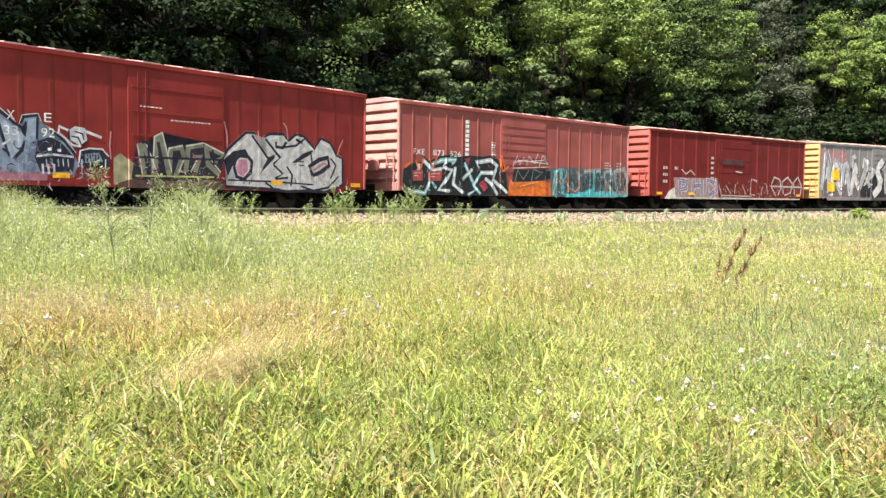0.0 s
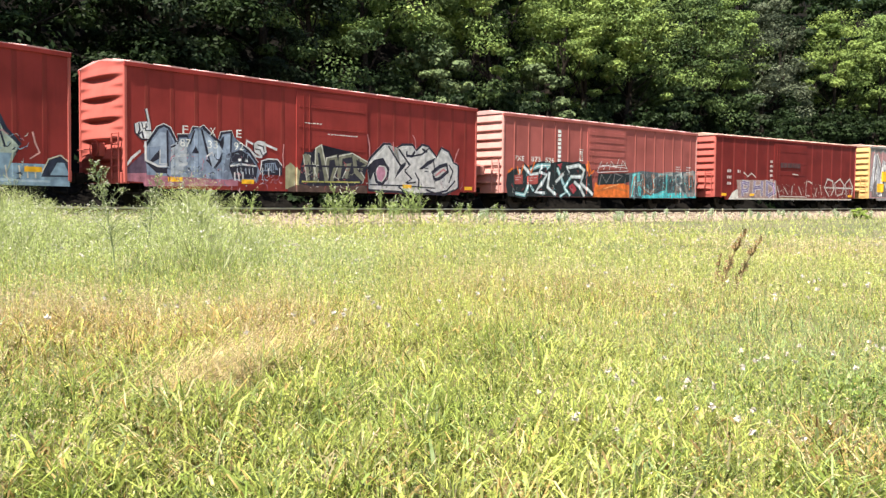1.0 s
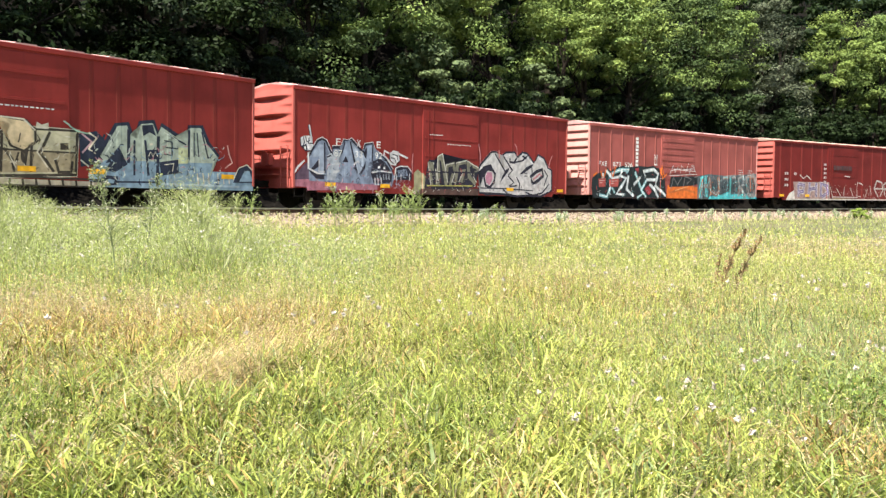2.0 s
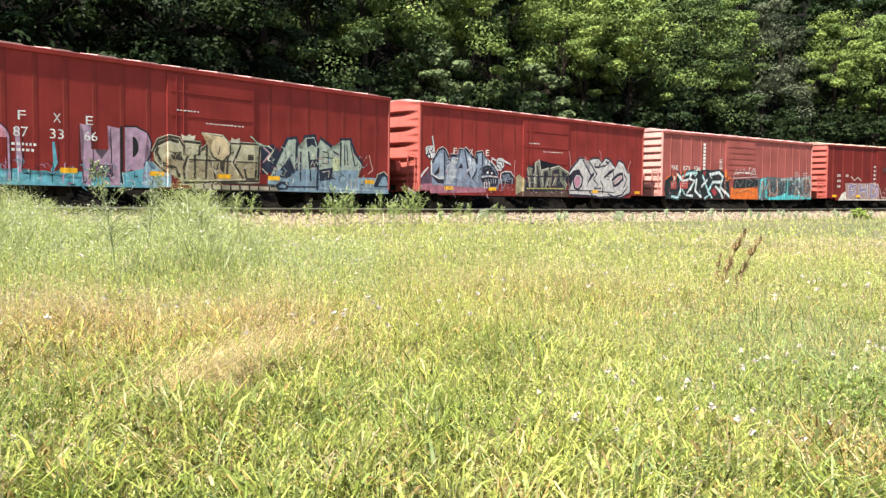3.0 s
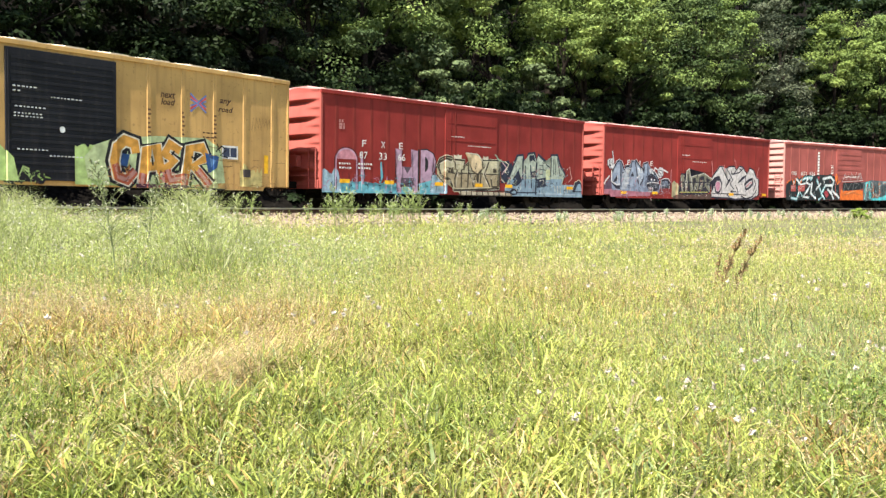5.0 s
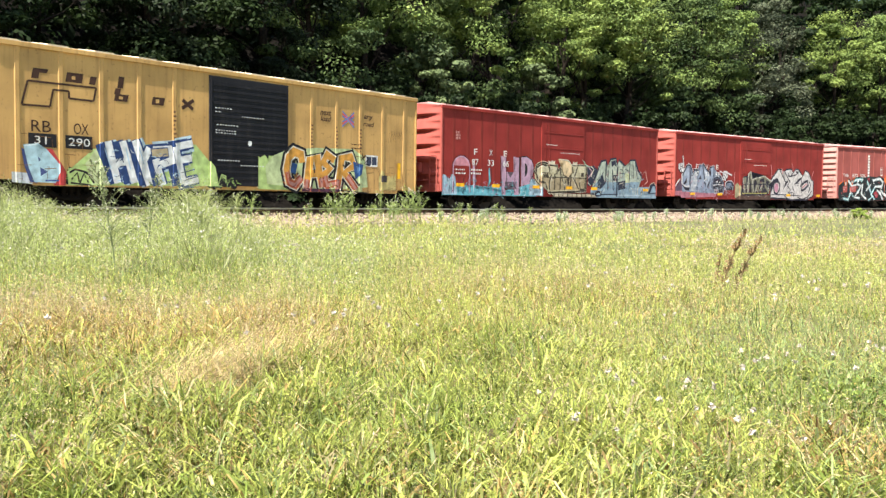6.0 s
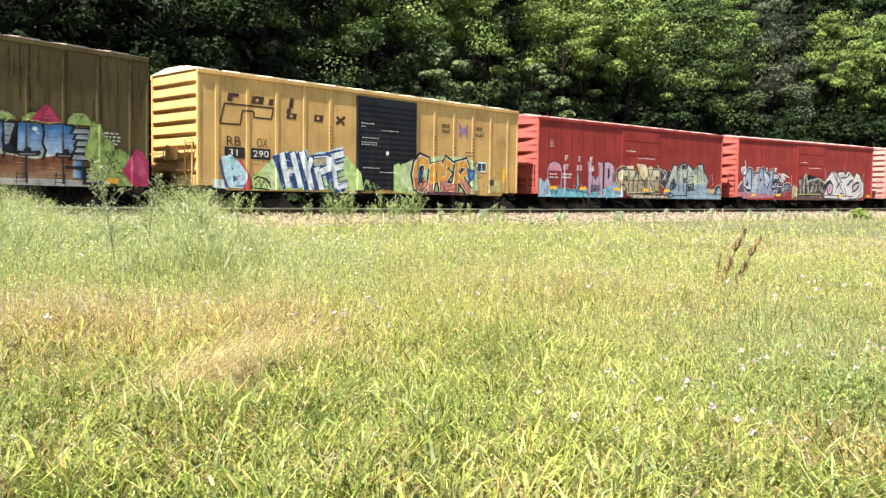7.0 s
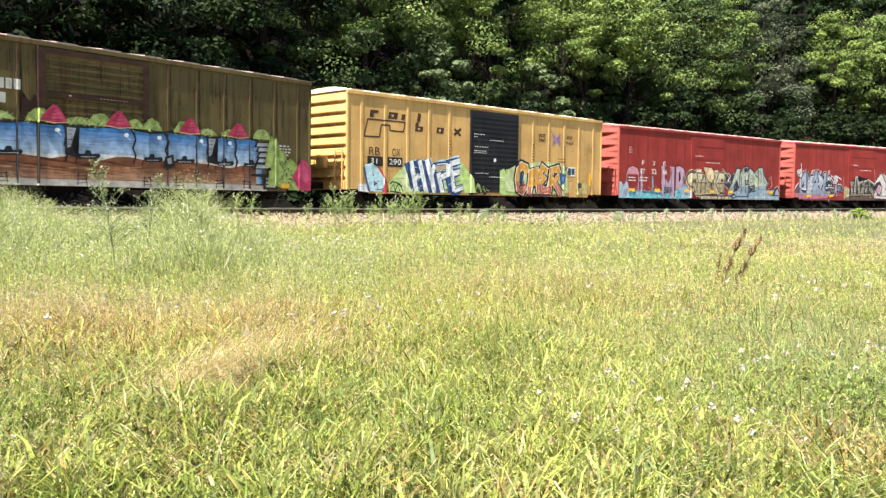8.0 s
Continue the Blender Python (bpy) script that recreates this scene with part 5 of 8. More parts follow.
def car_pink():
    car, side = enrol(boxcar("faded pinkish-red boxcar with teal and orange graffiti", 15.5, 4.174, RED_C, ROOF_R, even(-7.0, -2.4, 6) + even(2.0, 7.1, 7), 0.1, 0.025, (-1.92, 1.13), 0.03, "ribbed", "straight", PINK_END, seam=SHADED_PINK), 3.908)
    rng = np.random.default_rng(52)
    d = Decal()
    foil, tealish, night, ash = (0.42, 0.44, 0.44), (0.18, 0.36, 0.38), (0.015, 0.02, 0.022), (0.27, 0.25, 0.24)
    d.piece([
        (night, 0, "-7.46,1.53 -7.11,1.76 -6.09,1.86 -4.83,2.01 -3.84,2.23 -2.10,2.17 -1.62,1.72 -1.45,0.60 -7.39,0.57 -7.51,1.05"),
        (night, 0.4, "-5.96,1.78 -5.40,1.96 -4.57,2.02 -4.83,1.84"),
        (night, 0.4, "-5.15,1.92 -5.34,1.69 -4.82,1.57 -5.14,1.19 -5.57,0.78 -4.94,0.74"),
        (night, 0.4, "-6.46,1.96 -5.90,1.53 -5.40,1.62"),
        (night, 0.4, "-6.92,0.71 -6.32,0.63 -6.02,1.17 -5.70,0.82"),
        (night, 0.4, "-6.64,1.78 -6.75,1.15"),
        (night, 0.4, "-4.63,1.71 -4.75,1.02 -4.15,0.66"),
        (night, 0.4, "-4.10,1.92 -3.41,0.81 -3.88,0.59"),
        (night, 0.4, "-3.63,1.66 -4.22,1.22"),
        (night, 0.4, "-3.22,1.72 -3.43,1.94 -2.53,2.08 -2.10,1.85 -2.31,1.55 -3.15,1.53"),
        (night, 0.4, "-3.15,1.48 -3.55,1.00 -3.13,0.63"),
        (night, 0.4, "-2.86,1.30 -2.44,1.07 -2.07,0.62"),
        (night, 0.4, "-2.17,1.70 -2.37,1.26 -1.49,0.70"),
        (tealish, 0.192, "-5.96,1.78 -5.40,1.96 -4.57,2.02 -4.83,1.84"),
        (foil, 0.192, "-5.15,1.92 -5.34,1.69 -4.82,1.57 -5.14,1.19 -5.57,0.78 -4.94,0.74"),
        (foil, 0.192, "-6.46,1.96 -5.90,1.53 -5.40,1.62"),
        (tealish, 0.192, "-6.92,0.71 -6.32,0.63 -6.02,1.17 -5.70,0.82"),
        (foil, 0.192, "-6.64,1.78 -6.75,1.15"),
        (foil, 0.192, "-4.63,1.71 -4.75,1.02 -4.15,0.66"),
        (tealish, 0.192, "-4.10,1.92 -3.41,0.81 -3.88,0.59"),
        (foil, 0.192, "-3.63,1.66 -4.22,1.22"),
        (foil, 0.192, "-3.22,1.72 -3.43,1.94 -2.53,2.08 -2.10,1.85 -2.31,1.55 -3.15,1.53"),
        (tealish, 0.192, "-3.15,1.48 -3.55,1.00 -3.13,0.63"),
        (foil, 0.192, "-2.86,1.30 -2.44,1.07 -2.07,0.62"),
        (foil, 0.192, "-2.17,1.70 -2.37,1.26 -1.49,0.70"),
        ((0.66, 0.7, 0.69), 0.05, "-5.96,1.78 -5.40,1.96 -4.57,2.02 -4.83,1.84"),
        ((0.66, 0.7, 0.69), 0.05, "-5.15,1.92 -5.34,1.69 -4.82,1.57 -5.14,1.19 -5.57,0.78 -4.94,0.74"),
        ((0.66, 0.7, 0.69), 0.05, "-6.46,1.96 -5.90,1.53 -5.40,1.62"),
        ((0.66, 0.7, 0.69), 0.05, "-6.92,0.71 -6.32,0.63 -6.02,1.17 -5.70,0.82"),
        ((0.66, 0.7, 0.69), 0.05, "-6.64,1.78 -6.75,1.15"),
        ((0.66, 0.7, 0.69), 0.05, "-4.63,1.71 -4.75,1.02 -4.15,0.66"),
        ((0.66, 0.7, 0.69), 0.05, "-4.10,1.92 -3.41,0.81 -3.88,0.59"),
        ((0.66, 0.7, 0.69), 0.05, "-3.63,1.66 -4.22,1.22"),
        ((0.66, 0.7, 0.69), 0.05, "-3.22,1.72 -3.43,1.94 -2.53,2.08 -2.10,1.85 -2.31,1.55 -3.15,1.53"),
        ((0.66, 0.7, 0.69), 0.05, "-3.15,1.48 -3.55,1.00 -3.13,0.63"),
        ((0.66, 0.7, 0.69), 0.05, "-2.86,1.30 -2.44,1.07 -2.07,0.62"),
        ((0.66, 0.7, 0.69), 0.05, "-2.17,1.70 -2.37,1.26 -1.49,0.70"),
        ((0.3, 0.04, 0.05), 0, "-3.28,1.05 -2.93,1.25 -2.65,0.92 -2.92,0.73"),
        ((0.3, 0.04, 0.05), 0, "-4.11,2.06 -3.77,2.14 -3.84,1.88"),
        (ORANGE, 0.09, "-6.82,1.90 -6.69,1.55"),
        (ORANGE, 0.09, "-6.57,1.56 -6.40,2.01"),
        (ORANGE, 0.1, "-6.09,1.98 -5.90,1.62 -5.66,2.13"),
        (ORANGE, 0.12, "-7.40,1.62 -7.11,1.80"),
        (ORANGE, 0.12, "-1.96,2.15 -1.80,1.62 -1.44,1.87"),
        (ORANGE, 0.08, "-1.89,2.30 -1.66,1.72"),
        ((0.34, 0.07, 0.06), 0, "-7.02,1.50 -6.45,1.54 -6.44,1.12 -6.99,1.10"),
        ((0.34, 0.07, 0.06), 0, "-6.18,1.48 -5.40,1.55 -5.45,1.14 -6.14,1.10"),
        ((0.55, 0.45, 0.42), 0.03, "-6.93,1.41 -6.57,1.42"),
        ((0.55, 0.45, 0.42), 0.03, "-6.93,1.30 -6.69,1.31"),
        ((0.55, 0.45, 0.42), 0.03, "-6.08,1.39 -5.52,1.43"),
        ((0.55, 0.45, 0.42), 0.03, "-6.08,1.28 -5.77,1.29"),
    ])
    d.dashes(-7.4, -1.7, 0.65, 1.9, 90, [night, night, (0.35, 0.06, 0.06), (0.5, 0.53, 0.52), tealish], rng)
    d.done("graffiti", side, car, "silver and orange graffiti")
    d = Decal()
    d.piece([
        (ORANGE, 0, "-1.45,0.60 -1.35,1.29 -0.22,1.22 0.76,1.34 1.61,1.18 1.63,0.59"),
        ((0.45, 0.12, 0.03), 0.14, "-1.20,0.90 0.17,1.08 1.46,0.89"),
        ((0.66, 0.3, 0.12), 0.06, "-0.67,1.01 0.56,1.24"),
        (night, 0, "-1.20,1.19 -1.07,1.74 1.92,1.84 1.93,1.48 1.04,1.30 -0.22,1.22"),
        ((0.14, 0.13, 0.13), 0.08, "-1.05,1.10 -0.84,1.70 -0.45,1.31 -0.08,1.72"),
        ((0.14, 0.13, 0.13), 0.08, "0.09,1.22 0.23,1.78 0.87,1.65 0.40,1.38"),
        ((0.14, 0.13, 0.13), 0.08, "1.04,1.25 1.19,1.76 1.84,1.84"),
        ((0.56, 0.48, 0.46), 0.045, "-1.18,1.84 -0.86,2.34 -0.70,1.95 -0.40,2.31"),
        ((0.56, 0.48, 0.46), 0.045, "-1.15,2.03 -0.24,2.17"),
        ((0.56, 0.48, 0.46), 0.045, "-0.24,1.92 -0.10,2.37 0.30,2.04 0.53,2.50"),
        ((0.56, 0.48, 0.46), 0.045, "-0.01,2.13 1.01,2.22"),
        ((0.56, 0.48, 0.46), 0.045, "0.62,1.90 0.85,2.42 1.34,2.03 1.01,2.42"),
        ((0.56, 0.48, 0.46), 0.045, "-1.18,1.79 1.43,1.93"),
        ((0.56, 0.48, 0.46), 0.045, "-0.85,2.14 1.26,2.07"),
        ((0.08, 0.1, 0.11), 0, "1.51,1.83 2.59,1.97 4.35,1.92 7.78,2.12 7.78,0.66 1.55,0.57"),
        (TEAL, 0, "2.63,0.70 3.94,0.83 7.78,0.95 7.78,0.63 2.64,0.57"),
        ((TEAL, ash, (0.24, 0.12, 0.09), ash, TEAL, ash)[0], 0.26, "1.71,0.64 1.93,1.74 2.26,1.85 2.46,0.70"),
        ((0.3, 0.5, 0.5), 0.04, "1.71,0.64 1.93,1.74 2.26,1.85 2.46,0.70"),
        ((TEAL, ash, (0.24, 0.12, 0.09), ash, TEAL, ash)[1], 0.26, "1.94,1.27 2.53,1.33"),
        ((0.3, 0.5, 0.5), 0.04, "1.94,1.27 2.53,1.33"),
        ((TEAL, ash, (0.24, 0.12, 0.09), ash, TEAL, ash)[2], 0.26, "2.68,1.81 2.79,1.08 3.41,0.82 3.75,1.10 3.55,1.84"),
        ((0.3, 0.5, 0.5), 0.04, "2.68,1.81 2.79,1.08 3.41,0.82 3.75,1.10 3.55,1.84"),
        ((TEAL, ash, (0.24, 0.12, 0.09), ash, TEAL, ash)[3], 0.26, "4.08,1.80 5.36,1.90"),
        ((0.3, 0.5, 0.5), 0.04, "4.08,1.80 5.36,1.90"),
        ((TEAL, ash, (0.24, 0.12, 0.09), ash, TEAL, ash)[4], 0.26, "4.90,1.83 4.84,0.95 4.12,0.78"),
        ((0.3, 0.5, 0.5), 0.04, "4.90,1.83 4.84,0.95 4.12,0.78"),
        ((TEAL, ash, (0.24, 0.12, 0.09), ash, TEAL, ash)[5], 0.26, "5.78,0.75 5.74,1.80 6.21,1.93 6.42,1.43 5.85,1.36 6.54,0.76"),
        ((0.3, 0.5, 0.5), 0.04, "5.78,0.75 5.74,1.80 6.21,1.93 6.42,1.43 5.85,1.36 6.54,0.76"),
        (ash, 0.3, "6.83,0.82 6.60,1.88 7.38,2.02 7.70,1.46 7.43,0.82 6.83,0.82"),
        ((0.3, 0.12, 0.08), 0.13, "7.07,1.05 6.99,1.78 7.34,1.85 7.37,1.05"),
        ((0.3, 0.1, 0.05), 0.1, "1.63,0.64 2.01,1.69"),
    ])
    d.dashes(1.9, 7.6, 0.62, 1.9, 260, [night, night, TEAL, ash, (0.5, 0.2, 0.08), (0.35, 0.55, 0.55)], rng)
    for x in even(2.2, 7.5, 26):
        d.stroke([(x, rng.uniform(0.7, 1.1)), (x + rng.normal(0, 0.1), 1.3), (x + rng.normal(0, 0.1), rng.uniform(1.5, 1.95))], rng.uniform(0.03, 0.07), night, 0.5)
    d.done("graffiti", side, car, "teal graffiti", 0.008)
    d = Decal()
    for text, x in (("FXE", -6.98), ("873", -5.9), ("526", -4.95)):
        d.fitted(text, x, x + 0.62, 2.14, 2.36, WHITE)
    for i in range(8):
        d.rect(-4.08, -3.86, 2.2 + i * 0.19, 2.34 + i * 0.19, WHITE)
    d.bars(-2.5, -2.2, 2.85, 6, 0.05, 0.1, WHITE, rng, 0.09)
    d.bars(5.7, 6.2, 2.3, 3, 0.05, 0.13, (0.5, 0.42, 0.4), rng, 0.14)
    d.bars(6.7, 7.1, 2.3, 3, 0.05, 0.13, (0.5, 0.42, 0.4), rng, 0.14)
    tagged(d.done("stencil", side, car, "white reporting marks and data", 0.012), kind="stuff")


def car_red_second():
    car, side = enrol(boxcar("red oxide boxcar with grey and white graffiti", 15.65, 4.2, RED_A, ROOF_R, even(-7.1, -2.2, 7) + even(2.2, 7.1, 7), 0.17, 0.005, (-1.65, 1.6), 0.03, "plug", "dart", RED_END, seam=SHADED_RED), -13.453)
    rng = np.random.default_rng(53)
    d = Decal()
    for text, x in (("F", -5.97), ("X", -5.02), ("E", -4.06)):
        d.fitted(text, x, x + 0.2, 2.26, 2.5, WHITE)
    for text, x in (("87", -6.05), ("33", -5.1), ("92", -4.14)):
        d.fitted(text, x, x + 0.36, 1.86, 2.1, WHITE)
    tagged(d.done("stencil", side, car, "white reporting marks", 0.045), kind="stuff")
    d = Decal()
    steel, ink, pale, rose = (0.2, 0.235, 0.31), (0.025, 0.022, 0.035), (0.58, 0.55, 0.55), (0.36, 0.14, 0.18)
    d.piece([
        (rose, 0, "-7.78,0.98 -7.20,1.08 -6.08,1.04 -3.96,1.07 -3.97,0.71 -7.20,0.63 -7.23,0.75 -7.78,0.77"),
        ((0.1, 0.06, 0.09), 0, "-7.78,1.11 -7.23,1.61 -7.10,1.26 -6.57,1.05 -7.78,0.99"),
        (pale, 0.230, "-7.16,1.74 -6.72,2.34 -6.56,2.41 -6.43,2.36 -6.16,1.92 -6.07,2.15 -5.77,2.17 -5.72,2.00 -5.53,2.43 -5.33,2.39 -5.26,2.48 -4.96,2.23 -4.69,2.03 -4.55,2.32 -4.24,2.38 -4.18,2.15 -3.96,2.03 -3.58,1.81 -3.24,1.44"),
        (ink, 0.176, "-7.16,1.74 -6.72,2.34 -6.56,2.41 -6.43,2.36 -6.16,1.92 -6.07,2.15 -5.77,2.17 -5.72,2.00 -5.53,2.43 -5.33,2.39 -5.26,2.48 -4.96,2.23 -4.69,2.03 -4.55,2.32 -4.24,2.38 -4.18,2.15 -3.96,2.03 -3.58,1.81 -3.24,1.44"),
        (steel, 0, "-7.16,1.74 -6.72,2.34 -6.56,2.41 -6.43,2.36 -6.16,1.92 -6.07,2.15 -5.77,2.17 -5.72,2.00 -5.53,2.43 -5.33,2.39 -5.26,2.48 -4.96,2.23 -4.69,2.03 -4.55,2.32 -4.24,2.38 -4.18,2.15 -3.96,2.03 -3.58,1.81 -3.24,1.44 -3.10,1.18 -3.24,0.87 -7.12,0.97"),
        ((0.3, 0.34, 0.42), 0, "-7.10,1.77 -6.69,2.26 -6.50,2.24 -6.46,1.28 -6.68,1.24 -6.69,1.83"),
        ((0.12, 0.14, 0.19), 0, "-6.45,2.31 -6.27,2.01 -6.34,1.66 -6.28,1.13 -6.46,1.15"),
        (ink, 0, "-7.07,1.34 -6.69,1.75 -6.69,1.48 -6.95,1.33"),
        (ink, 0.080, "-6.45,2.33 -6.44,1.18"),
        (ink, 0, "-7.17,1.34 -6.95,1.32 -6.73,1.20 -6.46,1.20 -6.46,1.03 -6.81,1.04"),
        (pale, 0.081, "-7.16,1.95 -7.15,1.40 -6.74,1.23"),
        (pale, 0.068, "-6.74,1.23 -6.46,1.25"),
        (pale, 0.041, "-6.69,1.73 -6.70,1.31 -6.45,1.31"),
        ((0.36, 0.38, 0.42), 0, "-6.34,1.88 -6.07,2.02 -5.77,2.01 -5.81,1.40 -5.98,1.01 -6.34,1.00"),
        (ink, 0.056, "-6.12,1.92 -6.07,2.15 -5.77,2.17 -5.74,1.95"),
        (ink, 0.064, "-6.16,1.89 -6.35,1.82"),
        ((0.45, 0.45, 0.46), 0.1, "-6.11,1.58 -5.43,1.65 -5.61,1.38 -6.08,1.29"),
        ((0.24, 0.28, 0.36), 0, "-5.69,1.89 -5.52,2.35 -5.29,2.36 -5.09,1.34 -5.61,1.09 -5.78,1.31"),
        (ink, 0, "-5.64,1.67 -5.50,1.90 -5.37,1.68"),
        (ink, 0.080, "-5.29,2.43 -5.09,1.73 -4.95,1.31"),
        (ink, 0.064, "-5.69,1.95 -5.53,2.38"),
        ((0.34, 0.38, 0.46), 0, "-5.22,2.37 -4.73,1.98 -4.37,1.90 -4.66,1.39 -4.91,1.25 -5.05,1.73"),
        (ink, 0.080, "-5.24,2.47 -4.41,1.92"),
        (ink, 0.096, "-4.41,1.90 -4.66,1.46 -4.84,1.25"),
        (pale, 0.068, "-5.12,1.60 -4.91,1.74 -4.88,1.64"),
        (ink, 0.080, "-5.12,1.50 -4.95,1.38"),
        (ink, 0, "-4.66,2.02 -4.51,2.27 -4.46,1.76 -4.62,1.92"),
        ((0.28, 0.33, 0.42), 0, "-4.46,2.29 -4.24,2.34 -4.26,1.78 -4.41,1.70 -4.52,1.16 -4.63,1.16"),
        (ink, 0.080, "-4.22,2.35 -4.24,1.78"),
        ((0.16, 0.18, 0.24), 0, "-4.41,1.67 -4.15,1.85 -4.22,1.28 -4.34,0.94 -4.52,0.93"),
        (ink, 0, "-4.22,1.78 -3.87,1.93 -3.51,1.78 -3.20,1.39 -3.28,0.97 -4.15,0.93 -4.30,1.31"),
        (steel, 0.05, "-4.19,1.78 -3.89,1.90 -3.55,1.75 -3.27,1.42"),
        (pale, 0.061, "-4.26,1.34 -3.81,1.41 -3.24,1.37"),
        ((0.75, 0.73, 0.72), 0.14, "-3.91,1.59 -3.89,1.51"),
        ((0.75, 0.73, 0.72), 0.12, "-3.64,1.57 -3.64,1.49"),
        (pale, 0.068, "-4.10,1.15 -4.08,0.88"),
        (pale, 0.068, "-3.95,1.15 -3.93,0.88"),
        (pale, 0.068, "-3.79,1.16 -3.78,0.89"),
        ((0.42, 0.45, 0.5), 0.035, "-4.00,1.28 -3.98,1.08"),
        ((0.42, 0.45, 0.5), 0.035, "-3.85,1.29 -3.83,1.09"),
        ((0.42, 0.45, 0.5), 0.035, "-3.68,1.30 -3.66,1.09"),
        ((0.42, 0.45, 0.5), 0.035, "-3.55,1.30 -3.53,1.10"),
        ((0.42, 0.45, 0.5), 0.035, "-3.41,1.31 -3.39,1.10"),
        (ink, 0, "-3.10,1.10 -3.04,1.53 -2.80,1.61 -2.44,1.61 -2.23,1.39 -2.23,1.11"),
        (pale, 0.047, "-3.12,1.11 -3.06,1.55 -2.80,1.63 -2.42,1.63 -2.23,1.43"),
        (steel, 0, "-2.94,1.47 -2.52,1.52 -2.40,1.28 -2.92,1.22"),
        (ink, 0.048, "-2.86,1.47 -2.86,1.26"),
        (ink, 0.048, "-2.78,1.47 -2.78,1.26"),
        (ink, 0.048, "-2.70,1.48 -2.70,1.27"),
        (ink, 0.048, "-2.62,1.48 -2.62,1.27"),
        (ink, 0.048, "-2.54,1.49 -2.54,1.27"),
        (pale, 0.041, "-3.02,1.32 -3.02,1.05"),
        (pale, 0.041, "-2.78,1.33 -2.78,1.06"),
        (pale, 0.041, "-2.33,1.35 -2.33,1.07"),
        (pale, 0, "-7.49,2.44 -7.37,2.50 -7.01,2.54 -6.96,2.18 -7.07,2.03 -7.28,2.03 -7.48,2.20"),
        (pale, 0.095, "-7.05,2.51 -7.14,2.90"),
        (ink, 0.048, "-7.37,2.48 -7.33,2.27 -7.40,2.15"),
        (ink, 0.048, "-7.28,2.49 -7.23,2.31 -7.09,2.38"),
        (ink, 0.080, "-7.39,2.12 -7.27,2.22 -7.22,2.04"),
        (ink, 0.048, "-7.14,2.47 -7.16,2.26 -6.97,2.27"),
        (ink, 0.040, "-7.51,2.44 -7.48,2.17 -7.28,2.00 -7.05,2.00"),
        (ink, 0.040, "-7.18,2.89 -7.09,2.52"),
        (pale, 0, "-3.37,2.10 -3.20,2.21 -2.92,2.18 -2.86,1.85 -3.08,1.69 -3.33,1.83"),
        (pale, 0.095, "-2.96,2.11 -2.44,1.95"),
        (ink, 0.048, "-3.23,2.07 -3.00,2.02 -2.96,1.85"),
        (ink, 0.048, "-3.31,1.93 -3.12,1.91 -3.04,1.74"),
        (ink, 0.048, "-3.37,2.10 -3.39,1.82 -3.10,1.65 -2.84,1.82"),
        (pale, 0.081, "-3.66,1.98 -3.64,2.18 -3.39,2.08"),
        (pale, 0.068, "-3.62,1.98 -3.27,1.69 -3.04,1.67"),
        (pale, 0.081, "-7.78,1.19 -7.59,1.44 -7.32,1.67"),
        ((0.5, 0.2, 0.2), 0.05, "-2.17,1.36 -2.21,1.75 -2.17,2.14"),
    ])
    d.dashes(-6.4, -2.6, 0.7, 1.8, 120, [ink, (0.3, 0.35, 0.42), (0.12, 0.14, 0.2), (0.42, 0.2, 0.24)], rng)
    d.dashes(-7.4, -2.3, 0.62, 0.95, 40, [(0.5, 0.34, 0.36), (0.25, 0.1, 0.14)], rng)
    d.done("graffiti", side, car, "grey-blue graffiti over pink", 0.006)
    d = Decal()
    moss, bone = (0.19, 0.18, 0.13), (0.5, 0.47, 0.4)
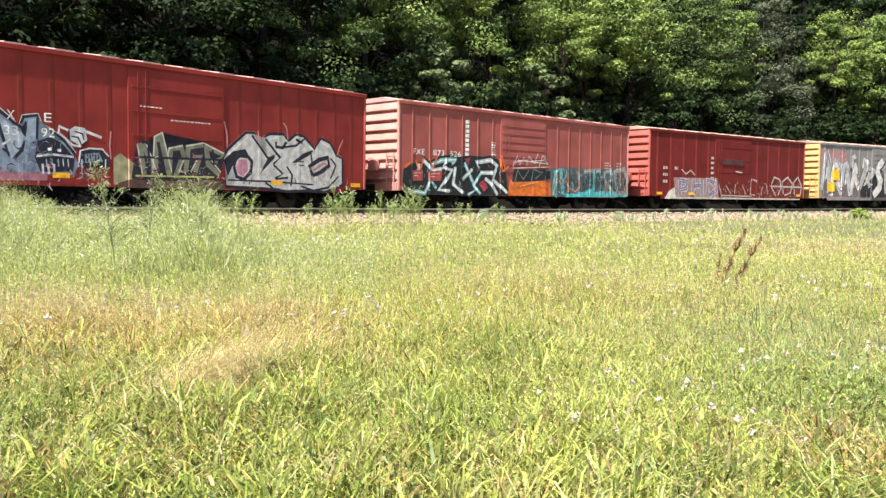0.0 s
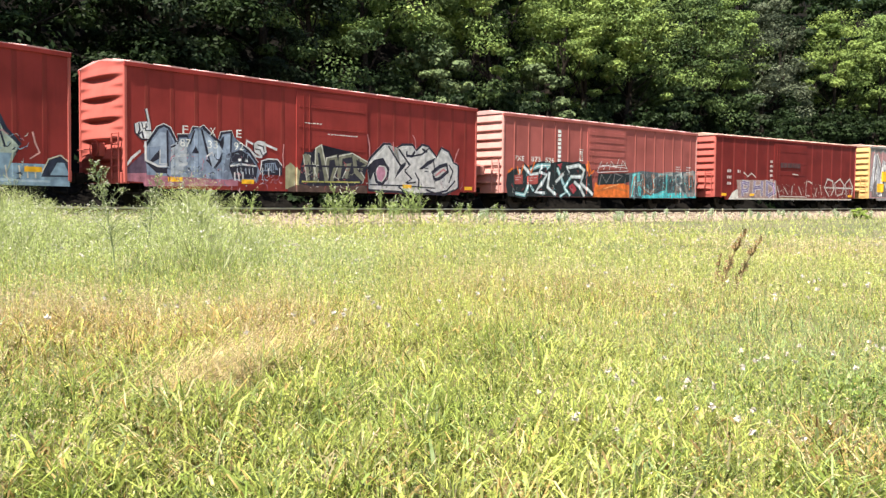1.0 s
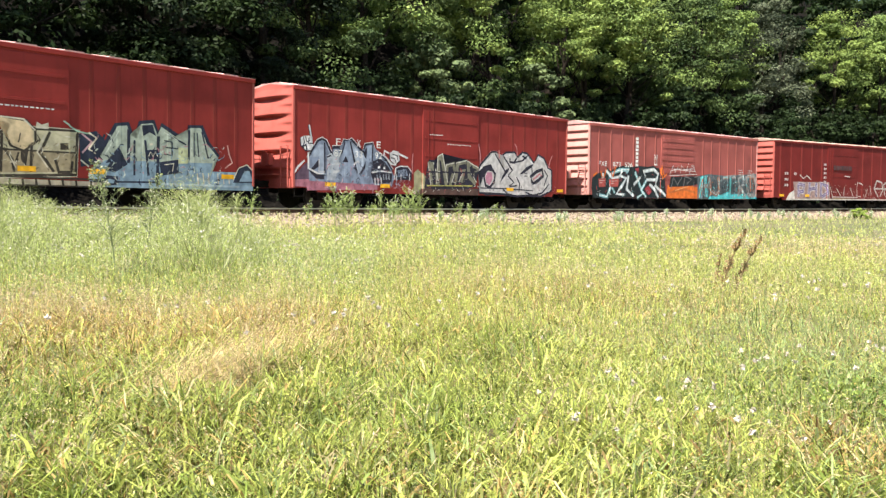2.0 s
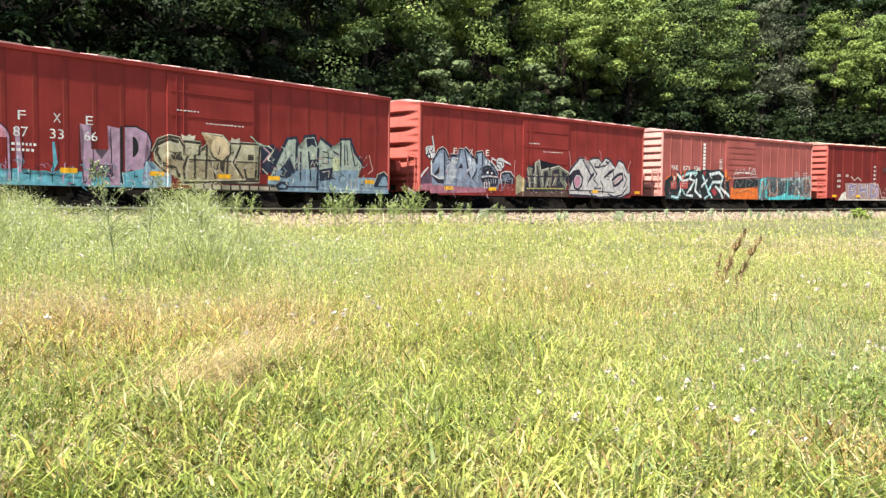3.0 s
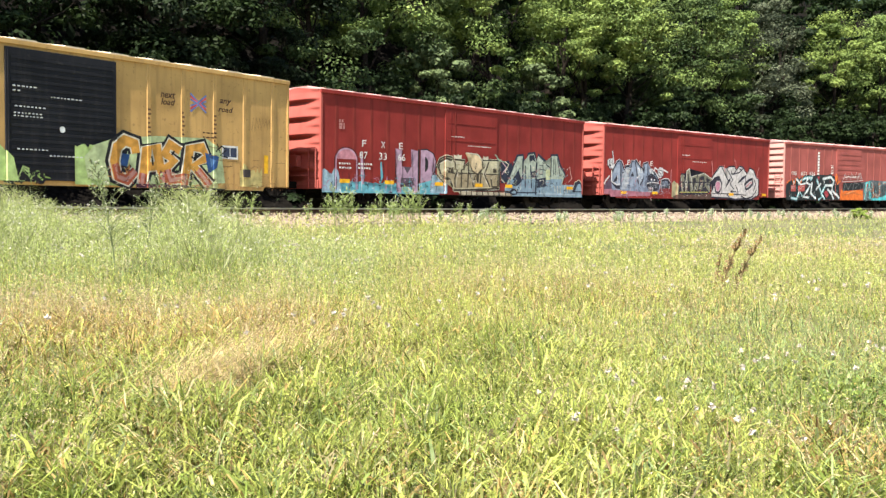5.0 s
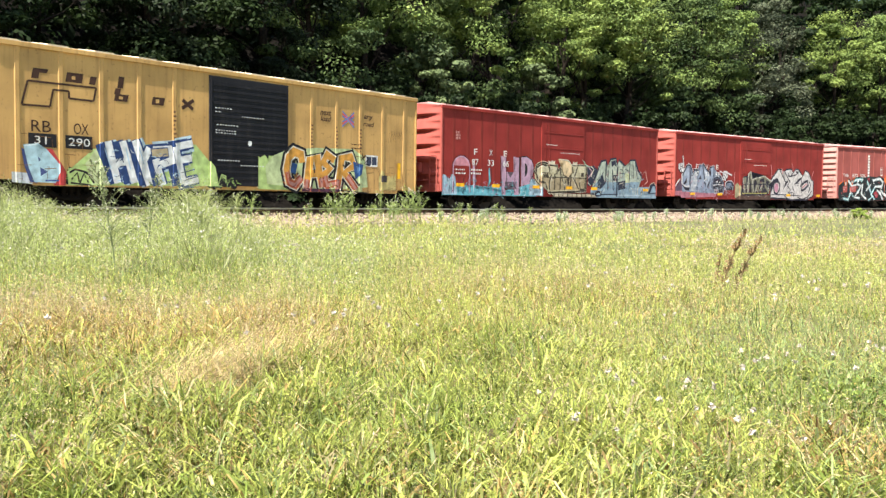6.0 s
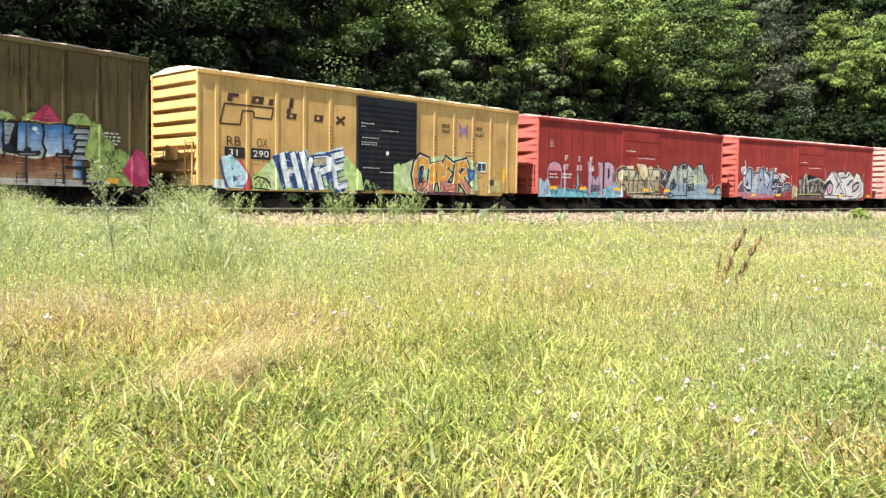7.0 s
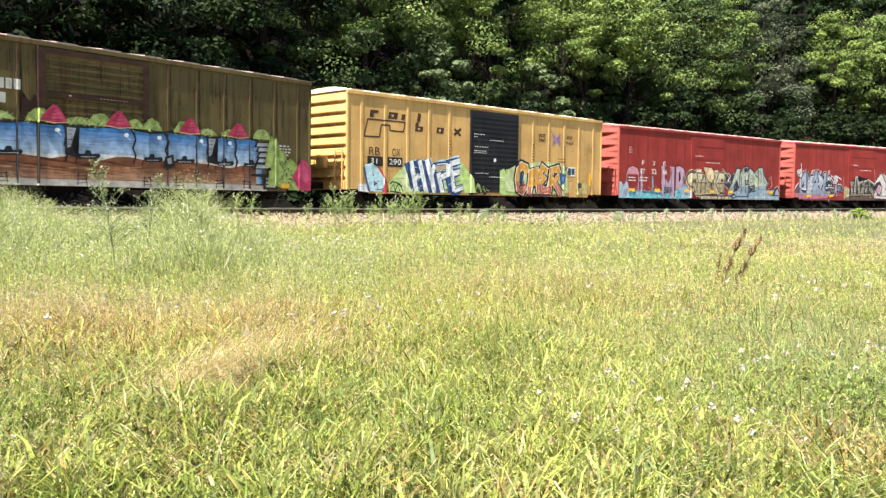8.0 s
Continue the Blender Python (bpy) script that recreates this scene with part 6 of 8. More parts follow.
    d.piece([
        ((0.3, 0.27, 0.16), 0, "-2.09,1.40 -1.88,1.55 -1.51,1.28 -1.47,0.63 -2.09,0.65"),
        ((0.09, 0.05, 0.04), 0, "-1.98,0.69 -1.45,0.85 1.61,0.85 1.61,0.57 -1.98,0.57"),
        (ink, 0, "-1.58,0.84 -1.47,1.52 -1.34,1.94 -1.01,1.94 -0.90,1.72 -0.79,2.15 -0.61,2.22 -0.45,1.84 0.24,1.91 0.71,2.05 1.20,1.83 1.63,1.71 1.51,1.36 1.38,0.92 0.96,0.83 -1.12,0.78"),
        (moss, 0.2, "-1.32,1.87 -1.17,0.96"),
        (moss, 0.2, "-1.21,1.84 -0.99,1.45 -0.86,0.94"),
        (moss, 0.2, "-0.83,0.94 -0.77,2.08 -0.55,2.17"),
        (moss, 0.2, "-0.64,2.12 -0.36,0.99"),
        (moss, 0.2, "-0.36,0.95 -0.32,1.73 0.05,1.83 0.15,1.49"),
        (moss, 0.2, "-0.13,0.96 0.05,1.45"),
        (moss, 0.2, "0.20,1.08 0.29,1.84 0.81,1.94"),
        (moss, 0.2, "0.29,1.50 0.72,1.59 0.53,1.09"),
        (moss, 0.2, "0.91,1.95 1.01,1.34 1.41,1.04"),
        (moss, 0.2, "0.96,1.87 1.60,1.67 1.16,1.42"),
        (bone, 0.054, "-1.39,1.83 -1.23,0.96"),
        (bone, 0.054, "-1.10,1.84 -0.92,1.41 -0.77,1.05"),
        (bone, 0.054, "-0.90,1.01 -0.84,2.08 -0.59,2.22 -0.50,1.87"),
        (bone, 0.054, "-0.55,2.09 -0.27,1.06"),
        (bone, 0.054, "-0.41,1.47 -0.36,1.77 0.10,1.87"),
        (bone, 0.054, "-0.04,1.07 0.15,1.49"),
        (bone, 0.054, "0.22,1.87 0.86,2.00"),
        (bone, 0.054, "0.62,1.51 0.38,1.09"),
        (bone, 0.054, "0.88,1.98 1.58,1.71"),
        (bone, 0.054, "1.06,1.53 1.46,1.12"),
        (ink, 0.096, "-1.04,1.77 -0.99,1.04"),
        (ink, 0.096, "-0.73,1.94 -0.63,1.28"),
        (ink, 0.096, "-0.18,1.59 -0.22,1.07"),
        (ink, 0.096, "0.43,1.73 0.36,1.31"),
        (ink, 0.096, "1.15,1.81 1.21,1.34"),
        ((0.4, 0.36, 0.1), 0.06, "-1.45,0.92 1.21,0.96"),
        (ink, 0.080, "-1.51,1.46 1.51,1.51"),
    ])
    d.dashes(-1.8, 1.8, 0.7, 1.5, 60, [ink, moss, bone, (0.32, 0.08, 0.08)], rng)
    d.done("graffiti", side, car, "dull olive-grey graffiti", 0.009)
    d = Decal()
    chalk, rose = (0.5, 0.465, 0.45), (0.45, 0.17, 0.18)
    d.piece([
        (rose, 0.22, "1.61,1.59 1.83,1.86 2.47,2.39 2.74,2.41 3.34,1.67 3.20,2.31 3.97,2.44 4.20,2.23 4.54,2.47 5.35,2.03 5.65,2.41 6.34,1.86 6.62,1.77"),
        (ink, 0.192, "1.61,1.59 1.83,1.86 2.47,2.39 2.74,2.41 3.34,1.67 3.20,2.31 3.42,2.41 3.97,2.44 4.20,2.23 4.54,2.47 4.84,2.43 5.35,2.03 5.65,2.41 6.05,2.28 6.34,1.86 6.62,1.77 6.64,0.89 5.86,0.63 5.01,0.66 4.14,0.62 3.30,0.69 1.71,0.73 1.76,1.17"),
        (chalk, 0, "1.61,1.59 1.83,1.86 2.47,2.39 2.74,2.41 3.34,1.67 3.20,2.31 3.42,2.41 3.97,2.44 4.20,2.23 4.54,2.47 4.84,2.43 5.35,2.03 5.65,2.41 6.05,2.28 6.34,1.86 6.62,1.77 6.64,0.89 5.86,0.63 5.01,0.66 4.14,0.62 3.30,0.69 1.71,0.73 1.76,1.17"),
        (ink, 0, "1.61,1.52 1.96,1.81 2.43,1.91 2.64,1.60 2.22,1.62 1.96,1.37 1.76,1.01"),
        (ink, 0.128, "1.99,1.33 2.09,1.63 2.43,1.77 2.69,1.52 2.64,1.16 2.38,0.93 2.10,1.00 1.99,1.33"),
        ((0.45, 0.2, 0.27), 0, "2.07,1.34 2.17,1.56 2.48,1.57 2.56,1.29 2.36,1.01 2.15,1.10"),
        (ink, 0.088, "2.69,2.36 3.34,1.65 3.62,1.76"),
        (ink, 0, "3.34,1.65 3.67,1.72 3.02,1.13 3.18,1.42"),
        (ink, 0.096, "3.23,2.29 3.84,1.69 3.56,1.47"),
        (ink, 0.112, "3.67,2.22 3.67,2.05 3.95,2.03 4.12,2.24"),
        (ink, 0.080, "3.84,2.02 4.52,2.14 4.93,2.41"),
        (ink, 0.112, "4.52,2.35 4.81,2.24"),
        (ink, 0, "5.35,2.05 4.82,1.88 4.35,1.55 4.53,1.55 5.11,1.83"),
        (ink, 0.088, "3.56,1.45 3.96,1.16 3.63,1.00"),
        (ink, 0.080, "4.13,1.41 4.36,1.13 4.31,0.75"),
        (ink, 0.080, "3.68,0.98 4.19,1.04"),
        (ink, 0.048, "4.64,1.60 4.88,1.61"),
        (ink, 0.048, "4.65,1.47 4.88,1.48"),
        (ink, 0.160, "5.27,1.15 5.12,1.45 5.54,1.70 5.96,1.80 6.03,1.52 5.60,1.25 5.27,1.15"),
        (rose, 0.09, "5.30,1.33 5.78,1.60 5.91,1.52"),
        (ink, 0.080, "5.17,2.00 5.24,1.58"),
        (ink, 0.080, "6.09,1.79 6.34,1.54 6.10,1.05"),
        (ink, 0.056, "1.76,0.89 3.35,0.89 5.31,0.83"),
        (ink, 0.080, "1.87,0.70 2.12,0.62 2.76,0.64"),
        (ink, 0.080, "3.24,0.85 3.57,0.65 3.85,0.64"),
        (ink, 0.080, "4.77,0.76 5.31,0.62 5.98,0.74 6.48,1.15"),
        (ink, 0.048, "2.38,0.85 2.38,0.77"),
        (ink, 0.048, "2.59,0.85 2.60,0.77"),
        (ink, 0.048, "3.52,0.88 3.52,0.79"),
        (ink, 0.048, "3.74,0.88 3.74,0.80"),
        (ink, 0.048, "4.08,0.89 4.08,0.81"),
        ((0.66, 0.63, 0.6), 0.04, "1.76,1.68 2.53,2.31"),
        ((0.66, 0.63, 0.6), 0.04, "3.39,2.28 3.67,2.34"),
        ((0.66, 0.63, 0.6), 0.04, "4.87,2.28 5.29,2.01"),
        ((0.66, 0.63, 0.6), 0.04, "5.71,2.29 6.02,2.17"),
        ((0.5, 0.19, 0.19), 0.06, "1.73,1.91 1.73,2.30 1.62,2.73"),
        ((0.5, 0.19, 0.19), 0.06, "2.96,2.18 2.93,2.52"),
        ((0.5, 0.19, 0.19), 0.06, "4.17,2.33 4.11,2.70 3.97,2.87"),
        ((0.5, 0.19, 0.19), 0.06, "6.40,1.89 6.52,2.20 6.68,2.47"),
    ])
    d.dashes(2.0, 7.0, 0.65, 1.5, 40, [ink, (0.4, 0.37, 0.36), (0.62, 0.6, 0.57), (0.45, 0.25, 0.28)], rng)
    reflectors(d, (-6.2, -3.6, 3.7, 7.3), 0.86)
    d.done("graffiti", side, car, "white and pink graffiti", 0.012)
    stencils(car, side, rng, marks=False)


def car_red_first():
    car, side = enrol(boxcar("red oxide boxcar with blue, pink and cream graffiti", 15.66, 4.2, RED_A, ROOF_R, even(-7.1, -2.2, 7) + even(2.2, 7.1, 7), 0.17, 0.005, (-1.61, 1.55), 0.03, "plug", "dart", RED_END, seam=SHADED_RED), -30.811)
    rng = np.random.default_rng(54)
    d = Decal()
    d.cloud(-7.75, -1.9, 0.58, 1.05, AQUA, rng, 0.35)
    d.cloud(-7.75, -6.9, 0.6, 1.45, SKY, rng, 0.6, 8)
    arch = [(-6.65 + 0.48 * math.cos(a), 1.75 + 0.42 * math.sin(a)) for a in even(0.1, 3.04, 14)]
    d.poly(arch, PINK)
    d.stroke([(-7.14, 0.7)] + arch[::-1] + [(-6.15, 0.7)], 0.05, LILAC, 1)
    d.stroke([(-5.95, 2.05), (-5.9, 1.2), (-5.88, 0.9)], 0.16, LILAC, 0.6)
    d.stroke([(-5.0, 1.75), (-4.95, 1.2), (-5.05, 0.95)], 0.12, AQUA, 0.6)
    for x0, x1 in ((-4.15, -3.95), (-3.35, -3.1)):
        d.poly([(x0 - 0.05, 0.62), (x1, 0.62), (x1, 2.25), (x0 - 0.12, 2.3), (x0, 2.0)], LILAC)
    d.rect(-4.1, -3.2, 1.2, 1.62, LILAC)
    d.rect(-4.0, -3.3, 0.85, 1.2, (0.1, 0.07, 0.09))
    d.poly([(-3.85, 1.62), (-3.45, 1.62), (-3.65, 1.35)], (0.1, 0.07, 0.09))
    d.stroke([(-3.05, 0.62), (-3.05, 2.32)], 0.08, INK, 1)
    bowl = [(-2.95, 1.0), (-2.95, 2.32), (-2.6, 2.34), (-2.25, 2.2), (-2.1, 1.9), (-2.15, 1.5), (-2.35, 1.25), (-2.0, 0.62), (-2.45, 0.62), (-2.7, 1.1)]
    d.poly(bowl, LILAC)
    d.stroke(bowl[1:8], 0.05, INK, 1)
    d.poly([(-2.95, 0.62), (-2.0, 0.62), (-2.3, 1.15), (-2.95, 1.0)], AQUA)
    d.poly([(-2.72 + 0.2 * math.cos(a), 1.75 + 0.3 * math.sin(a)) for a in even(-1.5, 1.5, 10)], INK)
    d.cloud(-2.4, -1.5, 0.62, 1.5, SKY, rng, 0.5, 8)
    d.stroke([(-7.2, 0.7), (-7.2, 1.75)] + [(-6.65 + 0.54 * math.cos(a), 1.77 + 0.46 * math.sin(a)) for a in even(3.04, 0.1, 12)] + [(-6.1, 0.7)], 0.022, INK, 1)
    for x, z in ((-5.82, 2.05), (-4.88, 1.75), (-4.3, 2.25), (-3.92, 2.25), (-3.38, 2.25)):
        d.stroke([(x, z), (x + 0.03, 1.4), (x - 0.02, 0.95)], 0.03, INK, 0.6)
    for x in even(-7.4, -2.1, 19):
        z = rng.uniform(0.95, 1.35)
        d.stroke([(x, 0.66), (x + rng.normal(0, 0.05), z)], rng.uniform(0.03, 0.08), ((0.5, 0.6, 0.64), INK, (0.12, 0.3, 0.36), (0.4, 0.26, 0.36))[rng.integers(4)], 0.4)
    d.dashes(-7.6, -2.0, 0.64, 1.15, 110, [INK, (0.55, 0.64, 0.67), (0.1, 0.27, 0.33), (0.36, 0.2, 0.3)], rng)
    d.done("graffiti", side, car, "pink and aqua graffiti")
    d = Decal()
    # cream piece over the door
    dusk, bone = (0.05, 0.04, 0.03), (0.58, 0.52, 0.4)
    d.piece([
        (bone, 0.208, "-2.05,1.62 -1.86,1.97 -1.55,2.09 -1.24,2.05 -1.12,1.85 -1.04,1.97 -0.51,1.95 -0.47,1.74 -0.22,1.90 -0.09,2.01 0.73,2.02 1.77,2.05 1.73,0.92 -1.12,0.80 -1.24,1.08 -1.71,1.13 -2.01,1.39"),
        (dusk, 0.160, "-2.05,1.62 -1.86,1.97 -1.55,2.09 -1.24,2.05 -1.12,1.85 -1.04,1.97 -0.51,1.95 -0.47,1.74 -0.22,1.90 -0.09,2.01 0.73,2.02 1.77,2.05 1.73,0.92 -1.12,0.80 -1.24,1.08 -1.71,1.13 -2.01,1.39"),
        (CREAM, 0, "-2.05,1.62 -1.86,1.97 -1.55,2.09 -1.24,2.05 -1.12,1.85 -1.04,1.97 -0.51,1.95 -0.47,1.74 -0.22,1.90 -0.09,2.01 0.73,2.02 1.77,2.05 1.73,0.92 -1.12,0.80 -1.24,1.08 -1.71,1.13 -2.01,1.39"),
        ((0.36, 0.29, 0.18), 0, "-1.98,1.43 -1.16,1.46 1.73,1.48 1.73,0.96 -1.08,0.84 -1.24,1.11 -1.71,1.16"),
        (dusk, 0.112, "-1.24,1.98 -1.55,2.03 -1.86,1.89 -1.96,1.63 -1.79,1.33 -1.36,1.18 -1.20,0.91"),
        (dusk, 0, "-1.59,1.68 -1.16,1.67 -1.12,1.43 -1.44,1.45"),
        (dusk, 0.088, "-1.06,1.92 -1.06,1.61 -0.92,1.60 -1.08,1.22 -1.04,0.88"),
        (dusk, 0.088, "-0.53,1.91 -0.53,1.63 -0.69,1.61 -0.69,0.89"),
        (dusk, 0.096, "-0.26,1.89 -0.30,0.90"),
        (dusk, 0.080, "-0.22,1.51 -0.01,1.23 0.04,0.91"),
        (dusk, 0.064, "0.16,1.42 0.08,1.16"),
        (dusk, 0, "0.21,1.52 0.42,1.53 0.34,1.03 0.21,1.24"),
        (dusk, 0.096, "0.51,1.97 0.47,0.92"),
        (dusk, 0.096, "0.99,2.00 0.73,1.44 1.09,0.94"),
        (dusk, 0, "1.27,1.72 1.49,1.73 1.50,1.55 1.27,1.54"),
        (dusk, 0.096, "1.13,1.27 1.22,0.94 1.59,0.95 1.64,1.25"),
        (dusk, 0.080, "1.77,2.01 1.73,0.96"),
        (dusk, 0.056, "-1.04,1.47 1.73,1.48"),
        (bone, 0.046, "-1.90,1.80 -1.55,1.97 -1.24,1.87"),
        (bone, 0.046, "-1.00,1.85 -0.55,1.84"),
        (bone, 0.039, "-0.13,1.44 0.08,1.02"),
        (bone, 0.039, "0.86,1.92 0.64,1.44 0.95,1.01"),
        (bone, 0.039, "1.40,1.91 1.68,1.89"),
        (bone, 0.039, "-0.92,1.51 -1.00,0.95"),
        (dusk, 0.064, "-0.47,2.30 -0.13,2.29 0.38,2.25 0.60,2.01 0.60,1.69 0.29,1.46 -0.05,1.58 -0.18,1.90 -0.05,2.16"),
        ((0.6, 0.46, 0.28), 0, "-0.47,2.30 0.38,2.22 0.55,1.98 0.55,1.69 0.29,1.49 -0.01,1.59 -0.13,1.90 -0.05,2.12"),
        (bone, 0.046, "-0.43,2.31 0.29,2.28 0.60,2.01"),
        (dusk, 0.040, "0.21,1.92 0.16,1.67"),
        (bone, 0, "-1.12,2.04 -1.16,2.22 -1.00,2.16 -0.88,2.24 -0.80,2.18 -0.67,2.22 -0.71,2.06"),
        (bone, 0, "0.60,2.07 0.64,2.24 0.77,2.17 0.95,2.24 0.95,2.07"),
        ((0.42, 0.36, 0.26), 0, "-0.92,0.74 2.59,0.71 2.59,0.57 -0.72,0.57"),
        (dusk, 0.080, "-0.72,0.75 -0.70,0.57"),
        (dusk, 0.080, "-0.39,0.74 -0.36,0.57"),
        (dusk, 0.080, "-0.09,0.74 -0.07,0.57"),
        (dusk, 0.080, "0.25,0.73 0.27,0.57"),
        (dusk, 0.080, "0.60,0.74 0.62,0.57"),
        (dusk, 0.080, "0.95,0.73 0.98,0.57"),
        (dusk, 0.080, "1.32,0.74 1.34,0.57"),
        (dusk, 0.080, "1.73,0.73 1.75,0.57"),
        (dusk, 0.080, "2.16,0.74 2.18,0.57"),
        (dusk, 0.056, "-1.12,0.79 2.59,0.77"),
        (dusk, 0.048, "-0.88,0.57 2.59,0.57"),
    ])
    d.dashes(-2.0, 1.8, 0.9, 1.8, 130, [dusk, (0.12, 0.09, 0.06), (0.3, 0.24, 0.14), bone, (0.42, 0.34, 0.2)], rng)
    d.done("graffiti", side, car, "cream and tan graffiti", 0.006)
    d = Decal()
    # pale green and blue piece
    mint, slate, deep = (0.38, 0.42, 0.34), (0.22, 0.31, 0.38), (0.025, 0.03, 0.05)
    d.piece([
        (slate, 0, "2.11,0.97 3.08,1.11 6.92,1.15 7.78,1.14 7.78,0.57 2.11,0.57"),
        ((0.46, 0.22, 0.22), 0.24, "2.49,1.51 2.97,2.31 3.27,2.35 3.35,2.10 3.58,1.99 3.73,2.43 4.09,2.48 4.25,2.15 4.38,2.40 4.90,2.12 5.29,1.94 5.39,2.44 5.76,2.46 5.99,1.98 6.40,1.58"),
        (deep, 0.240, "2.49,1.51 2.97,2.31 3.27,2.35 3.35,2.10 3.58,1.99 3.73,2.43 4.09,2.48 4.25,2.15 4.38,2.40 4.90,2.12 5.29,1.94 5.39,2.44 5.76,2.46 5.99,1.98 6.40,1.58"),
        (deep, 0, "1.82,2.01 2.34,2.12 2.78,1.72 2.34,1.20 1.87,1.11"),
        (mint, 0, "2.15,0.97 2.49,1.51 2.97,2.31 3.27,2.35 3.35,2.10 3.58,1.99 3.73,2.43 4.09,2.48 4.25,2.15 4.38,2.40 4.90,2.12 5.29,1.94 5.39,2.44 5.76,2.46 5.99,1.98 6.40,1.58 6.20,1.36 6.04,0.83 2.23,0.74"),
        (slate, 0, "2.18,1.01 2.59,1.33 6.20,1.40 6.04,0.83 2.23,0.74"),
        ((0.45, 0.28, 0.3), 0.07, "1.91,2.02 2.20,1.81 1.91,1.49"),
        (bone, 0.065, "2.10,2.06 2.34,1.93 2.10,1.61 2.39,1.47"),
        (deep, 0.080, "2.01,1.38 2.29,1.58 2.49,1.32"),
        (bone, 0.052, "1.87,1.30 2.11,1.12"),
        (deep, 0.080, "2.58,2.05 2.44,1.70"),
        (deep, 0, "2.59,1.25 3.03,1.77 3.03,1.31"),
        (deep, 0.128, "3.32,2.25 3.31,1.28"),
        (deep, 0, "3.03,1.69 2.59,1.06 2.88,0.99 3.28,1.24"),
        (deep, 0.080, "3.50,1.95 3.49,0.93"),
        (deep, 0.096, "3.84,1.97 3.95,0.94"),
        (deep, 0, "3.73,2.39 4.09,2.44 4.20,2.11 3.99,2.21 3.78,2.08"),
        (deep, 0.128, "4.28,2.11 4.24,0.63"),
        (deep, 0, "3.89,1.69 4.31,1.71 4.29,1.43 3.95,1.42"),
        (bone, 0.039, "3.95,1.50 4.02,1.64 4.10,1.50 4.18,1.65 4.26,1.51"),
        (bone, 0.078, "3.99,1.86 4.10,1.86"),
        (deep, 0.048, "4.47,2.00 4.74,1.97 4.74,1.57 4.47,1.60"),
        (deep, 0.048, "4.52,1.80 4.96,1.78"),
        (deep, 0.064, "4.63,2.17 5.23,1.92"),
        (deep, 0, "4.31,1.35 4.96,1.46 4.97,1.05 4.37,0.95"),
        (bone, 0.039, "4.48,1.28 4.80,1.33 4.75,1.09"),
        (deep, 0.096, "5.34,2.37 5.32,1.47"),
        (deep, 0.048, "5.51,2.30 5.51,1.56"),
        (deep, 0.048, "5.62,2.31 5.68,1.57"),
        (deep, 0.064, "5.79,2.36 6.03,1.54"),
        ((0.55, 0.58, 0.5), 0.04, "2.58,1.48 3.02,2.19"),
        ((0.55, 0.58, 0.5), 0.03, "4.47,2.24 4.95,2.03"),
        ((0.5, 0.52, 0.3), 0, "4.96,1.82 5.29,1.80 5.29,1.35 4.96,1.34"),
        (deep, 0.064, "2.23,0.72 4.32,0.75"),
        ((0.35, 0.44, 0.5), 0.08, "4.37,0.71 7.23,0.69"),
        (deep, 0, "2.40,0.75 2.59,0.91 2.98,0.88 2.93,0.64 2.54,0.60"),
        (slate, 0, "2.54,0.71 2.69,0.81 2.88,0.78 2.84,0.68"),
        (bone, 0.046, "5.63,1.07 5.67,0.74"),
        (bone, 0.046, "5.83,1.08 5.87,0.74"),
        (bone, 0.046, "6.03,1.08 6.07,0.75"),
        (bone, 0.046, "6.38,1.09 6.42,0.76"),
        (bone, 0.046, "6.59,1.10 6.62,0.76"),
        (bone, 0.046, "6.80,1.10 6.83,0.77"),
        (deep, 0, "6.98,0.81 7.16,1.26 7.52,1.38 7.78,1.18 7.78,0.83"),
        (slate, 0, "7.22,0.86 7.43,1.21 7.62,1.21 7.78,0.87"),
        (bone, 0.039, "6.98,0.90 7.19,1.29 7.52,1.41 7.78,1.22"),
        ((0.55, 0.3, 0.26), 0.05, "6.67,1.27 6.94,1.45 6.82,1.70 6.75,1.99"),
        ((0.3, 0.42, 0.32), 0.05, "1.36,2.32 1.77,2.08 2.10,2.03"),
    ])
    d.dashes(2.2, 6.6, 0.7, 1.9, 170, [deep, slate, deep, (0.52, 0.56, 0.5), (0.4, 0.2, 0.22), mint], rng)
    reflectors(d, (-6.75, -4.6, -1.95, 0.35, 2.35, 6.75), 1.0)
    d.done("graffiti", side, car, "pale green and blue graffiti", 0.009)
    d = Decal()
    for text, x in (("F", -5.93), ("X", -5.0), ("E", -4.1)):
        d.fitted(text, x, x + 0.2, 2.28, 2.52, WHITE)
    for text, x in (("87", -6.05), ("33", -5.1), ("66", -4.15)):
        d.fitted(text, x, x + 0.38, 1.84, 2.1, WHITE)
    d.bars(-7.0, -6.75, 3.2, 3, 0.1, 0.12, (0.45, 0.2, 0.18), rng, 0.12)
    tagged(d.done("stencil", side, car, "white reporting marks", 0.012), kind="stuff")
    stencils(car, side, rng)


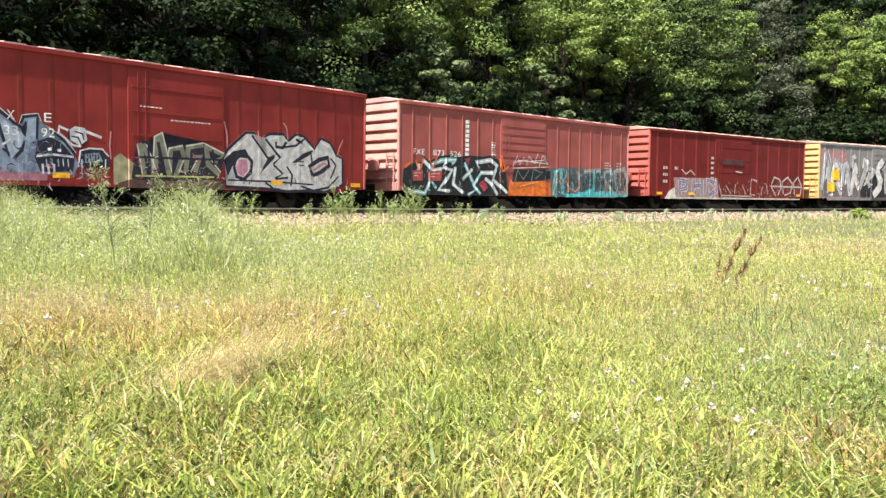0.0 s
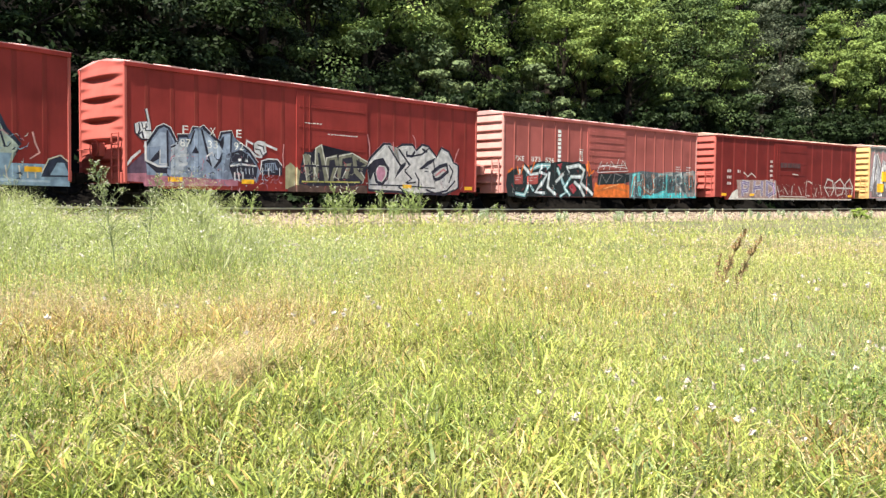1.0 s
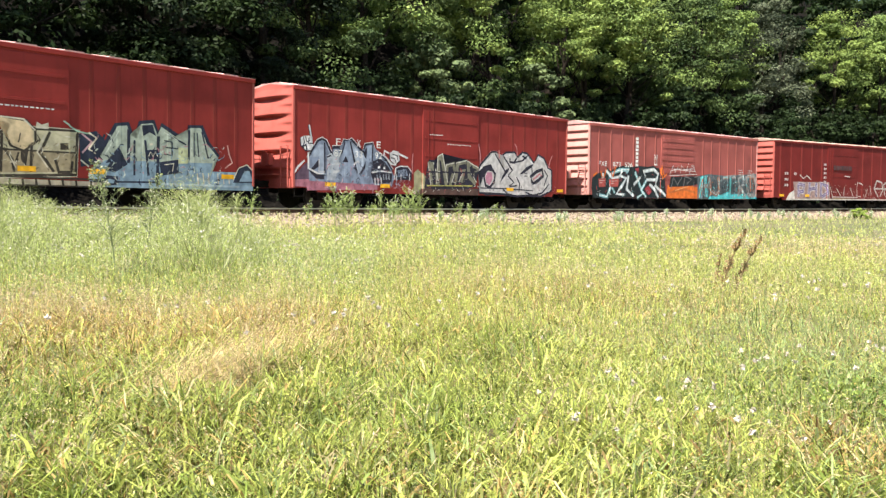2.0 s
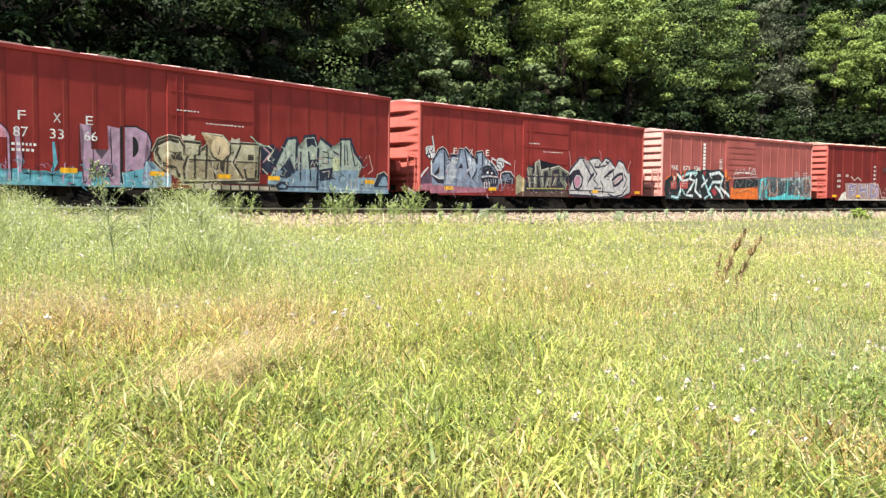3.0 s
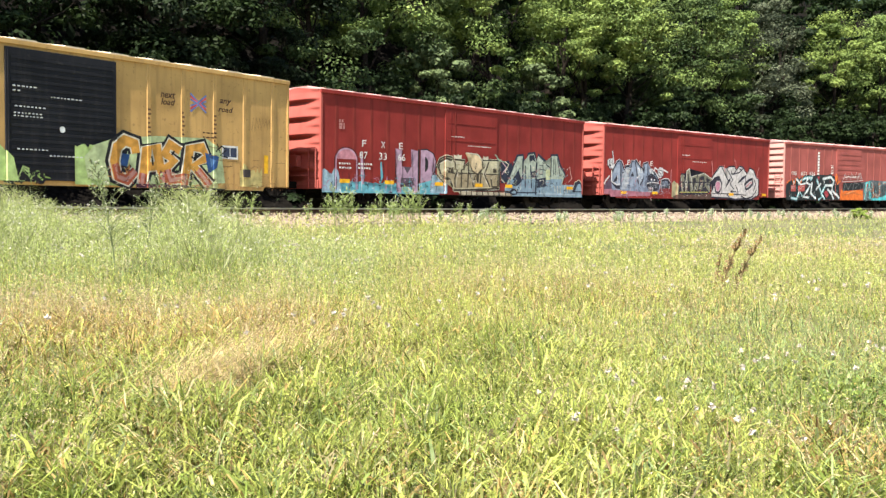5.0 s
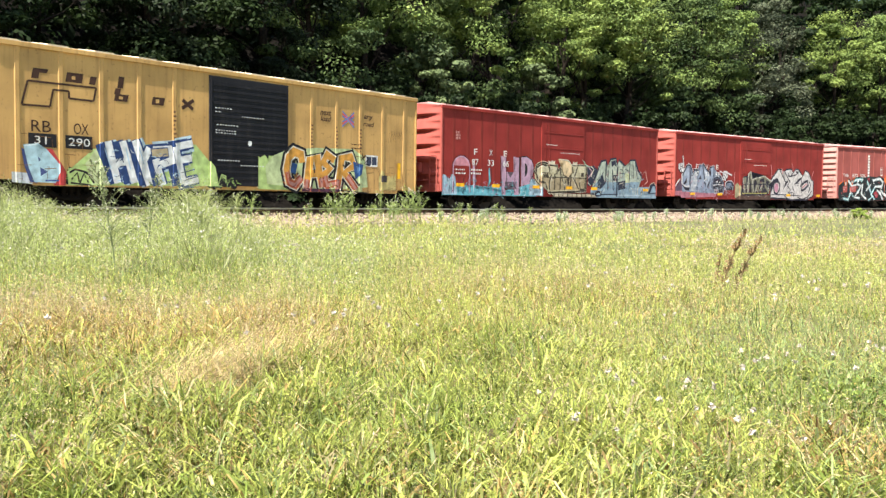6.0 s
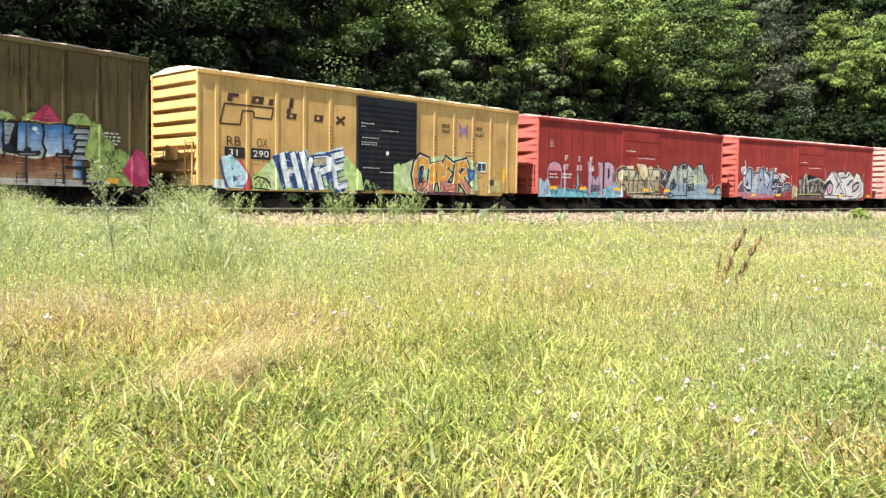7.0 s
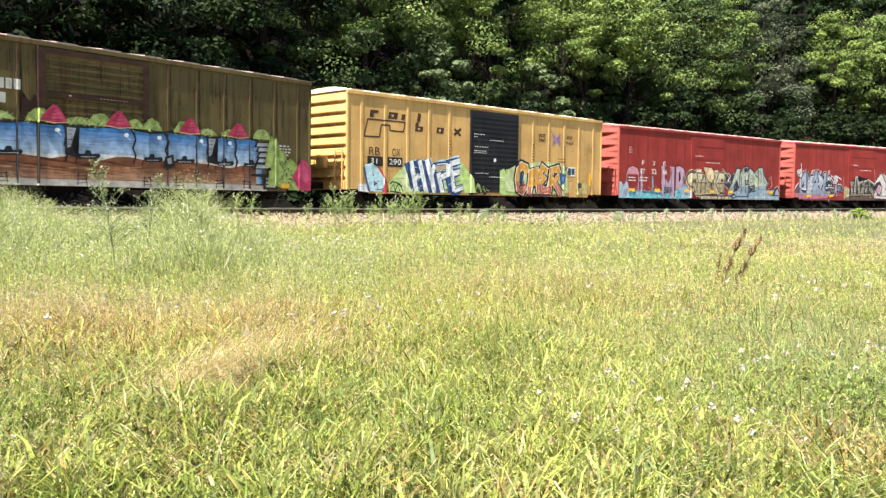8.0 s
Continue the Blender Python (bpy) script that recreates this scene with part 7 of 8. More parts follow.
def car_yellow():
    car, side = enrol(boxcar("weathered yellow boxcar with black door and graffiti", 15.87, 4.305, YELLOW, ROOF_Y, even(-7.23, -2.65, 5) + even(2.65, 7.23, 5), 0.16, 0.02, (-1.46, 1.6), 0.05, "fine", "straight", None, BLACK), -48.082)
    rng = np.random.default_rng(55)
    brown = (0.06, 0.03, 0.02)
    d = Decal()
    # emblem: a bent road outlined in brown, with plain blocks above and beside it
    road = [(-6.96, 3.32), (-5.09, 3.32), (-5.17, 2.95), (-5.86, 2.96), (-5.86, 3.15), (-6.29, 3.15), (-6.38, 2.69), (-7.12, 2.68)]
    for p, q in zip(road, road[1:] + road[:1]):
        d.stroke([p, q], 0.055, brown, 1)
    for x0, x1, z0, z1 in ((-6.87, -6.68, 3.4, 3.67), (-6.7, -6.46, 3.56, 3.67), (-5.96, -5.5, 3.4, 3.66), (-5.3, -5.12, 3.4, 3.62), (-4.47, -4.3, 3.39, 3.72), (-4.57, -4.17, 3.02, 3.22), (-4.57, -4.4, 3.2, 3.38), (-3.41, -3.02, 3.02, 3.25)):
        d.poly([(x0, z0), (x1, z0), (x1 + 0.05, z1), (x0 + 0.05, z1)], brown)
    d.stroke([(-2.4, 3.0), (-2.0, 3.28)], 0.11, brown, 1)
    d.stroke([(-2.38, 3.26), (-2.02, 3.0)], 0.11, brown, 1)
    d.rect(-5.78, -5.68, 3.48, 3.57, YELLOW_SPOT)
    d.rect(-4.42, -4.3, 3.08, 3.16, YELLOW_SPOT)
    d.rect(-3.27, -3.16, 3.08, 3.19, YELLOW_SPOT)
    d.fitted("RB", -6.88, -6.36, 2.0, 2.3, brown)
    d.fitted("OX", -5.74, -5.32, 2.0, 2.3, brown)
    d.rect(-6.96, -6.21, 1.6, 1.96, INK)
    d.rect(-5.97, -5.21, 1.6, 1.96, INK)
    d.fitted("31", -6.8, -6.48, 1.68, 1.89, WHITE)
    d.fitted("290", -5.88, -5.28, 1.68, 1.89, WHITE)
    d.fitted("next", 3.03, 3.52, 3.27, 3.43, brown, 0.02, 0.25)
    d.fitted("load", 3.05, 3.52, 3.06, 3.24, brown, 0.02, 0.25)
    d.fitted("any", 5.12, 5.55, 3.24, 3.42, brown, 0.02, 0.25)
    d.fitted("road", 5.08, 5.62, 3.03, 3.19, brown, 0.02, 0.25)
    for k, c in enumerate(((0.16, 0.2, 0.4), (0.62, 0.1, 0.12), (0.16, 0.2, 0.4))):
        o = (k - 1) * 0.11
        d.stroke([(4.05, 3.4 - o * 0.8), (4.33, 3.22 - o * 0.3), (4.62, 3.03 - o * 0.8)], 0.055, c, 1)
        d.stroke([(4.05, 3.02 + o * 0.8), (4.33, 3.2 + o * 0.3), (4.62, 3.39 + o * 0.8)], 0.055, c, 1)
    d.rect(5.2, 5.82, 1.56, 1.98, WHITE)
    for x in (5.26, 5.53):
        d.rect(x, x + 0.24, 1.62, 1.92, (0.05, 0.06, 0.1))
    for x in (2.65, 3.8, 4.94, -2.65):
        d.bars(x - 0.05, x + 0.05, 2.9, 8, 0.06, 0.13, (0.16, 0.08, 0.04), rng, 0.09)
    d.bars(4.5, 5.0, 2.35, 2, 0.04, 0.14, brown, rng, 0.1)
    tagged(d.done("stencil", side, car, "dark brown emblem, marks and slogans", 0.004), kind="stuff")
    d = Decal()
    for x0, x1, z, n in ((-1.3, -0.65, 3.14, 1), (-1.3, -1.05, 3.02, 1), (-0.3, 0.55, 2.93, 1), (-1.25, -0.45, 2.62, 1), (-1.28, -0.5, 2.45, 2), (-1.2, -0.4, 1.52, 1), (-0.35, 0.6, 1.38, 1)):
        d.bars(x0, x1, z, n, 0.035, 0.08, (0.6, 0.6, 0.58), rng, 0.06)
    d.poly([(0.0 + 0.08 * math.cos(a), 2.08 + 0.09 * math.sin(a)) for a in even(0, 5.8, 12)], (0.7, 0.7, 0.68))
    tagged(d.done("stencil", side, car, "fine white data on the door", 0.02), kind="stuff")
    d = Decal()
    leafy = (0.42, 0.55, 0.2)
    navy = (0.03, 0.06, 0.17)
    d.cloud(0.35, 2.2, 0.62, 1.75, leafy, rng, 0.15, 30)
    d.cloud(4.6, 5.05, 0.62, 1.85, (0.5, 0.5, 0.24), rng, 0.4, 12)
    d.cloud(5.9, 6.8, 0.7, 1.5, (0.55, 0.45, 0.18), rng, 0.5, 14)
    d.wild(-6.0, -5.0, 0.66, 1.05, 3, [leafy, (0.3, 0.42, 0.12)], INK, rng, 0.2)
    d.wild(-1.5, -0.5, 0.66, 1.05, 3, [leafy, (0.3, 0.42, 0.12)], INK, rng, 0.16)
    d.piece([
        (leafy, 0, "-5.94,0.97 -5.19,1.63 -3.74,1.84 -1.95,1.94 -1.29,1.28 -1.17,0.68 -5.91,0.60"),
        ((0.5, 0.56, 0.3), 0, "-5.10,1.66 -4.86,1.23 -4.78,0.66 -5.19,0.65 -5.43,1.21"),
        ((0.55, 0.58, 0.6), 0, "-7.40,0.92 -6.97,0.90 -6.85,0.61 -7.40,0.65"),
        ((0.42, 0.05, 0.05), 0, "-6.73,1.57 -6.34,1.56 -5.97,0.97 -5.98,0.60 -6.29,0.59"),
        ((0.06, 0.08, 0.2), 0, "-7.15,1.55 -6.82,1.45 -6.74,0.64 -6.94,0.67 -7.08,1.11"),
        ((0.42, 0.6, 0.66), 0, "-7.10,1.64 -6.72,1.69 -6.70,1.54 -6.49,1.55 -6.13,1.15 -6.13,0.96 -6.25,0.65 -6.82,0.66 -6.97,1.05"),
        ((0.06, 0.08, 0.2), 0, "-6.73,1.36 -6.64,1.25 -6.70,1.21"),
        ((0.06, 0.08, 0.2), 0, "-6.67,1.06 -6.46,0.95 -6.65,0.83"),
        ((0.66, 0.74, 0.76), 0.04, "-7.08,1.61 -6.75,1.66"),
        ((0.06, 0.1, 0.3), 0.05, "-6.53,0.71 -6.16,0.72"),
        (INK, 0.06, "-5.88,0.94 -5.72,1.04 -5.47,0.99 -5.21,0.84"),
        (INK, 0.06, "-5.82,0.76 -5.66,0.95 -5.60,0.70"),
        (INK, 0.06, "-5.60,0.64 -5.47,0.93 -5.34,0.68"),
        (INK, 0.06, "-5.85,0.67 -5.28,0.62"),
        (INK, 0.06, "-5.40,0.99 -5.18,0.68"),
        (leafy, 0.05, "-5.79,0.85 -5.63,0.76"),
        (leafy, 0.05, "-5.50,0.83 -5.34,0.77"),
    ])
    d.done("graffiti", side, car, "pale blue initial over green", 0.008)
    d = Decal()
    d.piece([
        ((0.5, 0.62, 0.68), 0.62, "-4.77,1.87 -4.48,0.70"),
        ((0.5, 0.62, 0.68), 0.62, "-4.68,1.24 -4.16,1.33"),
        ((0.5, 0.62, 0.68), 0.62, "-4.33,1.90 -3.96,0.71"),
        ((0.5, 0.62, 0.68), 0.62, "-3.95,1.95 -3.70,1.31 -3.49,0.66"),
        ((0.5, 0.62, 0.68), 0.62, "-3.38,1.69 -2.82,1.74 -2.75,1.42 -3.20,1.24"),
        ((0.5, 0.62, 0.68), 0.62, "-2.63,1.83 -2.05,1.97"),
        (navy, 0.46, "-4.97,1.80 -4.54,0.70"),
        (navy, 0.46, "-4.84,1.20 -4.30,1.29"),
        (navy, 0.46, "-4.50,1.89 -4.10,0.71"),
        (navy, 0.46, "-4.09,1.91 -3.81,1.28 -3.64,0.66"),
        (navy, 0.46, "-3.67,1.71 -3.88,1.24"),
        (navy, 0.46, "-3.52,1.62 -3.20,0.67"),
        (navy, 0.46, "-3.59,1.65 -3.01,1.71 -2.86,1.38 -3.38,1.16"),
        (navy, 0.46, "-2.86,1.79 -2.56,0.68"),
        (navy, 0.46, "-2.86,1.79 -2.21,1.93"),
        (navy, 0.46, "-2.75,1.39 -2.21,1.48"),
        (navy, 0.46, "-2.56,0.72 -2.02,0.80"),
        (navy, 0.4, "-4.77,1.87 -4.48,0.70"),
        (navy, 0.4, "-4.68,1.24 -4.16,1.33"),
        (navy, 0.4, "-4.33,1.90 -3.96,0.71"),
        (navy, 0.4, "-3.95,1.95 -3.70,1.31 -3.49,0.66"),
        (navy, 0.4, "-3.49,1.75 -3.70,1.31"),
        (navy, 0.4, "-3.31,1.43 -3.05,0.67"),
        (navy, 0.4, "-3.38,1.69 -2.82,1.74 -2.75,1.42 -3.20,1.24"),
        (navy, 0.4, "-2.63,1.83 -2.37,0.72"),
        (navy, 0.4, "-2.63,1.83 -2.05,1.97"),
        (navy, 0.4, "-2.52,1.43 -2.09,1.52"),
        (navy, 0.4, "-2.37,0.77 -1.86,0.89"),
        ((0.7, 0.71, 0.7), 0.27, "-4.77,1.87 -4.48,0.70"),
        ((0.7, 0.71, 0.7), 0.27, "-4.68,1.24 -4.16,1.33"),
        ((0.7, 0.71, 0.7), 0.27, "-4.33,1.90 -3.96,0.71"),
        ((0.7, 0.71, 0.7), 0.27, "-3.95,1.95 -3.70,1.31 -3.49,0.66"),
        ((0.7, 0.71, 0.7), 0.27, "-3.49,1.75 -3.70,1.31"),
        ((0.7, 0.71, 0.7), 0.27, "-3.31,1.43 -3.05,0.67"),
        ((0.7, 0.71, 0.7), 0.27, "-3.38,1.69 -2.82,1.74 -2.75,1.42 -3.20,1.24"),
        ((0.7, 0.71, 0.7), 0.27, "-2.63,1.83 -2.37,0.72"),
        ((0.7, 0.71, 0.7), 0.27, "-2.63,1.83 -2.05,1.97"),
        ((0.7, 0.71, 0.7), 0.27, "-2.52,1.43 -2.09,1.52"),
        ((0.7, 0.71, 0.7), 0.27, "-2.37,0.77 -1.86,0.89"),
        ((0.45, 0.36, 0.22), 0, "-3.45,1.72 -2.90,1.79 -2.86,1.52 -3.41,1.46"),
        (navy, 0.04, "-3.45,1.72 -2.90,1.79 -2.86,1.52 -3.41,1.46 -3.45,1.72"),
        ((0.42, 0.55, 0.68), 0.04, "-4.87,1.67 -4.68,1.08"),
        ((0.42, 0.55, 0.68), 0.04, "-4.23,1.71 -4.09,1.10"),
        ((0.42, 0.55, 0.68), 0.04, "-3.84,1.76 -3.67,1.28"),
        ((0.42, 0.55, 0.68), 0.04, "-2.56,1.16 -2.44,0.79"),
        ((0.42, 0.55, 0.68), 0.04, "-3.16,1.14 -3.05,0.77"),
        ((0.08, 0.1, 0.16), 0.04, "-4.54,1.28 -4.40,1.44 -4.30,1.29"),
        ((0.08, 0.1, 0.16), 0.04, "-2.44,1.06 -1.98,1.18"),
        ((0.08, 0.1, 0.16), 0.04, "-2.33,0.83 -1.86,0.98"),
    ])
    d.dashes(-4.9, -1.8, 0.66, 1.7, 50, [navy, (0.4, 0.55, 0.7), (0.6, 0.6, 0.58)], rng)
    d.done("graffiti", side, car, "white and navy graffiti lettering", 0.026)
    d = Decal()
    amber, rust, rose, cream = (0.62, 0.3, 0.06), (0.42, 0.1, 0.05), (0.5, 0.24, 0.2), (0.66, 0.6, 0.48)
    plum, blue = (0.08, 0.03, 0.05), (0.03, 0.08, 0.22)
    d.piece([
        ((0.46, 0.53, 0.28), 0, "0.61,1.39 0.93,1.74 1.51,1.96 2.87,2.11 4.59,2.16 5.16,1.86 5.32,0.79 2.88,0.62 0.70,0.80"),
        (INK, 0.62, "2.22,1.57 2.17,1.84 1.87,1.92 1.61,1.72 1.52,1.31 1.61,0.90 1.93,0.79 2.20,1.07"),
        (INK, 0.62, "2.40,0.69 2.57,1.70 2.87,1.82 3.11,0.74"),
        (INK, 0.62, "2.49,1.19 3.03,1.25"),
        (INK, 0.62, "3.68,1.71 3.33,1.90 3.15,1.61 3.47,1.41 3.18,1.18 3.34,0.82 3.84,0.92"),
        (INK, 0.62, "3.82,0.68 4.02,1.81 4.46,1.87 4.66,1.55 4.14,1.29 4.75,0.69"),
        (cream, 0.42, "2.22,1.57 2.17,1.84 1.87,1.92 1.61,1.72 1.52,1.31 1.61,0.90 1.93,0.79 2.20,1.07"),
        (cream, 0.42, "2.40,0.69 2.57,1.70 2.87,1.82 3.11,0.74"),
        (cream, 0.42, "2.49,1.19 3.03,1.25"),
        (cream, 0.42, "3.68,1.71 3.33,1.90 3.15,1.61 3.47,1.41 3.18,1.18 3.34,0.82 3.84,0.92"),
        (cream, 0.42, "3.82,0.68 4.02,1.81 4.46,1.87 4.66,1.55 4.14,1.29 4.75,0.69"),
        (amber, 0.32, "2.22,1.57 2.17,1.84 1.87,1.92 1.61,1.72 1.52,1.31 1.61,0.90 1.93,0.79 2.20,1.07"),
        (amber, 0.32, "2.40,0.69 2.57,1.70 2.87,1.82 3.11,0.74"),
        (amber, 0.32, "2.49,1.19 3.03,1.25"),
        (amber, 0.32, "3.68,1.71 3.33,1.90 3.15,1.61 3.47,1.41 3.18,1.18 3.34,0.82 3.84,0.92"),
        (amber, 0.32, "3.82,0.68 4.02,1.81 4.46,1.87 4.66,1.55 4.14,1.29 4.75,0.69"),
        (rust, 0.32, "1.54,1.24 1.64,0.88 1.93,0.79 2.20,1.07"),
        (rust, 0.32, "2.45,1.00 2.40,0.69"),
        (rust, 0.32, "3.08,1.06 3.11,0.74"),
        (rust, 0.32, "3.24,1.14 3.34,0.82 3.84,0.92"),
        (rust, 0.32, "3.87,1.04 3.82,0.68"),
        (rust, 0.32, "4.30,1.17 4.75,0.69"),
        (rose, 0.14, "1.54,1.24 1.64,0.88 1.93,0.79 2.20,1.07"),
        (rose, 0.14, "2.45,1.00 2.40,0.69"),
        (rose, 0.14, "3.08,1.06 3.11,0.74"),
        (rose, 0.14, "3.24,1.14 3.34,0.82 3.84,0.92"),
        (rose, 0.14, "3.87,1.04 3.82,0.68"),
        (rose, 0.14, "4.30,1.17 4.75,0.69"),
        (INK, 0.07, "1.92,1.63 1.83,1.25 1.98,1.02"),
        (INK, 0.07, "2.72,1.51 2.77,1.24"),
        (INK, 0.07, "4.08,1.57 4.24,1.46"),
        (INK, 0.07, "3.49,1.71 3.39,1.58"),
        (INK, 0.07, "3.55,1.15 3.60,1.03"),
        (blue, 0, "4.57,1.71 5.08,1.61 5.02,1.28 4.69,1.06"),
        ((0.1, 0.2, 0.38), 0, "4.74,1.56 4.96,1.48 4.80,1.27"),
        (INK, 0.05, "4.96,1.77 5.19,1.95 5.36,1.83 5.13,1.66 5.42,1.59"),
        (INK, 0.04, "5.01,2.02 5.13,1.74"),
        (blue, 0, "1.78,1.55 2.02,1.52 1.93,1.17 1.73,1.21"),
        (cream, 0.025, "2.32,0.84 2.27,0.57"),
        (plum, 0.14, "2.22,0.64 3.93,0.64"),
        (INK, 0.05, "3.93,0.64 5.32,0.58"),
    ])
    d.dashes(1.3, 2.2, 0.66, 1.2, 16, [rust, (0.5, 0.2, 0.06), plum], rng)
    d.dashes(2.3, 4.5, 0.64, 1.1, 40, [rose, plum, INK, rust], rng)
    for k in range(90):
        x = rng.uniform(4.6, 7.7) if k % 3 else rng.uniform(-7.7, -5.2)
        z, l = 0.65 + rng.random() ** 2 * 1.3, rng.uniform(0.06, 0.4)
        if k % 2:
            d.stroke([(x, z), (x + l, z + rng.normal(0, 0.03))], rng.uniform(0.012, 0.05), (0.22, 0.12, 0.05), 0.4)
        else:
            d.stroke([(x, z), (x + rng.normal(0, 0.02), z - min(l, z - 0.6))], rng.uniform(0.012, 0.04), (0.17, 0.08, 0.035), 0.3)
    for k in range(6):
        x = 6.35 + k * 0.13
        d.stroke([(x, 2.5 + 0.05 * k), (x + 0.05, 2.95), (x + 0.12, 2.5 + rng.random() * 0.3)], 0.025, (0.2, 0.12, 0.05), 0.5)
    d.rect(6.85, 7.02, 1.15, 1.75, (0.75, 0.4, 0.02))
    d.rect(6.0, 6.3, 1.0, 1.25, (0.06, 0.05, 0.05))
    d.done("graffiti", side, car, "orange and black graffiti lettering", 0.02)


def bush(d, x, z, w, q, rng):
    """A sprayed shrub with a fringed edge and criss-cross lines."""
    leafy, bright, dusk = (0.27, 0.35, 0.1), (0.44, 0.5, 0.22), (0.11, 0.15, 0.05)
    d.poly([(x - w, z)] + [(x - w * math.cos(a) * (1.0, 0.86)[k % 2], z + q * math.sin(a) * (1.08, 0.86)[k % 2] * rng.uniform(0.9, 1.1)) for k, a in enumerate(even(0.15, 2.99, 21))] + [(x + w, z)], leafy)
    for k in range(int(34 * w / 0.4)):
        a, r = rng.uniform(0, 3.14), rng.random() ** 0.6
        px, pz = x + w * r * math.cos(a), z + q * r * math.sin(a) * 0.95
        l, lean = rng.uniform(0.05, 0.12), (1 if k % 2 else -1) * rng.uniform(0.5, 1.1)
        d.stroke([(px - l * math.cos(lean), pz - l * math.sin(lean)), (px + l * math.cos(lean), pz + l * math.sin(lean))], 0.022, (bright, bright, dusk)[k % 3], 0.5)


def car_olive():
    posts = even(-7.2, -2.2, 6) + even(2.2, 7.2, 6)
    car, side = enrol(boxcar("dirty olive-green boxcar with a blue landscape mural", 15.6, 4.375, OLIVE, ROOF_O, posts, 0.11, 0.014, (-1.72, 1.52), 0.045, "fine", "straight", None, OLIVE_DOOR), -65.601)
    rng = np.random.default_rng(56)
    d = Decal()
    for k in range(7):
        z1, c = 2.25 - k * 0.12, k / 6
        d.cloud(-7.4, 5.7 - 0.03 * k, 0.8, z1, (0.05 + 0.33 * c, 0.18 + 0.3 * c, 0.46 + 0.15 * c), rng, 0.05)
    d.cloud(-7.4, 5.4, 0.8, 1.5, (0.6, 0.58, 0.56), rng, 0.15)
    # rounded brown hills
    xs = even(-7.4, 5.45, 150)
    for base, lift, rate, color in ((1.27, 0.15, 3.1, (0.2, 0.075, 0.038)), (1.05, 0.08, 4.3, (0.3, 0.135, 0.07)), (0.9, 0.04, 2.3, (0.36, 0.19, 0.115))):
        d.poly([(-7.4, 0.6), (5.45, 0.6)] + [(x, base + lift * abs(math.sin(x * rate * 0.5 + 0.7 * math.sin(x * 0.9))) ** 0.8 + 0.03 * math.sin(x * 1.3)) for x in xs[::-1]], color)
    d.cloud(-7.4, 5.9, 0.575, 0.76, (0.46, 0.42, 0.39), rng, 0.1, 60)
    for k in range(150):
        x, z = rng.uniform(-7.3, 5.3), rng.uniform(0.78, 1.2)
        d.stroke([(x, z), (x + rng.uniform(0.15, 0.6), z + rng.normal(0, 0.02))], rng.uniform(0.012, 0.035), ((0.13, 0.05, 0.026), (0.42, 0.25, 0.15), (0.5, 0.38, 0.28), (0.2, 0.08, 0.04))[k % 4], 0.3)
    for k in range(60):
        x, z = rng.uniform(-7.3, 5.3), 2.2 - 0.5 * rng.random() ** 1.5
        d.stroke([(x, z), (x + rng.uniform(0.3, 1.1), z)], rng.uniform(0.01, 0.022), ((0.03, 0.1, 0.3), (0.12, 0.28, 0.55), (0.02, 0.04, 0.12))[k % 3], 0.4)
    d.stroke([(x, 2.24 + 0.05 * math.sin(x * 3)) for x in even(-7.4, 5.45, 60)] + [(5.62, 2.1), (5.7, 1.8), (5.62, 1.5), (5.4, 1.3)], 0.06, INK, 1)
    # black lines on the posts and door edge, also dulling their sunlit flanks
    for x in posts:
        if x < 5.6:
            d.stroke([(x - 0.042, 2.24), (x - 0.042, 0.62)], 0.05, (0.03, 0.03, 0.035), 1)
    d.stroke([(-1.715, 2.6), (-1.715, 0.62)], 0.05, (0.03, 0.025, 0.022), 1)
    # black window frames that cut the landscape into panels, with white lights on them
    for i, x in enumerate((-6.7, -5.6, -4.4, -3.1, -1.0, 1.0, 2.1, 3.55, 4.6)):
        q = rng.uniform(-0.06, 0.06)
        d.stroke([(x - 0.1, 2.25), (x, 2.16), (x + 0.05 + q, 1.95), (x - 0.02, 1.7), (x + 0.07, 1.5), (x, 1.25)], rng.uniform(0.05, 0.08), INK, 0.8)
        if i % 3 == 0:
            d.poly([(x - 0.04, 1.5), (x + 0.24, 1.6), (x + 0.3, 1.25), (x + 0.12, 1.16), (x - 0.08, 1.22)], INK)
            d.poly([(x + 0.04, 1.46), (x + 0.18, 1.5), (x + 0.2, 1.32), (x + 0.06, 1.3)], (0.34, 0.35, 0.37))
        if i % 3 == 1:
            d.poly([(x, 2.2), (x + 0.4, 2.2), (x + 0.22, 1.85), (x + 0.2, 1.6), (x + 0.36, 1.36), (x - 0.02, 1.42)], INK)
            d.poly([(x + 0.04, 2.16), (x + 0.3, 2.15), (x + 0.17, 1.85), (x + 0.15, 1.65), (x + 0.05, 1.6)], (0.27, 0.29, 0.33))
            for z in (2.08, 1.97, 1.83, 1.7):
                d.stroke([(x + 0.05, z), (x + 0.2, z + 0.01)], 0.02, INK, 0.7)
        # low machines on the skyline
        c = x + 0.62
        d.poly([(c - 0.3, 1.4), (c - 0.26, 1.47), (c - 0.1, 1.46), (c - 0.04, 1.57), (c + 0.08, 1.57), (c + 0.12, 1.47), (c + 0.34, 1.5), (c + 0.38, 1.42), (c + 0.3, 1.35), (c - 0.22, 1.33)], INK)
        d.stroke([(c - 0.2, 1.38), (c + 0.24, 1.4)], 0.025, (0.42, 0.44, 0.46), 0.6)
        d.stroke([(c - 0.3, 1.38), (c - 0.36, 1.2)], 0.035, INK, 0.7)
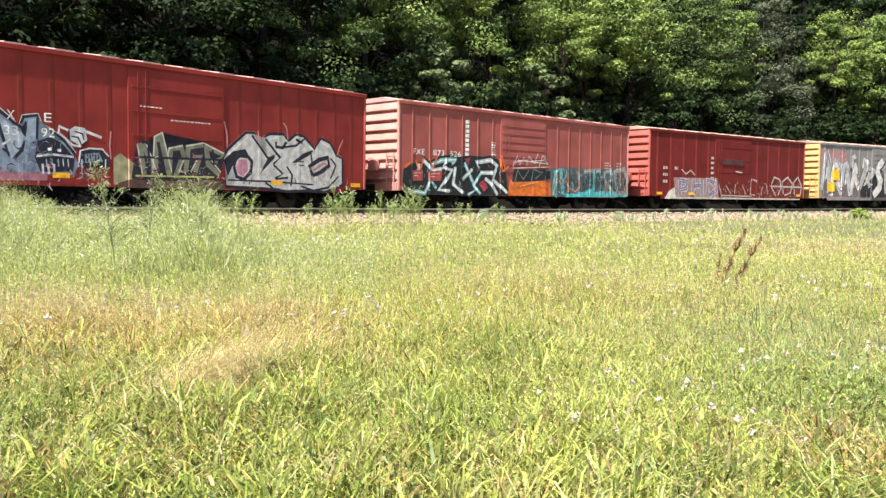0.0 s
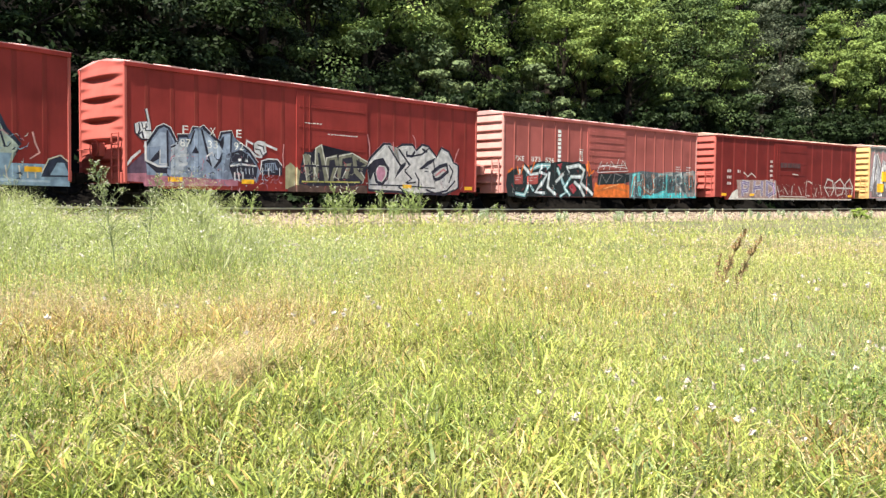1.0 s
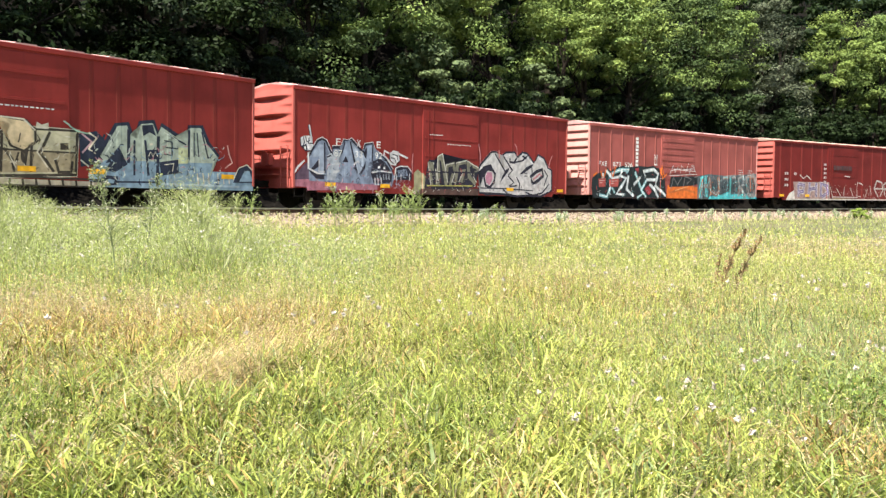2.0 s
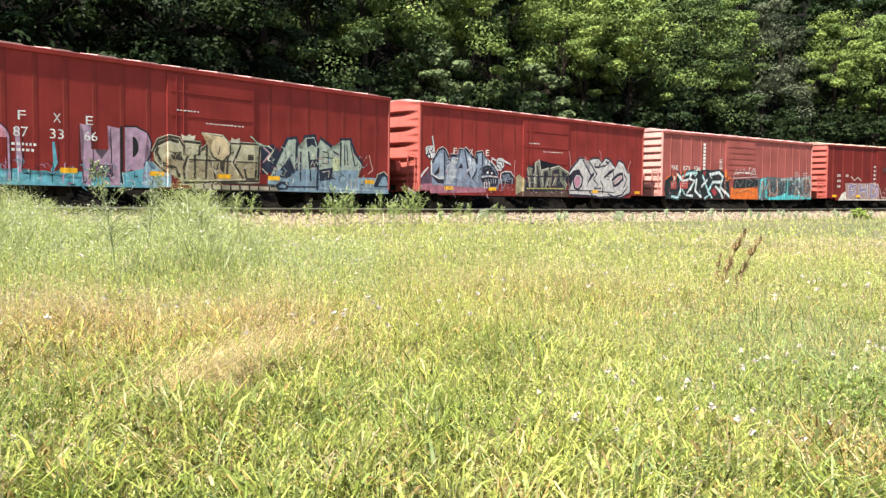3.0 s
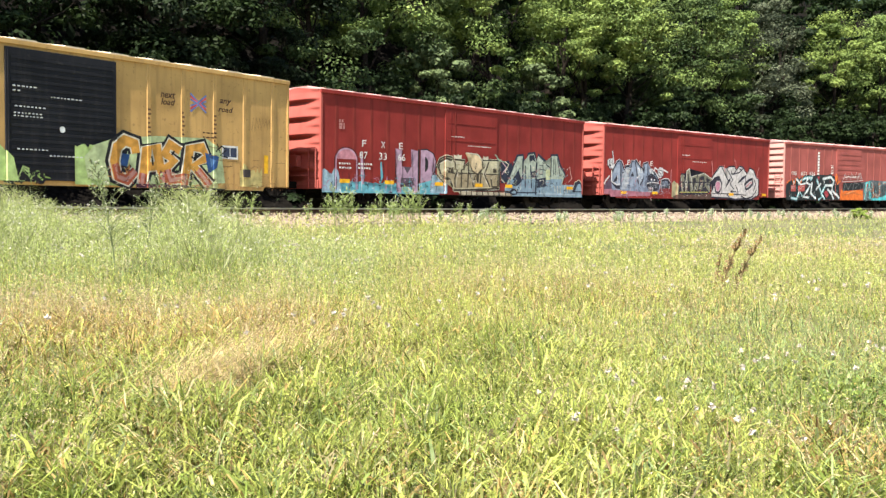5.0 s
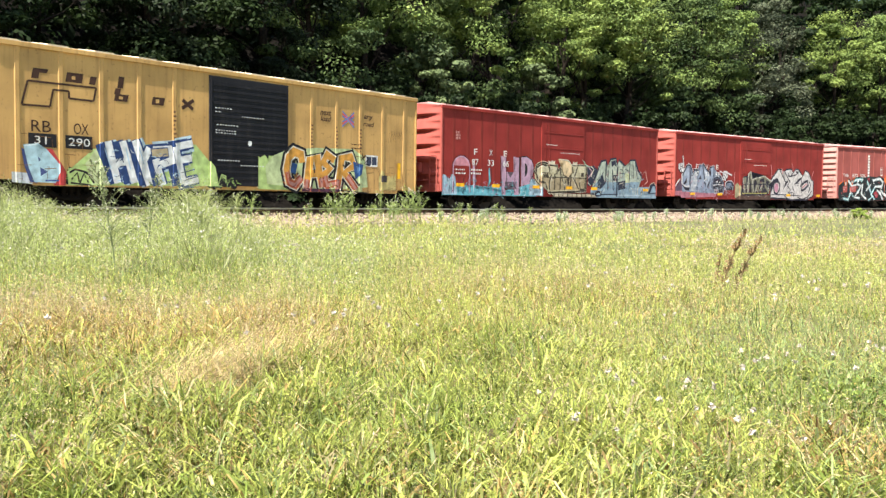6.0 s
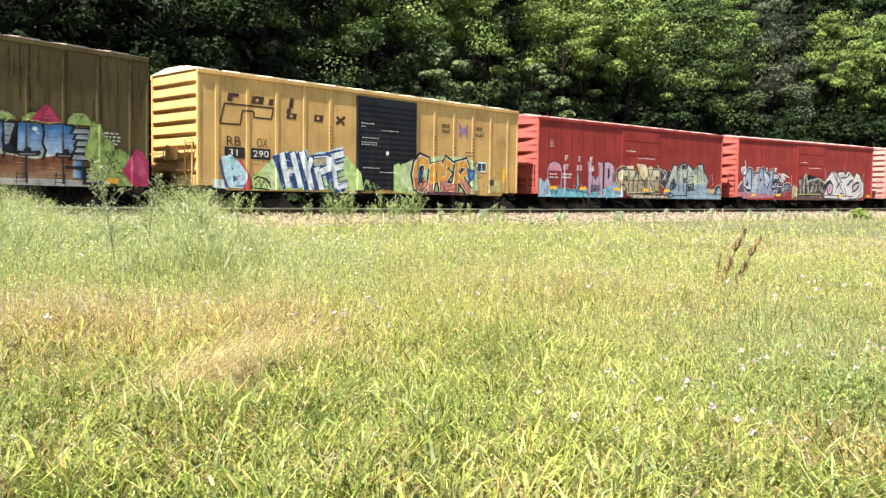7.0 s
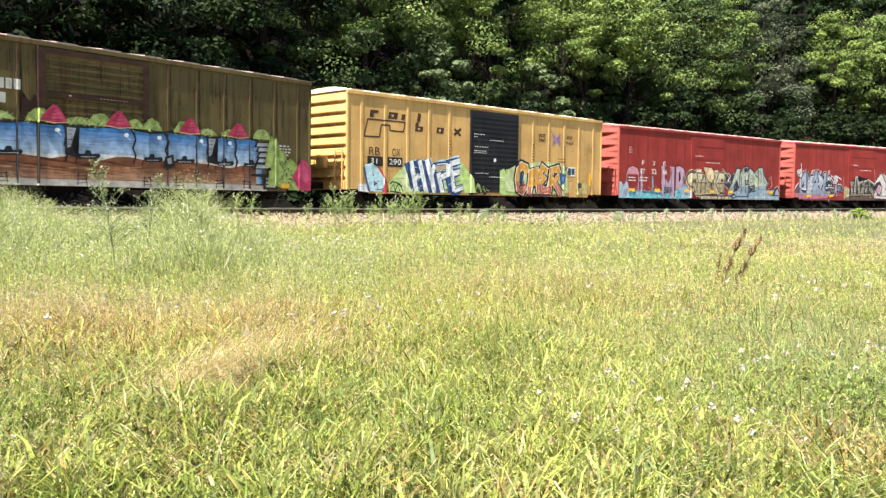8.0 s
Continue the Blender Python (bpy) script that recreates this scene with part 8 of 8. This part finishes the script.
        d.poly([(x - 0.22 + (0.07 + 0.02 * (k % 2)) * math.cos(a), 2.06 + 0.06 * math.sin(a)) for k, a in enumerate(even(0, 5.6, 9))], (0.7, 0.72, 0.74))
        d.stroke([(x - 0.22, 2.02), (x - 0.1, 1.93)], 0.04, (0.6, 0.63, 0.67), 0.4)
        # small dark marks at the foot
        for k in range(3):
            d.stroke([(x + 0.3, 0.66 + 0.1 * k), (x + 0.62, 0.68 + 0.1 * k)], 0.028, INK, 0.6)
        d.stroke([(x + 0.33, 0.6), (x + 0.36, 0.95)], 0.03, INK, 0.7)
        d.stroke([(x + 0.6, 0.6), (x + 0.57, 0.92)], 0.03, INK, 0.7)
    # stacked grey steps at the landscape's end
    for z in (1.3, 1.5, 1.68, 1.86, 2.02):
        q = 0.12 * math.sin((z - 1.3) * 4)
        d.poly([(5.3 + q, z - 0.03), (5.98 + q * 0.3, z - 0.01), (6.06, z + 0.17), (5.4 + q, z + 0.16)], INK)
        d.poly([(5.4 + q, z + 0.005), (5.93 + q * 0.3, z + 0.025), (5.98, z + 0.13), (5.46 + q, z + 0.125)], (0.33, 0.35, 0.37))
        d.stroke([(5.45 + q, z + 0.09), (5.9, z + 0.1)], 0.018, (0.1, 0.1, 0.11), 0.6)
    d.poly([(5.7, 0.62), (6.3, 0.62), (6.34, 1.14), (5.2, 1.12), (5.2, 1.04), (5.72, 1.03)], INK)
    for z in (0.7, 0.82, 0.94):
        d.rect(5.82, 6.2, z, z + 0.07, (0.3, 0.32, 0.3))
    for x in even(-7.2, 5.4, 15):
        bush(d, x + rng.normal(0, 0.1), 2.26, rng.uniform(0.26, 0.42), rng.uniform(0.16, 0.34), rng)
    for x in (-5.2, -3.3, -1.34, 0.51, 2.88, 4.66):
        w = rng.uniform(0.36, 0.42)
        d.poly([(x - w, 2.29), (x - w * 0.4, 2.25), (x + w * 0.5, 2.25), (x + w, 2.3), (x + 0.27, 2.47), (x + 0.1, 2.7), (x - 0.04, 2.72), (x - 0.16, 2.6), (x - 0.28, 2.46)], (0.34, 0.032, 0.07))
        d.poly([(x - w * 0.2, 2.3), (x + w * 0.8, 2.33), (x + 0.2, 2.5), (x + 0.06, 2.64), (x - 0.04, 2.5)], (0.44, 0.06, 0.12))
        for z in (2.34, 2.44, 2.53, 2.6):
            k = (2.76 - z) * 0.62
            d.stroke([(x - k, z), (x, z - 0.015), (x + k, z + 0.01)], 0.022, ((0.22, 0.015, 0.035), (0.52, 0.14, 0.2))[int(z * 100) % 2], 0.5)
        d.stroke([(x - w, 2.28), (x, 2.235), (x + w, 2.28)], 0.03, (0.5, 0.34, 0.2), 0.6)
    for x, z, w, q in ((6.1, 1.35, 0.36, 0.98), (6.35, 0.75, 0.5, 1.1), (6.8, 0.72, 0.55, 0.85), (7.1, 0.62, 0.42, 0.5)):
        bush(d, x, z, w, q, rng)
    d.poly([(6.86, 1.05), (7.2, 0.62), (7.7, 0.62), (7.72, 1.3), (7.5, 1.62), (7.3, 1.7), (7.1, 1.4)], (0.4, 0.04, 0.1))
    d.poly([(7.1, 1.1), (7.4, 0.9), (7.64, 1.0), (7.6, 1.3), (7.35, 1.56), (7.2, 1.35)], (0.48, 0.075, 0.15))
    for k in range(4):
        d.dashes(6.35 + 0.1 * k, 6.65 + 0.1 * k, 1.5 - 0.2 * k, 1.6 - 0.2 * k, 5, [(0.03, 0.05, 0.02)], rng)
    d.rect(6.4, 6.75, 0.68, 0.84, (0.6, 0.33, 0.04))
    d.done("graffiti", side, car, "blue sky and brown desert mural with bushes")
    d = Decal()
    # dirt colours, used too for the shade painted along the posts
    dirt = ((0.035, 0.014, 0.009), (0.022, 0.018, 0.01), (0.1, 0.085, 0.045), (0.07, 0.032, 0.018))
    for k in range(150):
        x, z = rng.uniform(-7.6, 7.6), 4.2 - rng.random() ** 2 * 1.2
        d.stroke([(x, z), (x + rng.normal(0, 0.02), z - rng.uniform(0.15, 0.9))], rng.uniform(0.012, 0.07), dirt[k % 4], 0.3)
    # dark streaks painted as the posts' shaded edges, with dirt runs on some
    for x in posts:
        z = 4.22
        while z > 2.55:
            q = rng.uniform(0.15, 0.7)
            d.stroke([(x + 0.065, z), (x + 0.065 + rng.normal(0, 0.008), max(z - q, 2.45))], rng.uniform(0.025, 0.06), dirt[rng.integers(2)], 0.6)
            if rng.random() < 0.5:
                d.stroke([(x, z), (x, max(z - q, 2.5))], rng.uniform(0.02, 0.05), dirt[2 + rng.integers(2)], 0.5)
            z -= q * rng.uniform(0.8, 1.4)
    # dark strokes painted over the posts' sunlit flanks to dull them
    for x in posts:
        d.stroke([(x - 0.042, 4.22), (x - 0.042, 3.3)], 0.03, dirt[3], 0.6)
    # dark rusty frame and lock rail of the door
    d.stroke([(-1.715, 4.25), (-1.715, 2.6)], 0.05, (0.03, 0.016, 0.012), 1)
    for x0, x1 in ((-1.7, -1.52), (1.32, 1.5)):
        d.cloud(x0, x1, 2.5, 4.22, (0.045, 0.02, 0.013), rng, 0.03)
    d.rect(-1.7, 1.5, 4.06, 4.2, (0.05, 0.022, 0.015))
    d.rect(-1.52, 1.32, 2.93, 3.07, (0.04, 0.018, 0.012))
    d.bars(-0.9, -0.75, 3.02, 1, 0.03, 0.1, (0.35, 0.3, 0.25), rng, 0.1)
    d.bars(0.0, 0.9, 3.02, 1, 0.025, 0.1, (0.25, 0.2, 0.16), rng, 0.07)
    d.stroke([(0.0, 3.95), (0.02, 3.6), (0.06, 3.45)], 0.06, (0.03, 0.014, 0.01), 0.6)
    for k in range(70):
        x, z = rng.uniform(-1.5, 1.2), rng.uniform(2.6, 4.1)
        d.stroke([(x, z), (x + rng.uniform(0.1, 0.7), z + rng.normal(0, 0.015))], rng.uniform(0.015, 0.06), dirt[(0, 1, 3)[k % 3]], 0.3)
    d.cloud(-2.15, -1.65, 2.3, 3.0, (0.03, 0.012, 0.009), rng, 0.4, 9)
    d.bars(-5.2, -2.15, 3.3, 1, 0.27, 0.4, (0.4, 0.39, 0.35), rng, 0.2)
    d.bars(-4.4, -2.5, 2.93, 1, 0.27, 0.4, (0.4, 0.39, 0.35), rng, 0.2)
    d.bars(6.35, 6.85, 2.12, 4, 0.05, 0.1, (0.5, 0.5, 0.47), rng, 0.1)
    tagged(d.done("stencil", side, car, "faded white name and data", 0.012), kind="stuff")


YELLOW_SPOT = (0.58, 0.35, 0.13)
car_grey()
car_brown()
car_pink()
car_red_second()
car_red_first()
car_yellow()
car_olive()
ground()
meadow()
weeds()
wood()
railway()
motions()
